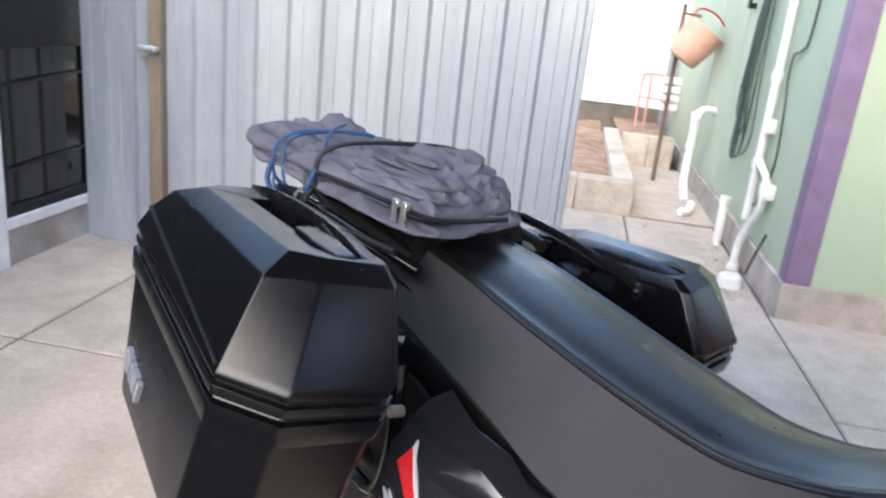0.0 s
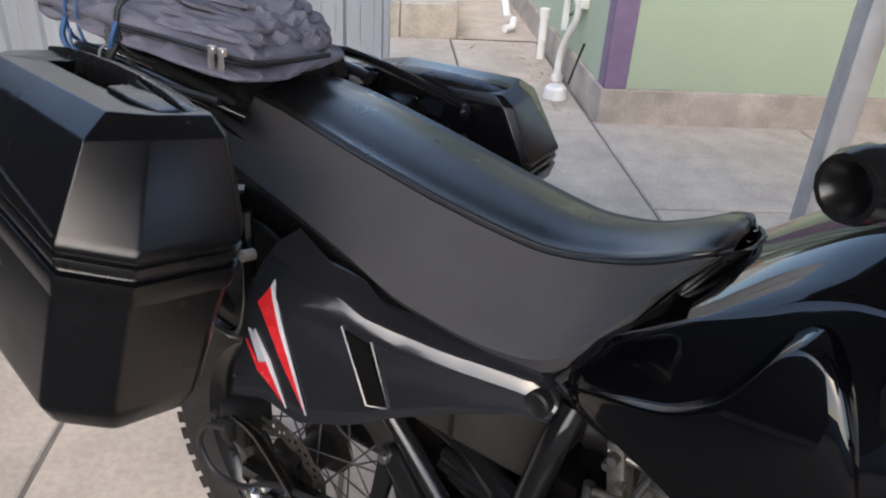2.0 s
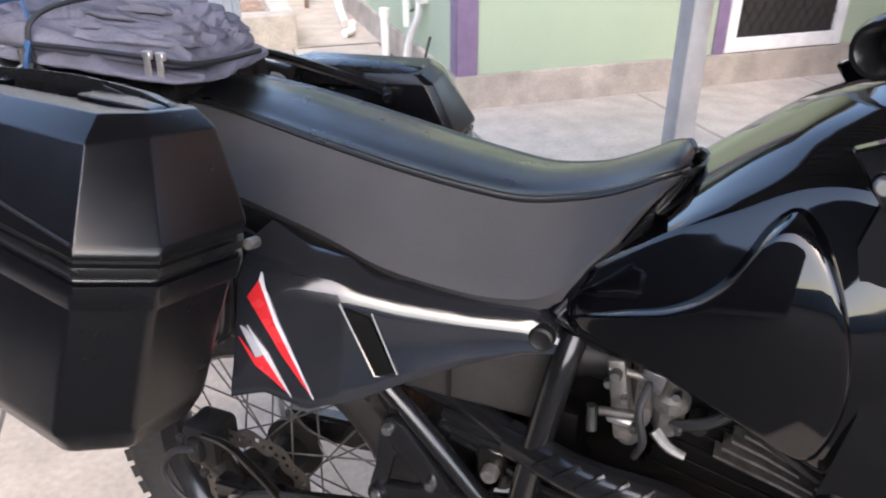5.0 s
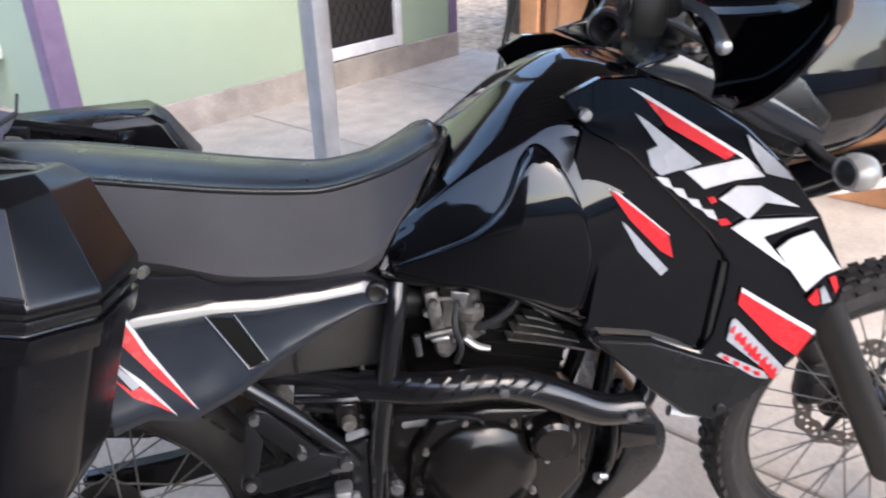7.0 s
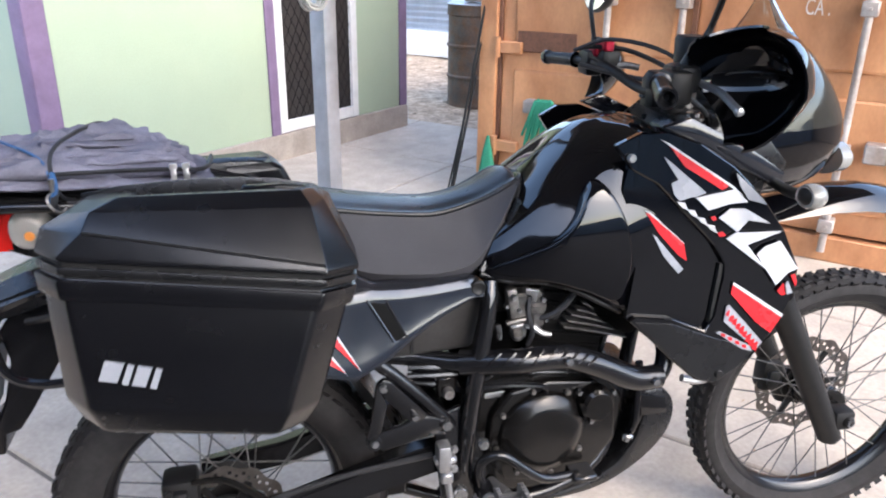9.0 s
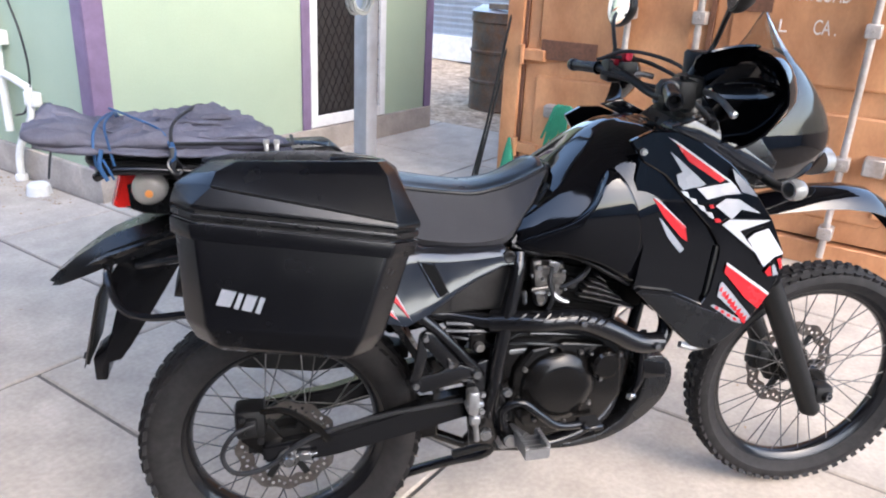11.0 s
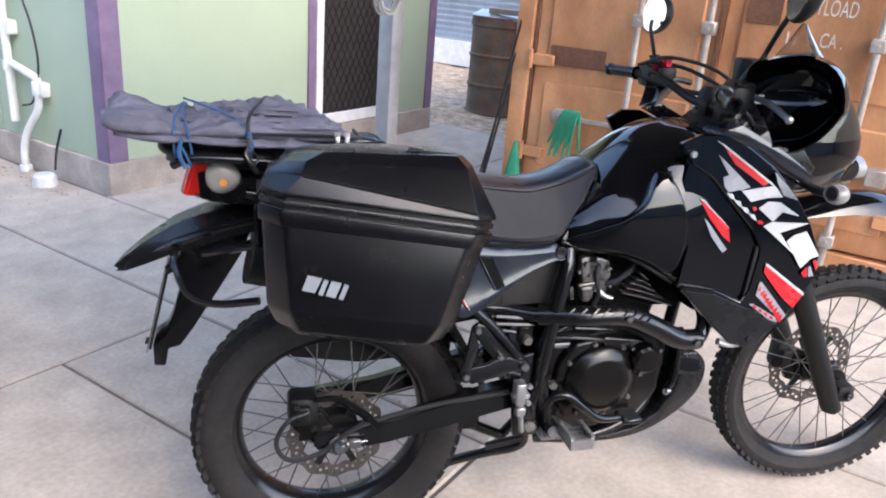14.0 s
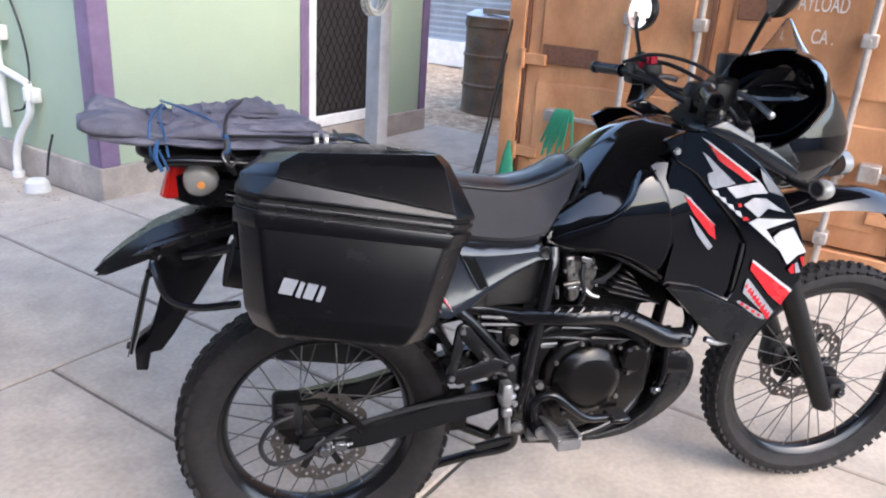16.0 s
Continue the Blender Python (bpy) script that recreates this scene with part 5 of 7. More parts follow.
def cover_y(x, z):
    """The cover's outer face: flat below its fold, leaning in above it."""
    y = -0.162 - 0.27 * (0.49 - x) if x < 0.49 else -0.162 + 0.3 * (x - 0.49)
    f = along(COVER_FOLD, x)
    if z > f:
        return y + 0.004 + 0.5 * (z - f) + 9 * (z - f) ** 2
    h = max(f - along(COVER_LOW, x), 0.004)
    u = min(1.0, (f - z) / h)
    return y + 0.004 - 0.26 * h * (0.6 * u + 0.4 * u * u)


def side_cover():
    cols = []
    for k in range(47):
        x = 0.142 + (0.525 - 0.142) * k / 46
        lo, f, hi = along(COVER_LOW, x), along(COVER_FOLD, x), along(COVER_TOP, x)
        f = min(f, hi - 0.001)
        zs = [lo + (f - lo) * u for u in (0.0, 0.03, 0.12, 0.22, 0.34, 0.50, 0.70, 0.90)] + [f] + [f + (hi - f) * u for u in (0.2, 0.55, 0.9, 1.0)]
        cols.append([(x, cover_y(x, z) + (0.016 if i == 0 else 0.03 if i == 12 else 0.002 if i == 1 else 0.0), z) for i, z in enumerate(zs)])
    return shell(loft(cols, False, False), 0.003)


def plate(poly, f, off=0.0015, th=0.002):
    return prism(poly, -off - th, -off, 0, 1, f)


for s in (-1, 1):
    g = (lambda b: b) if s < 0 else mirrored
    cov = on("side_cover", g(side_cover()), SMOKE, None, "dark grey glossy side cover", 50)
    # No recess is cut: a proud near black plate paints the slot's shade.
    part("vent", g(plate([(0.266, 0.858), (0.297, 0.848), (0.331, 0.784), (0.312, 0.779)], cover_y, 0.001, 0.002)), NEAR_BLACK, cov, "proud near black plate showing the shaded slot")
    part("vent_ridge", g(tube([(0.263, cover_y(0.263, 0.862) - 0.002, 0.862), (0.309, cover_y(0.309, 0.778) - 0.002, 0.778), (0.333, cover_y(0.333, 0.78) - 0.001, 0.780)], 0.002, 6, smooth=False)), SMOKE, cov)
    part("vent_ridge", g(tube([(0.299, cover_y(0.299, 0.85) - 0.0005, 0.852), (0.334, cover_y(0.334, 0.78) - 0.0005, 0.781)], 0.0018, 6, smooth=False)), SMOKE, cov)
    part("cover_bolt", g(lathe([(0, -0.004), (0.008, -0.004), (0.012, -0.006), (0.015, -0.004), (0.015, 0.008), (0, 0.008)], 18, "Y", (0.488, cover_y(0.488, 0.838) - 0.001, 0.838))), MATT, cov, "black bolt")
    part("decal", g(plate([(0.157, 0.862), (0.168, 0.882), (0.180, 0.858), (0.190, 0.832), (0.240, 0.747), (0.20, 0.795)], cover_y)), RED, cov, "red stripe decal")
    part("decal", g(plate([(0.168, 0.889), (0.184, 0.858), (0.194, 0.834), (0.2425, 0.744), (0.240, 0.747), (0.190, 0.832), (0.180, 0.858), (0.168, 0.882)], cover_y)), DECAL_WHITE, cov)
    part("decal", g(plate([(0.149, 0.826), (0.157, 0.822), (0.180, 0.793), (0.170, 0.789)], cover_y)), DECAL_GREY, cov, "silver stripe decal")
    part("decal", g(plate([(0.148, 0.812), (0.168, 0.789), (0.180, 0.791), (0.214, 0.748), (0.196, 0.762), (0.170, 0.78)], cover_y, 0.0016)), RED, cov)
    part("decal", g(plate([(0.157, 0.827), (0.184, 0.795), (0.2165, 0.745), (0.214, 0.748), (0.180, 0.792)], cover_y, 0.0018)), DECAL_WHITE, cov)


# Black panels added so the gaps by case and seat stay dark.
both(on, "case_mount_panel", lambda: prism([(-0.10, 0.76), (-0.10, 0.93), (0.10, 0.925), (0.175, 0.90), (0.17, 0.76)], -0.200, -0.192, 0.002), MATT, None, "black panel behind the case mount")
both(on, "underseat_panel", lambda: prism([(-0.20, 0.90), (-0.20, 0.955), (0.05, 0.93), (0.14, 0.912), (0.30, 0.882), (0.30, 0.75), (0.17, 0.75), (0.10, 0.85)], -0.150, -0.142, 0.002), MATT, None, "black panel under the seat")


# ---- radiator shrouds
def shroud_y(x, z):
    return -0.200 - 0.061 * (x - 0.784) - 0.052 * (1.086 - z) + (0.9 * (x - 1.06) ** 2 if x > 1.06 else 0) + (0.9 * (0.80 - x) ** 2 if x < 0.80 else 0)


UPPER = [(0.742, 1.105), (0.79, 1.128), (0.845, 1.128), (0.915, 1.102), (0.99, 1.055), (1.055, 0.995), (1.116, 0.92), (1.164, 0.835), (1.155, 0.775), (1.130, 0.725), (1.085, 0.672), (1.04, 0.632), (0.985, 0.598), (0.94, 0.612), (0.885, 0.66), (0.83, 0.715), (0.785, 0.756),
         (0.80, 0.764), (0.88, 0.752), (0.955, 0.72), (0.972, 0.75), (0.984, 0.83), (0.985, 0.86), (0.955, 0.905), (0.90, 0.96), (0.83, 1.03), (0.775, 1.06)]
SCOOP = [(0.775, 1.066), (0.83, 1.035), (0.90, 0.965), (0.955, 0.91), (0.99, 0.86), (0.985, 0.82), (0.965, 0.715), (0.88, 0.745), (0.785, 0.755), (0.80, 0.86), (0.785, 0.95), (0.765, 1.02)]
for s in (-1, 1):
    g = (lambda b: b) if s < 0 else mirrored
    sh = on("radiator_shroud", g(prism(UPPER, 0.0, 0.016, 0.0025, 1, shroud_y)), GLOSS, None, "gloss black shroud with red and white decals", 30)
    part("scoop", g(prism(SCOOP, 0.012, 0.024, 0, 1, shroud_y)), GLOSS, sh, "sunken black intake behind the shroud", 30)
    part("scoop_wall", g(prism([(0.985, 0.86), (0.978, 0.86), (0.962, 0.725), (0.968, 0.718), (0.984, 0.83)], 0.004, 0.09, 0.001, 1, shroud_y)), MATT, sh)
    part("lower_panel", g(prism([(0.80, 0.752), (0.88, 0.742), (0.957, 0.710), (0.985, 0.70), (1.075, 0.668), (1.035, 0.633), (0.985, 0.602), (0.942, 0.617), (0.888, 0.663)], -0.0035, 0.0, 0.001, 1, shroud_y)), PLASTIC_EDGE, sh, "matt black lower panel")
    part("shroud_bolt", g(hexbolt((0.770, shroud_y(0.77, 1.083) - 0.005, 1.083), 0.0085, 0.005)), ALU, sh, "bright bolt")
    part("lower_bolt", g(hexbolt((0.992, shroud_y(0.99, 0.62) - 0.004, 0.622), 0.009, 0.005)), MATT, sh)
    part("crash_foot", g(tube([(0.925, -0.212, 0.607), (0.958, -0.214, 0.597), (0.995, -0.212, 0.598)], 0.009, 8)), ALU, sh)
    dp = lambda poly, mat, label="", off=0.0015: part("decal", g(plate(poly, shroud_y, off)), mat, sh, label)
    # stripes, and bold plain shapes in place of the model name
    dp([(0.846, 1.102), (0.878, 1.083), (0.922, 1.057), (0.978, 1.021), (0.964, 1.012), (0.924, 1.036), (0.880, 1.062)], RED, "red stripe decal")
    dp([(0.826, 1.116), (0.846, 1.107), (0.985, 1.020), (1.014, 0.996), (1.005, 1.002), (0.922, 1.055), (0.846, 1.102)], DECAL_WHITE, "white stripe decal", 0.002)
    dp([(0.835, 1.083), (0.856, 1.068), (0.930, 1.009), (0.906, 1.001), (0.880, 1.022)], DECAL_GREY, "silver wedge decal")
    dp([(0.855, 1.031), (0.869, 1.037), (0.904, 1.003), (0.875, 0.996), (0.862, 1.009)], DECAL_GREY)
    dp([(0.990, 1.045), (1.030, 1.012), (1.053, 0.991), (1.063, 0.978), (1.022, 0.990), (1.002, 1.018)], DECAL_GREY)
    dp([(0.908, 1.000), (0.991, 1.013), (1.021, 0.986), (0.980, 0.984), (0.937, 0.974)], DECAL_WHITE, "bold white emblem shape", 0.0025)
    dp([(0.960, 0.958), (0.984, 0.975), (1.017, 0.973), (1.076, 0.939), (1.026, 0.949), (1.004, 0.926)], DECAL_WHITE, "", 0.0025)
    dp([(0.981, 0.914), (1.001, 0.925), (1.107, 0.921), (1.029, 0.898), (1.080, 0.841)], DECAL_WHITE, "", 0.0025)
    dp([(1.052, 0.877), (1.070, 0.892), (1.104, 0.901), (1.158, 0.836), (1.132, 0.830), (1.105, 0.807), (1.083, 0.835)], DECAL_WHITE, "", 0.0025)
    # small figures become bars
    for q in range(4):
        x, z = 0.869 + 0.0222 * q, 0.995 - 0.0165 * q
        dp([(x, z), (x + 0.017, z - 0.003), (x + 0.025, z - 0.019), (x + 0.011, z - 0.012)], DECAL_WHITE, "", 0.002)
    dp([(0.943, 0.960), (0.952, 0.962), (0.957, 0.954), (0.949, 0.952)], RED, "", 0.002)
    dp([(0.960, 0.928), (0.973, 0.929), (0.981, 0.920), (0.966, 0.919)], RED, "", 0.002)
    # lower stripes
    dp([(1.006, 0.815), (1.121, 0.739), (1.128, 0.733), (1.105, 0.701), (1.066, 0.730), (1.004, 0.796)], RED, "red stripe decal")
    dp([(1.007, 0.822), (1.133, 0.739), (1.129, 0.733), (1.007, 0.815)], DECAL_WHITE, "", 0.002)
    dp([(0.997, 0.770), (1.003, 0.773), (1.088, 0.683), (1.074, 0.668), (0.993, 0.738)], DECAL_GREY, "speckled red and silver decal")
    dp([(0.979, 0.714), (0.987, 0.717), (1.058, 0.679), (1.066, 0.665), (1.041, 0.672)], DECAL_GREY)
    for q in range(9):
        x, z = 0.998 + 0.0085 * q, 0.758 - 0.0095 * q
        w = 0.006 + 0.005 * random.random()
        dp([(x, z), (x + w, z + 0.004 - 0.003 * (q % 2)), (x + w * 0.7, z - w * 1.6), (x - 0.003, z - w)], RED, "", 0.003)
    for q in range(4):
        x, z = 0.988 + 0.017 * q, 0.713 - 0.010 * q
        dp([(x, z), (x + 0.010, z - 0.002), (x + 0.012, z - 0.010), (x + 0.003, z - 0.007)], RED, "", 0.003)
    dp([(1.111, 0.793), (1.125, 0.809), (1.133, 0.783), (1.122, 0.782)], RED)
    dp([(1.130, 0.806), (1.136, 0.811), (1.152, 0.784), (1.137, 0.782)], DECAL_GREY)
    dp([(1.142, 0.823), (1.153, 0.825), (1.160, 0.806), (1.157, 0.796)], RED)
    # small pair on the tank side
    part("decal", g(plate([(0.812, 0.974), (0.820, 0.971), (0.898, 0.906), (0.907, 0.870), (0.887, 0.883), (0.842, 0.931)], shroud_y, -0.0105)), RED, sh, "red stripe decal")
    part("decal", g(plate([(0.809, 0.978), (0.823, 0.973), (0.901, 0.905), (0.898, 0.906), (0.820, 0.971)], shroud_y, -0.0103)), DECAL_WHITE, sh)
    part("decal", g(plate([(0.830, 0.930), (0.838, 0.924), (0.901, 0.853), (0.891, 0.844), (0.856, 0.883)], shroud_y, -0.0105)), DECAL_GREY, sh)
# Two added blocks hide the pale ground that would show past the cylinder.
on("coolant_tank", box(0.792, 0.884, -0.085, 0.085, 0.655, 0.80, 0.012, 2), NEAR_BLACK, None, "near black block added to darken the gap behind the header pipe")
on("fan_shroud", joined(box(0.885, 0.922, -0.14, 0.14, 0.66, 0.92, 0.012, 2), lathe([(0, -0.02), (0.09, -0.02), (0.10, 0), (0.10, 0.02), (0, 0.02)], 24, "X", (0.875, 0, 0.76))), NEAR_BLACK, None, "near black block added to darken the gap behind the radiator")
on("radiator", joined(*[box(0.93, 0.955, -0.15, 0.15, 0.66 + 0.012 * k, 0.666 + 0.012 * k) for k in range(22)], box(0.925, 0.96, -0.165, -0.15, 0.64, 0.94, 0.006), box(0.925, 0.96, 0.15, 0.165, 0.64, 0.94, 0.006)), MATT, None, "black radiator")
# ---- front end, turning with the handlebar
def leg(z):
    """Where the fork leg's middle lies at height z."""
    return 1.455 - 0.53 * (z - 0.31)


for s in (-1, 1):
    y = s * 0.098
    low = fork("fork_leg", joined(tube([(leg(0.295), y, 0.295), (leg(0.50), y, 0.50), (leg(0.70), y, 0.70)], (0.029, 0.031), 18), lathe([(0, -0.02), (0.02, -0.016), (0.028, 0.0), (0, 0.004)], 18, "Z", (leg(0.292), y, 0.296))), MATT, None, "matt black fork leg")
    part("fork_tube", moved(bar((leg(0.69), y, 0.69), (leg(1.13), y, 1.13), 0.021, 16), STEER), MATT, low)
    part("axle_clamp", moved(joined(box(1.452, 1.509, y - 0.026, y + 0.026, 0.322, 0.377, 0.012, 2), lathe([(0, -0.034), (0.012, -0.034), (0.016, -0.028), (0.016, 0.028), (0, 0.028)], 16, "Y", (FRONT.x, y, FRONT.z))), STEER), MATT, low)
    part("axle_end", moved(lathe([(0.004, -0.037), (0.010, -0.037), (0.010, -0.03), (0.004, -0.03)], 16, "Y", (FRONT.x, y, FRONT.z), closed=True), STEER), STEEL, low)
fork("axle", bar((FRONT.x, -0.1, FRONT.z), (FRONT.x, 0.1, FRONT.z), 0.009), STEEL)
fork("front_caliper", joined(box(1.352, 1.407, 0.045, 0.10, 0.342, 0.432, 0.014, 2), box(1.362, 1.394, 0.03, 0.05, 0.362, 0.412, 0.008, 2)), MATT, None, "black front brake caliper")
fork("hub_boss", joined(lathe([(0.02, -0.055), (0.04, -0.052), (0.046, -0.03), (0.03, 0.0), (0.046, 0.03), (0.05, 0.055), (0.02, 0.055)], 28, "Y", tuple(FRONT))), ENGINE)
fork("front_brake_hose", tube([(1.36, 0.09, 0.44), (1.33, 0.12, 0.55), (1.25, 0.125, 0.75), (1.13, 0.10, 0.98), (1.04, 0.06, 1.12)], 0.006, 8), CORD)
fork("lower_clamp", box(1.02, 1.14, -0.13, 0.13, 0.955, 0.99, 0.012, 2), MATT)
fork("top_clamp", box(0.955, 1.085, -0.13, 0.13, 1.10, 1.13, 0.012, 2), MATT)
fender = []
for x, z, w, d in ((1.10, 0.885, 0.05, 0.02), (1.20, 0.90, 0.062, 0.026), (1.30, 0.922, 0.068, 0.034), (1.38, 0.936, 0.070, 0.04), (1.46, 0.938, 0.070, 0.042), (1.54, 0.925, 0.066, 0.04), (1.60, 0.895, 0.056, 0.032), (1.645, 0.85, 0.042, 0.022), (1.672, 0.805, 0.018, 0.01)):
    fender.append([(x, w * math.sin(a), z - d * (1 - math.cos(a)) * 1.4 + 0.004 * math.cos(3 * a)) for a in (radians(-80 + 20 * k) for k in range(9))])
fork("front_mudguard", shell(loft([[tuple(q) for q in r] for r in fender], False, False), 0.004), GLOSS, None, "gloss black high front mudguard", 60)

# handlebar
LEFT = Matrix.Translation((0.046, 0, -0.026))
HB = [(0.762, -0.392, 1.2212), (0.804, -0.28, 1.2245), (0.865, -0.19, 1.21), (0.935, -0.11, 1.155), (0.955, 0, 1.15), (0.94, 0.11, 1.153), (0.895, 0.20, 1.188), (0.862, 0.30, 1.19), (0.83, 0.41, 1.183)]
fork("handlebar", tube(HB, 0.0115, 12), MATT, None, "black handlebar")


def ribbed(p0, p1, r, n):
    """A bar with n raised rings."""
    p0, p1 = Vector(p0), Vector(p1)
    d = (p1 - p0).normalized()
    a = d.orthogonal().normalized()
    e = d.cross(a)
    stops = [(0.0, 0.35 * r), (-0.012, 0.7 * r), (-0.016, 0.9 * r), (-0.016, 1.1 * r), (-0.010, 1.24 * r), (0.0, 1.26 * r), (0.004, r)]
    span = (p1 - p0).length
    for k in range(n):
        u = 0.008 + (span - 0.02) * k / n
        stops += [(u, r), (u + 0.002, r * 1.1), (u + 0.006, r * 1.1), (u + 0.008, r)]
    stops += [(span - 0.006, r), (span - 0.004, 1.3 * r), (span, 1.3 * r)]
    return loft([[p0 + d * u + rr * (math.cos(t) * a + math.sin(t) * e) for t in (math.tau * q / 16 for q in range(16))] for u, rr in stops])


fork("grip", ribbed((0.7605, -0.396, 1.221), (0.802, -0.285, 1.2245), 0.0148, 8), FRAME, None, "black rubber grip")
fork("grip", ribbed((0.827, 0.418, 1.183), (0.86, 0.305, 1.19), 0.0148, 8), FRAME, None, "black rubber grip")
def switch_block():
    return joined(box(0.815, 0.86, -0.30, -0.235, 1.185, 1.245, 0.01, 2), box(0.84, 0.89, -0.27, -0.2, 1.20, 1.25, 0.012, 2), hexbolt((0.83, -0.28, 1.25), 0.008, 0.006, "Z"))


fork("switch_block", switch_block(), MATT, None, "black switch block")
fork("switch_block", moved(mirrored(switch_block()), LEFT), MATT, None, "black switch block")


def lever():
    return joined(tube([(0.885, -0.22, 1.205), (0.90, -0.29, 1.195), (0.885, -0.37, 1.185), (0.875, -0.40, 1.183)], (0.007, 0.006), 8), lathe([(0, -0.009), (0.0062, -0.0062), (0.0085, 0), (0.0062, 0.0062), (0, 0.009)], 14, "Y", (0.874, -0.404, 1.183)))


fork("lever", moved(lever(), Matrix.Translation((-0.002, -0.02, 0.018))), ALU, None, "aluminium lever with ball end")
fork("lever", moved(mirrored(lever()), LEFT), ALU, None, "aluminium lever with ball end")
fork("brake_reservoir", joined(lathe([(0, 0.03), (0.026, 0.03), (0.03, 0.024), (0.028, -0.02), (0, -0.024)], 20, "Z", (0.90, -0.19, 1.265)), box(0.875, 0.935, -0.225, -0.16, 1.20, 1.245, 0.01, 2)), MATT, None, "black front brake reservoir")
fork("red_trim", joined(box(0.875, 0.905, -0.245, -0.215, 1.225, 1.245, 0.004), hexbolt((0.92, -0.235, 1.22), 0.010, 0.02, "Y")), RED_ANOD, None, "red anodised fitting")
fork("clutch_trim", moved(joined(box(0.83, 0.86, 0.225, 0.265, 1.232, 1.262, 0.005), box(0.845, 0.87, 0.20, 0.235, 1.245, 1.275, 0.005)), LEFT), RED_ANOD, None, "pink red anodised clutch fitting")
fork("bar_clamp", joined(box(0.935, 0.975, -0.06, -0.02, 1.12, 1.175, 0.008, 2), box(0.935, 0.975, 0.02, 0.06, 1.12, 1.175, 0.008, 2), lathe([(0, 0.0), (0.03, 0.0), (0.03, 0.02), (0.02, 0.035), (0, 0.035)], 24, "Z", (0.93, -0.005, 1.17))), MATT)
for pts in (([(0.86, -0.22, 1.20), (0.92, -0.18, 1.175), (1.0, -0.11, 1.12), (1.02, -0.06, 1.03)], [(0.87, 0.22, 1.205), (0.95, 0.17, 1.16), (1.03, 0.09, 1.10), (1.0, 0.05, 1.0)], [(0.90, -0.19, 1.24), (0.98, -0.14, 1.22), (1.04, -0.05, 1.14), (1.05, 0.02, 1.04)], [(0.86, 0.24, 1.23), (0.96, 0.18, 1.22), (1.06, 0.06, 1.15), (1.06, 0.0, 1.04)])):
    fork("control_cable", tube(pts, 0.0055, 8), CORD)


for pts, r in (([(0.83, 0.24, 1.22), (0.90, 0.19, 1.25), (0.99, 0.08, 1.23), (1.05, 0.0, 1.16)], 0.005), ([(0.84, 0.22, 1.19), (0.93, 0.15, 1.17), (1.0, 0.05, 1.16), (1.06, -0.03, 1.10)], 0.006), ([(0.86, -0.20, 1.22), (0.93, -0.13, 1.25), (1.02, -0.02, 1.22), (1.07, 0.06, 1.14)], 0.005)):
    fork("control_cable", tube(pts, r, 8), CORD, None, "black control cable")
for x, y, z, r in [(x, y, 1.178, 0.007) for x in (0.942, 0.968) for y in (-0.04, 0.04)] + [(0.965, -0.115, 1.134, 0.016), (0.965, 0.115, 1.134, 0.016)]:
    fork("clamp_bolt", hexbolt((x, y, z), r, 0.007, "Z"), STEEL, None, "bright clamp bolt")
fork("ignition_lock", lathe([(0, 0.04), (0.012, 0.04), (0.02, 0.034), (0.022, 0.0), (0, 0.0)], 20, "Z", (1.0, -0.01, 1.125)), GRIMY, None, "worn metal ignition lock")
fork("perch", moved(joined(box(0.855, 0.885, 0.205, 0.25, 1.195, 1.235, 0.006, 2), tube([(0.86, 0.215, 1.21), (0.90, 0.20, 1.215), (0.93, 0.19, 1.21)], 0.008, 8)), LEFT), GRIMY, None, "cast clutch lever perch")


def guard():
    """The right hand guard as it stands, hollow towards the rider."""
    rows = []
    for i in range(15):
        row = []
        for k in range(13):
            e = radians(-78 + 156 * k / 12)
            a = radians(-62 + (142 + 30 * math.sin(e)) * i / 14)
            ce = abs(math.cos(e)) ** 0.6 * (1 - 0.3 * max(0.0, -math.sin(e)))
            row.append((0.85 + 0.128 * math.cos(a) * ce, -0.355 + 0.125 * math.sin(a) * ce, 1.215 + 0.100 * math.sin(e) + 0.012 * math.cos(a)))
        rows.append(row)
    return shell(loft(rows, False, False), 0.004)


UNSTEER = STEER.inverted()
on("hand_guard", guard(), GLOSS, None, "gloss black hand guard", 60)
on("hand_guard", moved(moved(mirrored(moved(guard(), UNSTEER)), STEER), Matrix.Translation((0.893, 0.36, 1.155)) @ Matrix.Scale(0.78, 4) @ Matrix.Translation((-0.85, -0.36, -1.215))), GLOSS, None, "gloss black hand guard", 60)


def mirror_part():
    stem = tube([(0.845, -0.255, 1.245), (0.85, -0.30, 1.29), (0.875, -0.39, 1.335), (0.905, -0.455, 1.355)], 0.006, 8)
    nut = tube([(0.845, -0.255, 1.235), (0.847, -0.268, 1.272)], 0.012, 10, smooth=False)
    return joined(stem, nut)


MIRROR_AT = Matrix.Translation((0.925, -0.485, 1.375)) @ Euler((radians(6), radians(4), radians(-12))).to_matrix().to_4x4()


def mirror_head():
    r = [[(x, 0.062 * k * math.cos(t) * (1 + 0.12 * math.cos(t)), 0.058 * k * math.sin(t)) for t in (math.tau * j / 28 for j in range(28))] for x, k in ((-0.006, 1.0), (0.004, 1.04), (0.018, 0.95), (0.032, 0.68), (0.038, 0.3))]
    return moved(loft(r), MIRROR_AT)


def mirror_face():
    r = [[(x, 0.057 * math.cos(t) * (1 + 0.12 * math.cos(t)), 0.053 * math.sin(t)) for t in (math.tau * j / 28 for j in range(28))] for x in (-0.0085, -0.0062)]
    return moved(loft(r), MIRROR_AT)


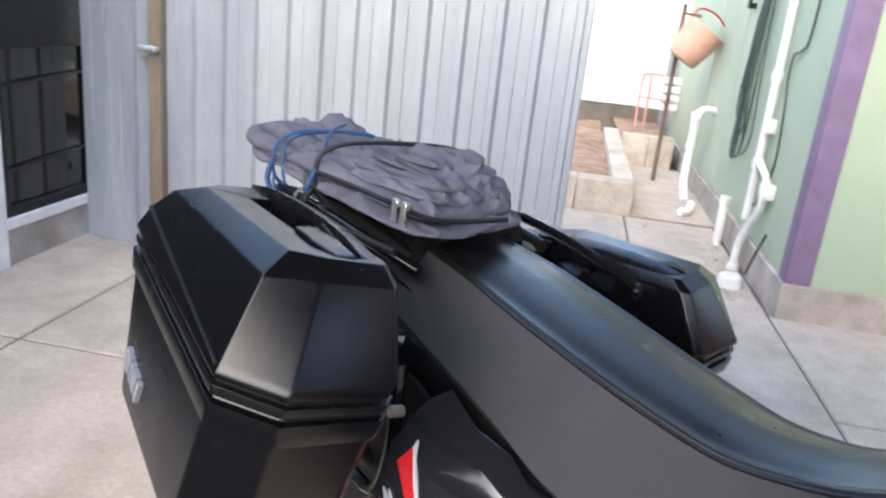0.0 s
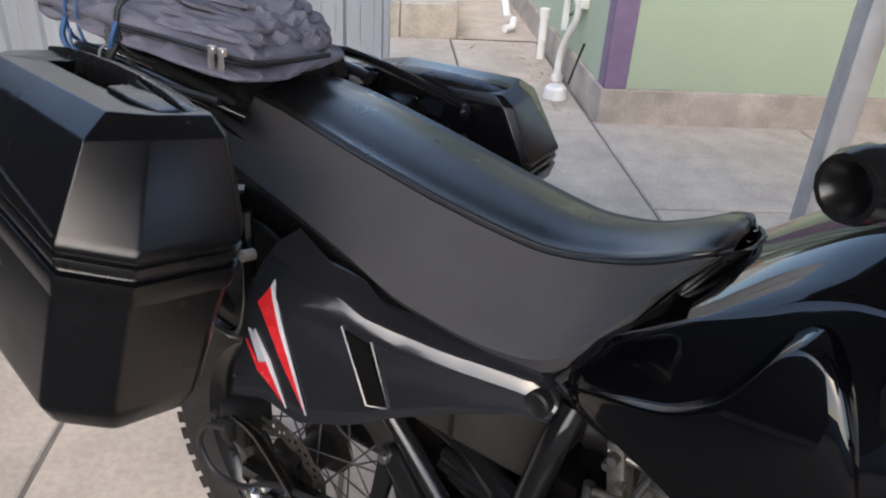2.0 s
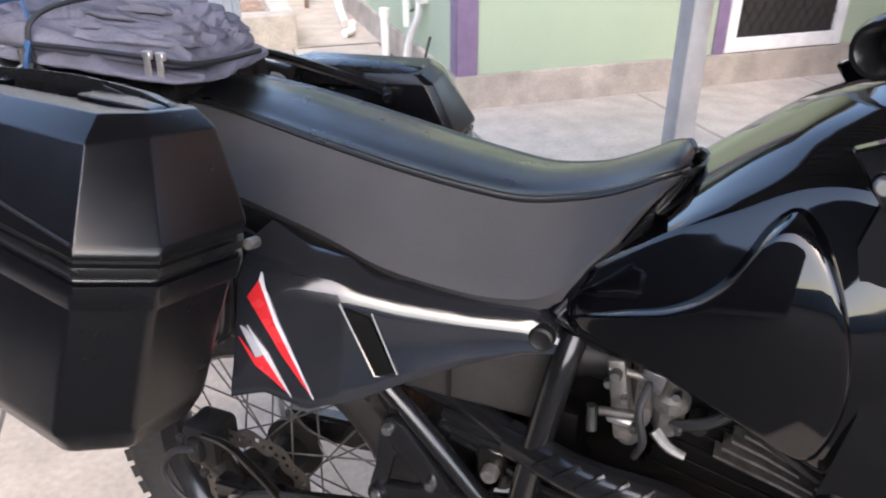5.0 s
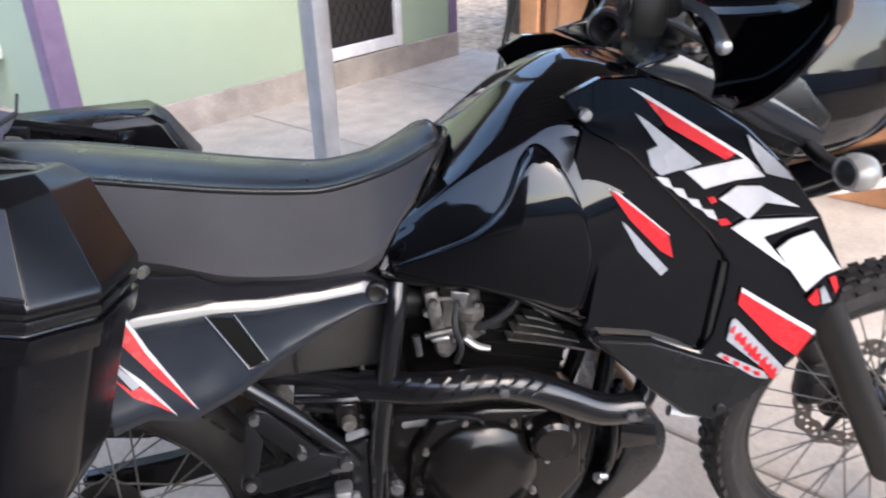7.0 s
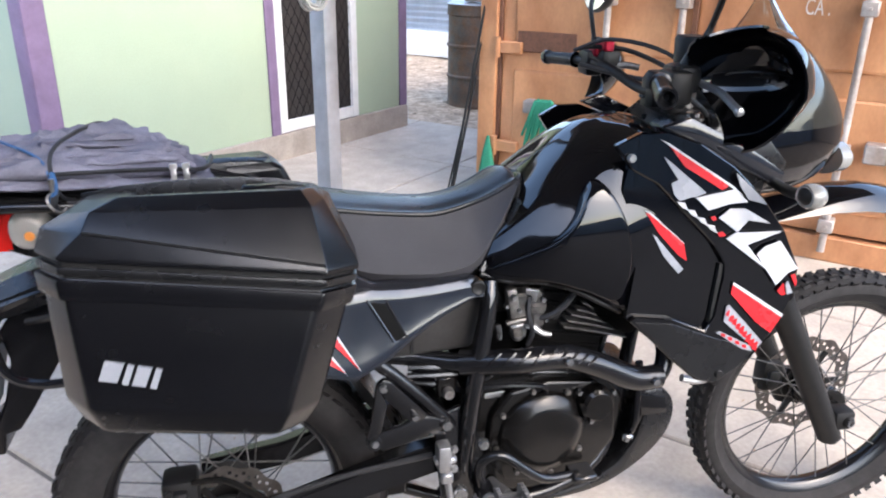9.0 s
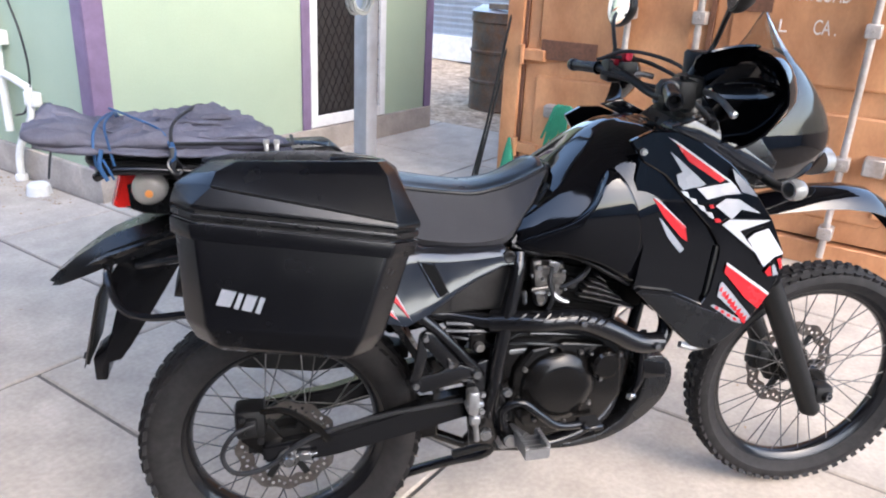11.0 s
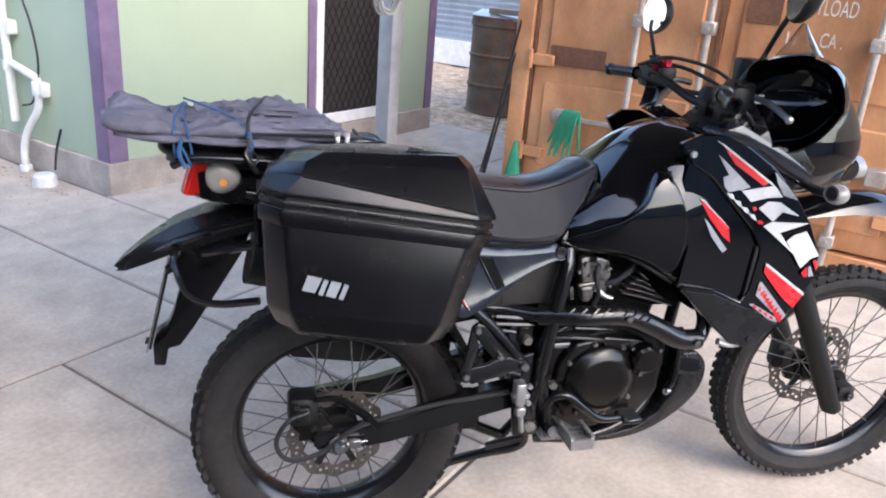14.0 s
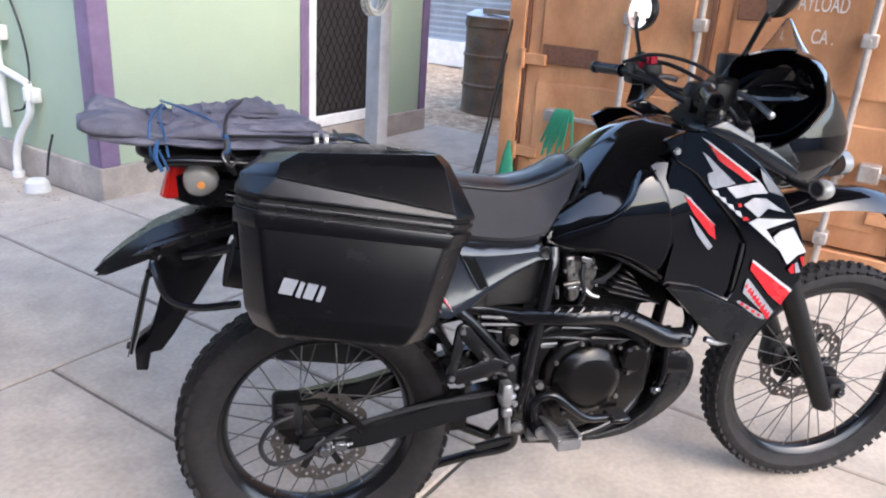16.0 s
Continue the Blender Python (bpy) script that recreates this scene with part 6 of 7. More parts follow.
mir = fork("mirror", moved(mirrored(mirror_part()), LEFT), MATT, None, "black round handlebar mirror")
part("mirror_head", moved(moved(mirrored(mirror_head()), LEFT), STEER), MATT, mir)
part("mirror_face", moved(moved(mirrored(mirror_face()), LEFT), STEER), MIRROR, mir, "mirror glass")
mir = on("mirror", joined(tube([(0.85, -0.22, 1.25), (0.882, -0.228, 1.30), (0.888, -0.24, 1.33), (0.862, -0.30, 1.375), (0.835, -0.36, 1.41)], 0.006, 8), tube([(0.848, -0.218, 1.24), (0.866, -0.224, 1.275)], 0.012, 10, smooth=False)), MATT, None, "black round handlebar mirror")
SHIFT = Matrix.Translation((0.820, -0.392, 1.432)) @ Matrix.Scale(0.85, 4) @ Matrix.Rotation(radians(-8), 4, "Z") @ Matrix.Rotation(radians(25), 4, "X") @ MIRROR_AT.to_3x3().to_4x4() @ MIRROR_AT.inverted()
part("mirror_head", moved(mirror_head(), SHIFT), MATT, mir)
part("mirror_face", moved(mirror_face(), SHIFT), MIRROR, mir, "mirror glass")

# ---- fairing and screen, fixed to the body
def cowl(rows, n=17, a_max=105):
    out = []
    for z, xf, xb, w in rows:
        ring = []
        for k in range(n):
            a = radians(-a_max + 2 * a_max * k / (n - 1))
            ring.append((xb + (xf - xb) * max(math.cos(a), -0.5) if abs(a) < math.pi / 2 else xb - (xf - xb) * 0.8 * (abs(a) - math.pi / 2), w * math.sin(a), z))
        out.append(ring)
    return shell(loft(out, False, False), 0.004)


NOSE = [(0.965, 1.29, 1.13, 0.11), (0.99, 1.345, 1.09, 0.145), (1.03, 1.385, 1.08, 0.16), (1.07, 1.395, 1.09, 0.165), (1.11, 1.39, 1.095, 0.163)]
PANE = [(1.107, 1.39, 1.10, 0.163), (1.15, 1.368, 1.12, 0.154), (1.20, 1.33, 1.14, 0.14), (1.245, 1.285, 1.15, 0.12), (1.275, 1.25, 1.155, 0.10), (1.297, 1.232, 1.16, 0.078)]
TIP = [(1.297, 1.232, 1.16, 0.078), (1.325, 1.21, 1.163, 0.052), (1.348, 1.195, 1.165, 0.034), (1.368, 1.183, 1.166, 0.020), (1.384, 1.175, 1.168, 0.008)]
on("front_cowl", cowl(smooth_rows(NOSE)), GLOSS, None, "gloss black front cowl", 60)
on("windscreen", cowl(smooth_rows(PANE), 17, 90), SCREEN, None, "smoked windscreen", 60)
on("screen_tip", cowl(smooth_rows(TIP), 17, 90), CLEAR, None, "clear tip of the windscreen", 60)
on("headlight", loft([[(1.36 + dx, 0.09 * k * math.cos(t), 1.02 + 0.045 * k * math.sin(t)) for t in (math.tau * j / 24 for j in range(24))] for dx, k in ((0, 1), (0.03, 0.96), (0.045, 0.7))]), LENS_CLEAR, None, "clear headlight lens")
on("instrument_panel", joined(box(1.06, 1.10, -0.11, 0.11, 1.12, 1.21, 0.02, 3), box(1.03, 1.07, -0.09, 0.09, 1.10, 1.15, 0.01, 2)), MATT, None, "black instrument panel")
on("dash_cover", prism([(0.93, 1.10), (0.99, 1.145), (1.10, 1.11), (1.16, 1.04), (1.10, 0.98), (1.0, 1.03)], -0.165, 0.165, 0.015, 3), PLASTIC_EDGE)
both(on, "screen_bracket", lambda: prism([(0.84, 1.135), (0.90, 1.15), (1.04, 1.085), (1.13, 1.03), (1.12, 1.0), (1.03, 1.04), (0.93, 1.095)], -0.188, -0.172, 0.005), SMOKE, None, "grey fairing side strip")


def indicator(at, sgn):
    """A stalk with a teardrop lens; sgn is the way it points along x."""
    x, y, z = at
    body = loft([[(x + 0.026 * sgn + 0.8 * dx * sgn, y + 0.027 * k * math.cos(t) * 1.05, z + 0.024 * k * math.sin(t)) for t in (math.tau * j / 20 for j in range(20))] for dx, k in ((-0.062, 0.25), (-0.056, 0.5), (-0.046, 0.8), (-0.042, 0.85))])
    lens = loft([[(x + 0.8 * dx * sgn, y + 0.027 * k * math.cos(t) * 1.05, z + 0.024 * k * math.sin(t)) for t in (math.tau * j / 20 for j in range(20))] for dx, k in ((-0.018, 0.85), (-0.006, 1.0), (0.012, 0.97), (0.022, 0.8), (0.027, 0.45))])
    return body, lens


for s in (-1, 1):
    g = (lambda b: b) if s < 0 else mirrored
    stalk = on("indicator", g(tube([(1.12, -0.15, 1.01), (1.09, -0.24, 1.01), (1.075, -0.30, 1.015)], 0.011, 10)), MATT, None, "front indicator with clear lens")
    b, l = indicator((1.075, -0.325, 1.02), 1)
    if s > 0:
        for piece in (b, l):
            moved(piece, Matrix.Translation((-0.01, 0.19, -0.02)))
    part("indicator_body", g(b), MATT, stalk)
    part("indicator_lens", g(l), LENS_CLEAR, stalk, "clear lens")
    stalk = on("indicator", g(tube([(-0.26, -0.05, 0.985), (-0.262, -0.10, 0.995), (-0.264, -0.125, 1.0)], 0.010, 10)), MATT, None, "rear indicator with clear lens and amber bulb")
    lens = loft([[(-0.270 + 0.035 * k * math.cos(t) * (1 + 0.12 * math.cos(t)), -0.105 - q, 1.012 + 0.034 * k * math.sin(t)) for t in (math.tau * j / 24 for j in range(24))] for q, k in ((0.0, 0.85), (0.012, 1.0), (0.03, 1.0), (0.044, 0.86), (0.05, 0.6))])
    part("indicator_lens", g(lens), LENS_CLEAR, stalk, "clear lens")
    part("bulb", g(lathe([(0, -0.158), (0.007, -0.157), (0.010, -0.151), (0, -0.149)], 12, "Y", (-0.266, 0, 1.006))), LENS_AMBER, stalk, "amber bulb")

# ---- tail
tailr = []
for x, zt, zb, w in ((0.05, 0.985, 0.93, 0.12), (-0.08, 1.0, 0.925, 0.115), (-0.2, 1.015, 0.935, 0.10), (-0.29, 1.02, 0.94, 0.085), (-0.325, 1.018, 0.95, 0.07)):
    tailr.append([(x, -w, zb + 0.01), (x, -w, zt - 0.012), (x, -w * 0.8, zt), (x, w * 0.8, zt), (x, w, zt - 0.012), (x, w, zb + 0.01), (x, w * 0.7, zb), (x, -w * 0.7, zb)])
on("tail_cover", loft(tailr), PLASTIC_EDGE, None, "black tail cover")
tl = loft([[(-0.296 + xs, y, z) for xs, y, z in ((-0.004 - d, -w, 1.036), (-0.004 - d, w, 1.036), (-0.030 - d, w, 0.945), (-0.030 - d, -w, 0.945))] for d, w in ((-0.02, 0.075), (0.02, 0.072), (0.030, 0.055))])
tl = moved(tl, Matrix.Translation((0, 0, 0.012)))
bmesh.ops.bevel(tl, geom=list(tl.edges), offset=0.005, segments=2, affect="EDGES")
on("tail_light", tl, LENS_RED, None, "bright red tail light")
mg = []
for x, z, w, d in ((-0.18, 0.935, 0.085, 0.05), (-0.25, 0.925, 0.085, 0.055), (-0.31, 0.91, 0.08, 0.06), (-0.37, 0.885, 0.07, 0.055), (-0.43, 0.845, 0.055, 0.042), (-0.475, 0.808, 0.038, 0.026), (-0.50, 0.783, 0.014, 0.01)):
    mg.append([(x, -w, z - d), (x + 0.006, -w * 0.96, z - d * 0.35), (x - 0.004, -w * 0.55, z), (x - 0.004, w * 0.55, z), (x + 0.006, w * 0.96, z - d * 0.35), (x, w, z - d), (x + 0.01, w * 0.85, z - d + 0.004), (x + 0.01, 0, z - 0.015), (x + 0.01, -w * 0.85, z - d + 0.004)])
on("rear_mudguard", loft(mg), PLASTIC_EDGE, None, "black pointed rear mudguard", 30)
on("mudguard_rib", loft([[(x, -0.078 * k, z), (x, -0.084 * k, z + 0.012), (x, -0.07 * k, z + 0.02), (x, -0.06 * k, z)] for x, z, k in ((-0.20, 0.895, 1.05), (-0.30, 0.868, 1.0), (-0.37, 0.842, 0.9), (-0.45, 0.80, 0.5))]), PLASTIC_EDGE)
on("mud_flap", prism([(-0.20, 0.90), (-0.23, 0.82), (-0.285, 0.73), (-0.345, 0.635), (-0.372, 0.598), (-0.398, 0.592), (-0.405, 0.55), (-0.43, 0.552), (-0.43, 0.607), (-0.402, 0.628), (-0.388, 0.66), (-0.365, 0.74), (-0.375, 0.80), (-0.33, 0.86)], -0.045, 0.045, 0.004), PLASTIC, None, "black hanging mud flap")
on("number_plate", moved(box(-0.0015, 0.0015, -0.09, 0.09, -0.085, 0.085, 0.001), pose(-0.418, 0, 0.69, 0, 14, 0)), GRIMY, None, "blank backed number plate on a bracket")
on("plate_holder", moved(joined(box(0.0022, 0.008, -0.085, 0.085, -0.08, 0.09, 0.002), bar((0.0, -0.06, -0.07), (-0.008, -0.06, -0.07), 0.008), bar((0.004, 0, 0.08), (0.05, 0, 0.12), 0.01)), pose(-0.418, 0, 0.69, 0, 14, 0)), MATT)
on("luggage_rack", joined(tube([(-0.02, -0.125, 1.03), (-0.2, -0.12, 1.05), (-0.36, -0.10, 1.058), (-0.385, 0, 1.06), (-0.36, 0.10, 1.058), (-0.2, 0.12, 1.05), (-0.02, 0.125, 1.03)], 0.011, 10), *[bar((x, -0.115, 1.048), (x, 0.115, 1.048), 0.008) for x in (-0.08, -0.16, -0.24, -0.31)],
                         loft([[(x, -w, 1.03), (x, w, 1.03), (x, w * 0.9, 1.06), (x, -w * 0.9, 1.06)] for x, w in ((-0.38, 0.05), (-0.36, 0.09), (-0.05, 0.11))])), MATT, None, "black steel luggage rack")


on("rack_plate", prism([(-0.372, 1.080), (-0.362, 1.055), (-0.338, 1.038), (-0.05, 0.99), (-0.05, 1.070)], -0.098, 0.086, 0.006), MATT, None, "black plate under the tied bag")


def side_rack():
    return joined(tube([(0.10, -0.22, 0.98), (0.06, -0.25, 0.99), (-0.14, -0.20, 1.04), (-0.19, -0.20, 1.0), (-0.20, -0.20, 0.92), (-0.18, -0.20, 0.80), (-0.12, -0.20, 0.78), (0.06, -0.22, 0.76), (0.10, -0.22, 0.82), (0.10, -0.22, 0.95)], 0.0085, 8),
                  tube([(-0.375, -0.02, 0.825), (-0.37, -0.10, 0.818), (-0.345, -0.14, 0.765), (-0.29, -0.165, 0.748), (-0.20, -0.20, 0.765)], 0.0085, 8), tube([(-0.31, -0.09, 0.835), (-0.25, -0.14, 0.86), (-0.19, -0.19, 0.885)], 0.0085, 8))


both(on, "pannier_rack", side_rack, FRAME, None, "black tubular side rack")


# ---------------------------------------------------------------- side cases
def ring8(x0, x1, yo, yi, z, cf, cb, ci=0.015, rf=0.0):
    """Outline of the case at height z: cut corners, cf at the front, cb at the back."""
    return [(x0, yi - ci, z), (x0 + ci, yi, z), (x1 - ci, yi, z), (x1 + 0.0, yi - ci, z), (x1, yo + cf * 1.15, z), (x1 - cf, yo, z), (x0 + cb, yo, z), (x0, yo + cb * 1.1, z)]


def soft(bm, off=0.006, seg=2):
    bmesh.ops.bevel(bm, geom=list(bm.edges), offset=off, segments=seg, profile=0.6, affect="EDGES", clamp_overlap=True)
    return bm


def carved(bm, cutters):
    """Takes the cutters out of a closed mesh."""
    me = bpy.data.meshes.new("tmp")
    bm.to_mesh(me)
    bm.free()
    body = new("tmp", me)
    tools = []
    for c in cutters:
        cm = bpy.data.meshes.new("tmp")
        bmesh.ops.recalc_face_normals(c, faces=c.faces)
        c.to_mesh(cm)
        c.free()
        tools.append(new("tmp", cm))
        mod = body.modifiers.new("cut", "BOOLEAN")
        mod.operation, mod.object, mod.solver = "DIFFERENCE", tools[-1], "EXACT"
    bpy.context.view_layer.update()
    res = bpy.data.meshes.new_from_object(body.evaluated_get(bpy.context.evaluated_depsgraph_get()))
    out = bmesh.new()
    out.from_mesh(res)
    for ob in [body] + tools:
        bpy.data.objects.remove(ob)
    return out


def case(label, side, at, turn):
    """A hard case: seam at z = 0, outer side towards -y on the right and +y on the left; turn is yaw, roll and pitch of the right one."""
    flip = Matrix.Identity(4) if side < 0 else Matrix.Diagonal((1, -1, 1, 1))
    yaw, roll, pitch = [radians(v) for v in turn]
    tilt = Matrix.Translation(at) @ Matrix.Rotation(yaw, 4, "Z") @ Matrix.Rotation(roll, 4, "X") @ Matrix.Rotation(pitch, 4, "Y")
    empty = thing("side_case", label, "pannier", BIKE @ (flip @ tilt @ flip), "side cases of the motorcycle")
    g = (lambda b: b) if side < 0 else mirrored
    YI = 0.055

    part("case_body", g(soft(loft([ring8(-0.130, 0.146, -0.060, YI - 0.01, -0.257, 0.03, 0.03), ring8(-0.150, 0.164, -0.086, YI - 0.004, -0.243, 0.04, 0.04), ring8(-0.170, 0.182, -0.106, YI, -0.205, 0.045, 0.045), ring8(-0.200, 0.216, -0.109, YI, -0.02, 0.045, 0.042)]), 0.007, 3)), PLASTIC, empty, "textured black lower shell", 50)
    part("body_rim", g(soft(loft([ring8(-0.201, 0.2165, -0.1115, YI + 0.001, -0.052, 0.045, 0.042), ring8(-0.205, 0.2225, -0.1135, YI + 0.002, -0.024, 0.045, 0.042)]), 0.004, 2)), PLASTIC, empty, "raised rim of the lower shell")
    part("seal_groove", g(loft([ring8(-0.199, 0.214, -0.107, YI - 0.002, -0.026, 0.045, 0.042), ring8(-0.199, 0.216, -0.107, YI - 0.002, 0.0, 0.045, 0.042)])), MATT, empty, "dark seam between lid and body")
    part("seam_rail", g(soft(loft([ring8(-0.2035, 0.2205, -0.1125, YI + 0.002, -0.017, 0.045, 0.042), ring8(-0.2035, 0.2215, -0.1125, YI + 0.002, -0.007, 0.045, 0.042)]), 0.0025, 2)), PLASTIC_EDGE, empty)
    # lid: a fold falling from the back to the front, sloped facets above it, a hand hole cut through the inner edge
    lid_bm = loft([ring8(-0.2045, 0.2225, -0.1135, YI, 0.0, 0.045, 0.042), ring8(-0.2045, 0.2225, -0.1135, YI, 0.006, 0.045, 0.042),
                   [(-0.199, 0.043, 0.036), (-0.187, YI, 0.036), (0.210, YI, 0.011), (0.222, 0.043, 0.011), (0.221, -0.059, 0.011), (0.176, -0.1105, 0.012), (-0.135, -0.1085, 0.038), (-0.198, -0.066, 0.034)],
                   [(-0.180, 0.043, 0.052), (-0.168, YI - 0.002, 0.053), (0.164, YI - 0.002, 0.092), (0.176, 0.043, 0.093), (0.168, -0.030, 0.093), (0.151, -0.079, 0.088), (-0.130, -0.088, 0.063), (-0.177, -0.046, 0.050)],
                   [(-0.165, 0.041, 0.068), (-0.155, 0.045, 0.069), (0.142, 0.045, 0.106), (0.152, 0.041, 0.106), (0.149, -0.020, 0.1075), (0.134, -0.052, 0.1065), (-0.102, -0.060, 0.081), (-0.152, -0.032, 0.069)]])
    lid = part("lid", g(carved(soft(lid_bm, 0.004, 3), [box(-0.092, 0.052, -0.014, 0.12, 0.040, 0.2, 0.006, 2)])), PLASTIC, empty, "faceted black lid", 25)
    part("fold_line", g(tube([(-0.134, -0.1095, 0.0385), (0.02, -0.1105, 0.0255), (0.175, -0.1115, 0.0125)], 0.0022, 6, 2)), MATT, lid, "dark line along the lid's fold")

    def block(x0, x1, y0, y1, z0, z1, dx=0.0, off=0.004):
        return soft(loft([[(x0, y0, z0), (x1, y0, z0), (x1, y1, z0), (x0, y1, z0)], [(x0 + dx, y0, z1), (x1 - dx, y0, z1 - 0.006), (x1 - dx, y1, z1 - 0.010), (x0 + dx, y1, z1 - 0.004)]]), off, 2)

    part("top_plate", g(soft(loft([[(x, -0.014 - w, z - 0.02), (x, 0.014, z - 0.02), (x, 0.013, z + 0.001), (x, -0.014 - w, z)] for x, z, w in ((0.052, 0.1005, 0.0), (0.10, 0.1065, 0.004), (0.140, 0.1075, -0.006), (0.160, 0.101, -0.014))]), 0.0015, 1)), PLASTIC, lid)
    # Solid dark strip in place of a cut line and the shade in it.
    part("groove", g(loft([[(0.055, 0.0125, z), (0.160, 0.0125, z - 0.004), (0.158, 0.0155, z - 0.004), (0.055, 0.0155, z)] for z in (0.09, 0.1065)])), MATT, lid)
    part("handle", g(soft(loft([[(x, 0.016, z - 0.034), (x, 0.048, z - 0.040), (x, 0.042, z - 0.006), (x, 0.019, z)] for x, z in ((-0.172, 0.070), (-0.12, 0.085), (-0.06, 0.096), (0.0, 0.105), (0.05, 0.110), (0.10, 0.112), (0.135, 0.109), (0.165, 0.098))]), 0.003, 2)), PLASTIC_EDGE, lid, "black carrying handle")
    part("latch", g(joined(block(-0.02, 0.02, YI - 0.010, YI + 0.004, 0.02, 0.052, 0.003, 0.002), box(-0.012, 0.0, YI - 0.02, YI, 0.05, 0.062, 0.002))), ENGINE, lid, "black latch")
    part("hinge_pin", g(bar((0.222, 0.046, -0.014), (0.222, 0.060, -0.014), 0.006, 10)), GRIMY, lid, "small metal pin at the seam")
    # maker's badge as plain shapes
    for k, w in enumerate((0.026, 0.009, 0.019, 0.009)):
        x = -0.112 + (0.0, 0.029, 0.042, 0.065)[k]
        z = -0.146 - 0.12 * (x + 0.112)
        part("badge", g(prism([(x, z - 0.013), (x + w * 0.9, z - 0.015), (x + w + 0.006, z + 0.012), (x + 0.007, z + 0.014)], -0.1125, -0.100, 0.0)), DECAL_GREY, empty, "plain silver badge block")
    return empty


case("hard black side case with faceted lid on the motorcycle", -1, (0.005, -0.345, 1.020), (-6, -7, 6.5))
case("matching hard black side case hung lower on its rack", 1, (-0.022, -0.300, 0.924), (-4, -4, 4))

# ---------------------------------------------------------------- bag tied on the rack
bag = thing("backpack", "faded blue grey fabric backpack tied flat on the rack", "backpack", BIKE)


def rise(x):
    """How far the bag stands up from the rack at x."""
    return 0.008 + 0.034 * max(0.0, -x)


def cloth_roll(rows, seed, amp=0.007, n=96, m=14):
    """A soft flattened roll along x with folds running along and across it."""
    out = []
    for x, y0, z0, w, h in smooth_rows(rows, m):
        ring = []
        for j in range(n):
            t = math.tau * j / n
            c, s = math.cos(t), math.sin(t)
            px, py = w * math.copysign(abs(c) ** 0.7, c), h * math.copysign(abs(s) ** 0.75, s)
            wx, wy = x + 0.05 * noise.noise((x * 6, px * 9, seed)), px + 0.035 * noise.noise((x * 8 + 3, px * 7, seed + 5))
            f = noise.noise((x * 5.5 + seed, px * 12, py * 9 + seed))
            ridge = (1 - 1.6 * abs(noise.noise((wx * 6 + wy * 7 + seed * 2, wy * 24 - wx * 6 + seed, 0.5 + py * 6)))) ** 3
            fold = (1 - 1.6 * abs(noise.noise((wx * 9 - wy * 5 + seed, wy * 38 + wx * 9, 3.1 + py * 8)))) ** 3
            fine = noise.noise((wx * 40 + seed, wy * 70, py * 30))
            d = amp * (1.5 * f + 2.1 * (ridge - 0.45) + 1.2 * (fold - 0.45) + 0.28 * fine) * (1 - 0.65 * abs(c) ** 5)
            ring.append((x - 0.15 * (y0 + px + 0.1) + 0.9 * amp * noise.noise((px * 16, x * 5, seed)), y0 + px + d * c * 0.9, 1.072 + rise(x) + (z0 - 1.072 + py + d * (1.0 if s > -0.3 else 0.3)) * 0.84))
        out.append(ring)
    return loft(out)


part("main_pocket", cloth_roll([(-0.490, -0.10, 1.100, 0.04, 0.012), (-0.470, -0.095, 1.101, 0.075, 0.020), (-0.43, -0.085, 1.103, 0.098, 0.030), (-0.385, -0.078, 1.100, 0.098, 0.025), (-0.342, -0.072, 1.092, 0.092, 0.014), (-0.30, -0.065, 1.097, 0.104, 0.024), (-0.24, -0.050, 1.098, 0.118, 0.027), (-0.15, -0.03, 1.092, 0.120, 0.024), (-0.08, -0.025, 1.089, 0.118, 0.020), (-0.03, -0.03, 1.086, 0.105, 0.015), (-0.005, -0.035, 1.084, 0.085, 0.008)], 1.3, 0.0068), FABRIC, bag, "crumpled main compartment", 80)
part("lower_pocket", cloth_roll([(-0.47, -0.09, 1.078, 0.06, 0.008), (-0.43, -0.085, 1.076, 0.092, 0.011), (-0.38, -0.078, 1.074, 0.108, 0.013), (-0.342, -0.072, 1.073, 0.100, 0.007), (-0.30, -0.066, 1.072, 0.114, 0.012), (-0.18, -0.04, 1.070, 0.130, 0.012), (-0.06, -0.035, 1.068, 0.130, 0.011), (0.0, -0.04, 1.067, 0.112, 0.009), (0.022, -0.045, 1.066, 0.085, 0.005)], 5.1, 0.005), FABRIC, bag, "folded lower pocket", 80)
for k, (x0, x1, y0, w, z) in enumerate(((-0.36, -0.018, -0.020, 0.112, 1.108), (-0.31, -0.040, -0.006, 0.100, 1.119), (-0.25, -0.066, 0.008, 0.082, 1.129), (-0.20, -0.095, 0.016, 0.062, 1.138))):
    m = x1 - x0
    part("fabric_fold", cloth_roll([(x0, y0 - 0.03, z, w * 0.4, 0.004), (x0 + 0.15 * m, y0 - 0.024, z + 0.001, w * 0.8, 0.007), (x0 + 0.45 * m, y0 - 0.012, z, w, 0.009), (x0 + 0.75 * m, y0, z - 0.002, w * 1.0, 0.0085), (x0 + 0.93 * m, y0 + 0.004, z - 0.004, w * 0.9, 0.007), (x1, y0 + 0.004, z - 0.006, w * 0.72, 0.004)], 8.3 + 3.7 * k, 0.008, 96, 14), FABRIC, bag, "", 80)
part("shoulder_strap", cloth_roll([(-0.475, 0.005, 1.112, 0.022, 0.009), (-0.43, 0.008, 1.122, 0.036, 0.015), (-0.345, 0.012, 1.102, 0.034, 0.012), (-0.27, 0.015, 1.120, 0.034, 0.012), (-0.22, 0.02, 1.126, 0.024, 0.008)], 3.9, 0.007, 40), FABRIC, bag, "padded shoulder strap", 80)
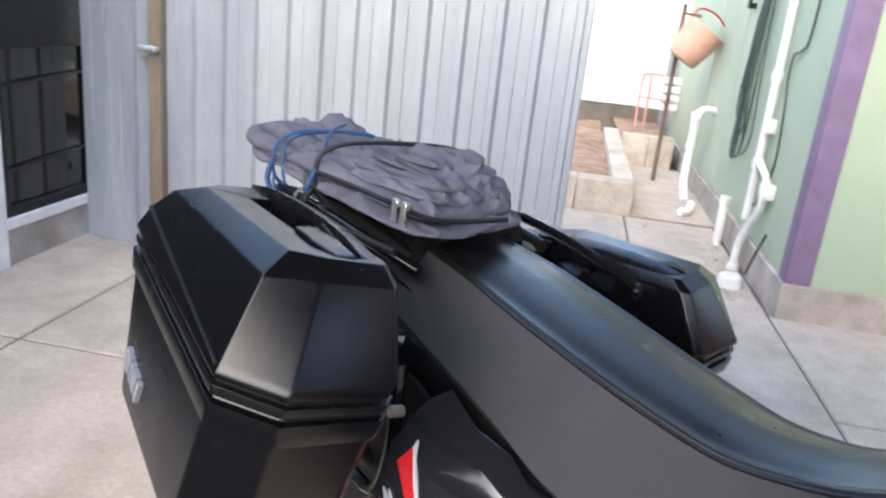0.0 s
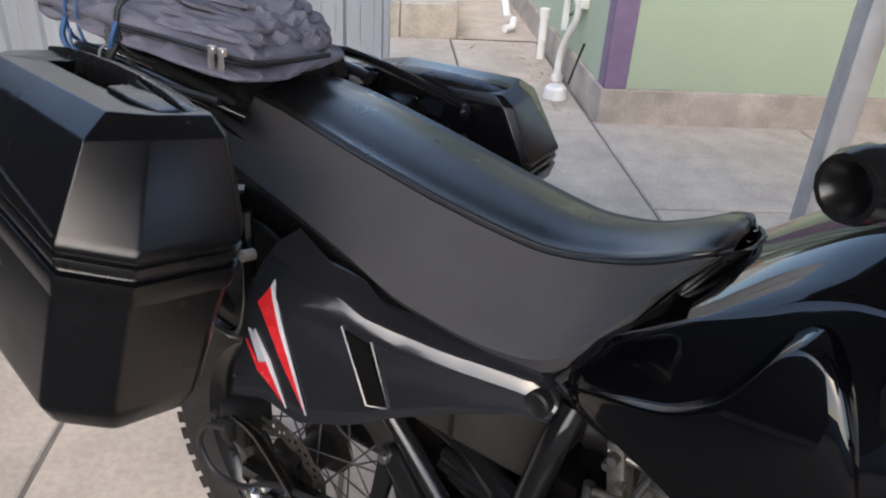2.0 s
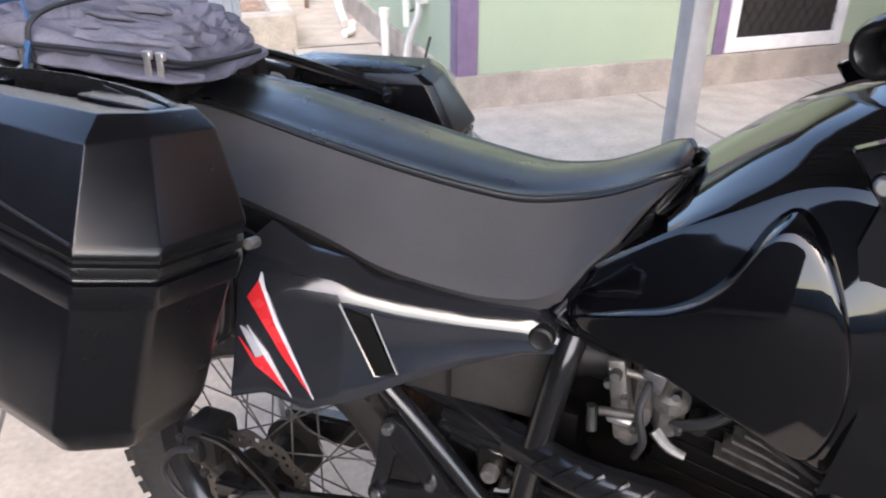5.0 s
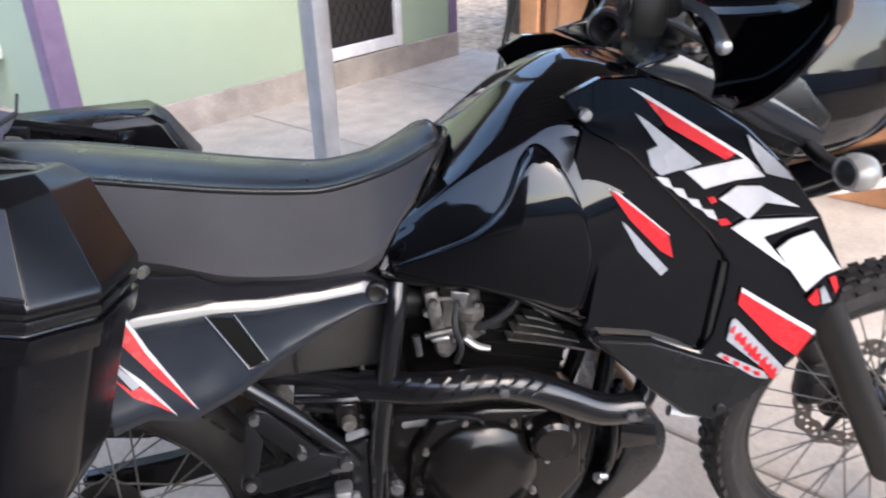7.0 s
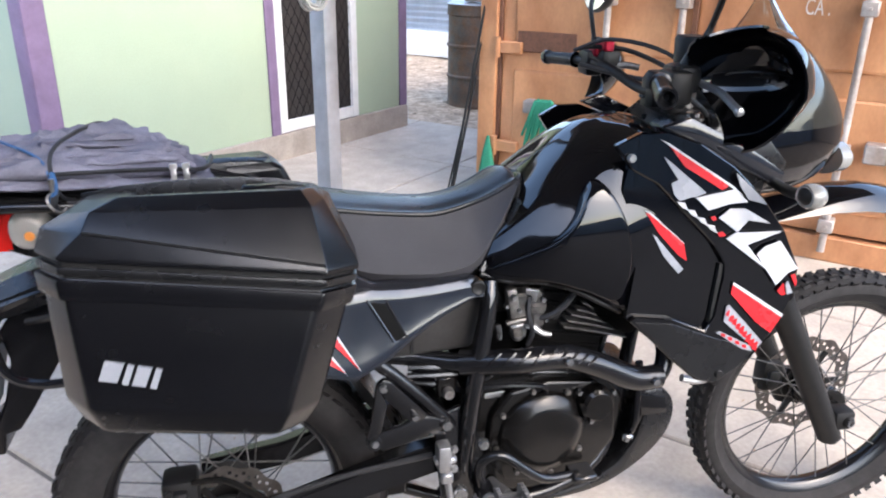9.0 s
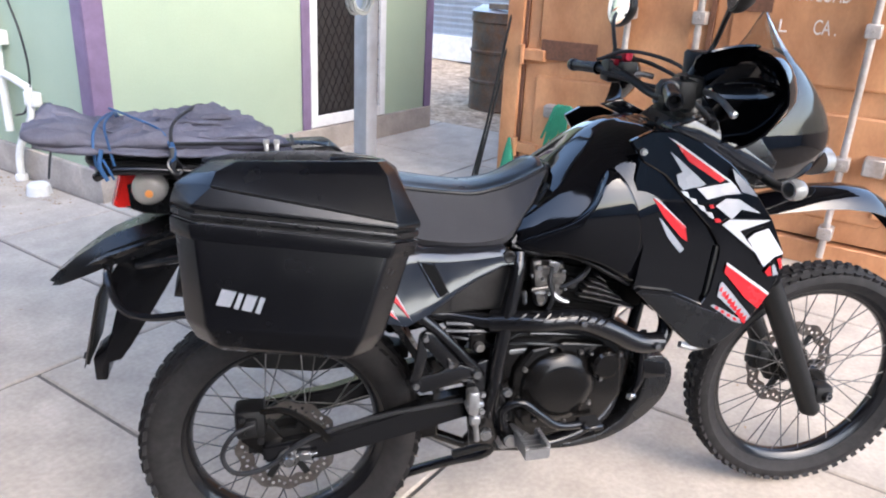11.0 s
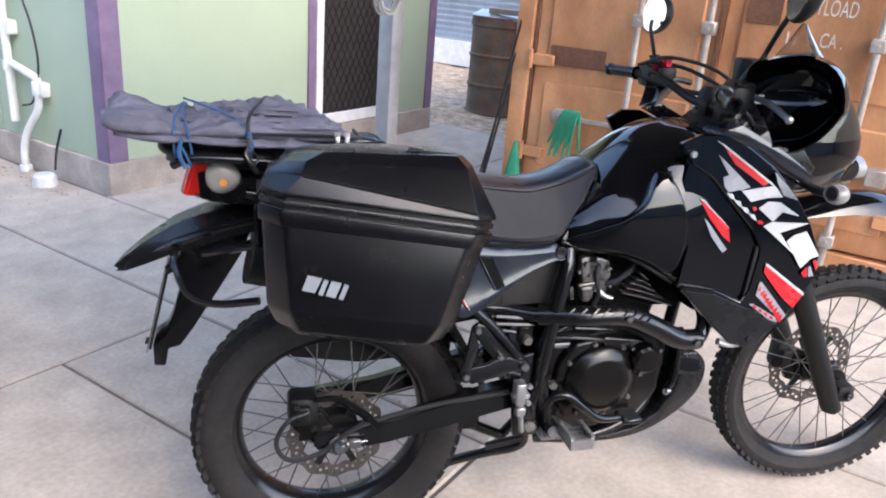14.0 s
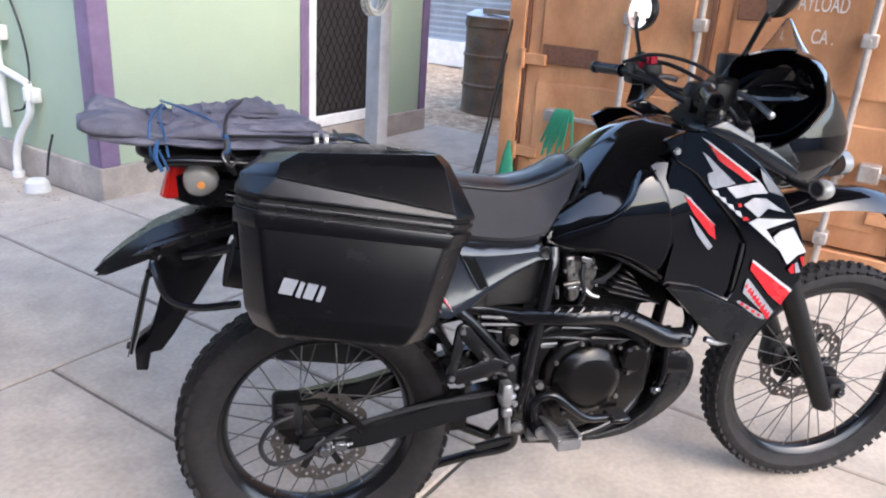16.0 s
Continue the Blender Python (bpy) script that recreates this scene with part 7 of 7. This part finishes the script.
part("shoulder_strap", cloth_roll([(-0.49, -0.07, 1.104, 0.02, 0.008), (-0.44, -0.055, 1.124, 0.034, 0.014), (-0.345, -0.05, 1.104, 0.030, 0.010), (-0.29, -0.055, 1.116, 0.030, 0.010), (-0.25, -0.06, 1.122, 0.02, 0.006)], 7.7, 0.007, 40), FABRIC, bag, "padded shoulder strap", 80)
part("zip_track", tube([(x, y, z + rise(x)) for x, y, z in ((-0.22, -0.172, 1.092), (-0.12, -0.156, 1.092), (-0.05, -0.147, 1.091), (0.0, -0.125, 1.085), (0.016, -0.08, 1.083), (0.018, 0.0, 1.082))], 0.004, 6), CORD, bag, "dark zip")
for x in (-0.038, -0.018):
    part("zip_pull", joined(box(x - 0.006, x + 0.006, -0.154, -0.147, 1.100, 1.110, 0.001), moved(prism([(x - 0.006, 1.073), (x + 0.006, 1.073), (x + 0.0042, 1.101), (x - 0.0042, 1.101)], -0.0015, 0.0015, 0.0006), Matrix.Translation((0, -0.153, 0)))), ZIP_METAL, bag, "silver zip pull")


def hoop(x, tilt, w, zt, zb, r, wob=0.0, y0=-0.01):
    """A cord round the bag and the rack."""
    pts = []
    for j in range(20):
        t = math.tau * j / 20
        c, s = math.cos(t), math.sin(t)
        pts.append((x + tilt * c + wob * math.sin(2 * t), y0 + w * math.copysign(abs(c) ** 0.6, c), (zt + zb) / 2 + (zt - zb) / 2 * math.copysign(abs(s) ** 0.7, s)))
    return tube(pts, r, 6, 2, closed=True)


tagged(part("blue_cord", joined(hoop(-0.345, 0.01, 0.104, 1.146, 1.045, 0.0028, 0, -0.065), hoop(-0.338, -0.012, 0.102, 1.145, 1.04, 0.0025, 0.006, -0.065), tube([(-0.34, -0.176, 1.10), (-0.345, -0.182, 1.07), (-0.335, -0.175, 1.04)], 0.0045, 6), tube([(-0.34, -0.172, 1.08), (-0.33, -0.178, 1.06), (-0.325, -0.165, 1.04)], 0.0025, 6),
                                tube([(-0.34, -0.05, 1.158), (-0.30, -0.10, 1.152), (-0.235, -0.15, 1.130), (-0.215, -0.178, 1.095)], 0.0024, 6), tube([(-0.215, -0.172, 1.11), (-0.21, -0.185, 1.09), (-0.22, -0.182, 1.065)], 0.0045, 6)), BLUE), "blue cord tied round the backpack and rack", "cord")
bpy.data.objects["blue_cord"].matrix_world = BIKE
tagged(part("elastic_strap", joined(hoop(-0.185, 0.03, 0.132, 1.156, 1.05, 0.0036, 0.004, -0.04), tube([(-0.21, -0.178, 1.085), (-0.215, -0.186, 1.06), (-0.2, -0.16, 1.03)], 0.006, 6), tube([(-0.20, -0.17, 1.06), (-0.12, -0.165, 1.045), (-0.03, -0.15, 1.04)], 0.005, 6)), CORD), "black elastic strap hooked over the backpack", "strap")
bpy.data.objects["elastic_strap"].matrix_world = BIKE

hook = tagged(part("strap_hook", joined(tube([(-0.215, -0.185, 1.085), (-0.222, -0.196, 1.075), (-0.215, -0.200, 1.060), (-0.205, -0.192, 1.052), (-0.198, -0.182, 1.058)], 0.0022, 8), lathe([(0, -0.010), (0.0045, -0.010), (0.005, 0.010), (0, 0.010)], 12, "Z", (-0.214, -0.186, 1.094))), GRIMY), "small bright metal hook on the elastic strap", "hook")
hook.matrix_world = BIKE
on("rack_loop", joined(tube([(-0.10, 0.128, 1.04), (-0.06, 0.138, 1.036), (-0.035, 0.135, 1.03), (-0.03, 0.12, 1.026), (-0.05, 0.115, 1.026)], 0.006, 8)), ZIP_METAL, None, "bright bent end of the rack")
on("rack_side_tube", tube([(-0.36, -0.15, 1.04), (-0.33, -0.165, 1.055), (-0.26, -0.172, 1.058), (-0.16, -0.165, 1.05), (-0.06, -0.15, 1.035), (0.0, -0.13, 1.02)], 0.009, 10), FRAME, None, "black bent tube along the rack")
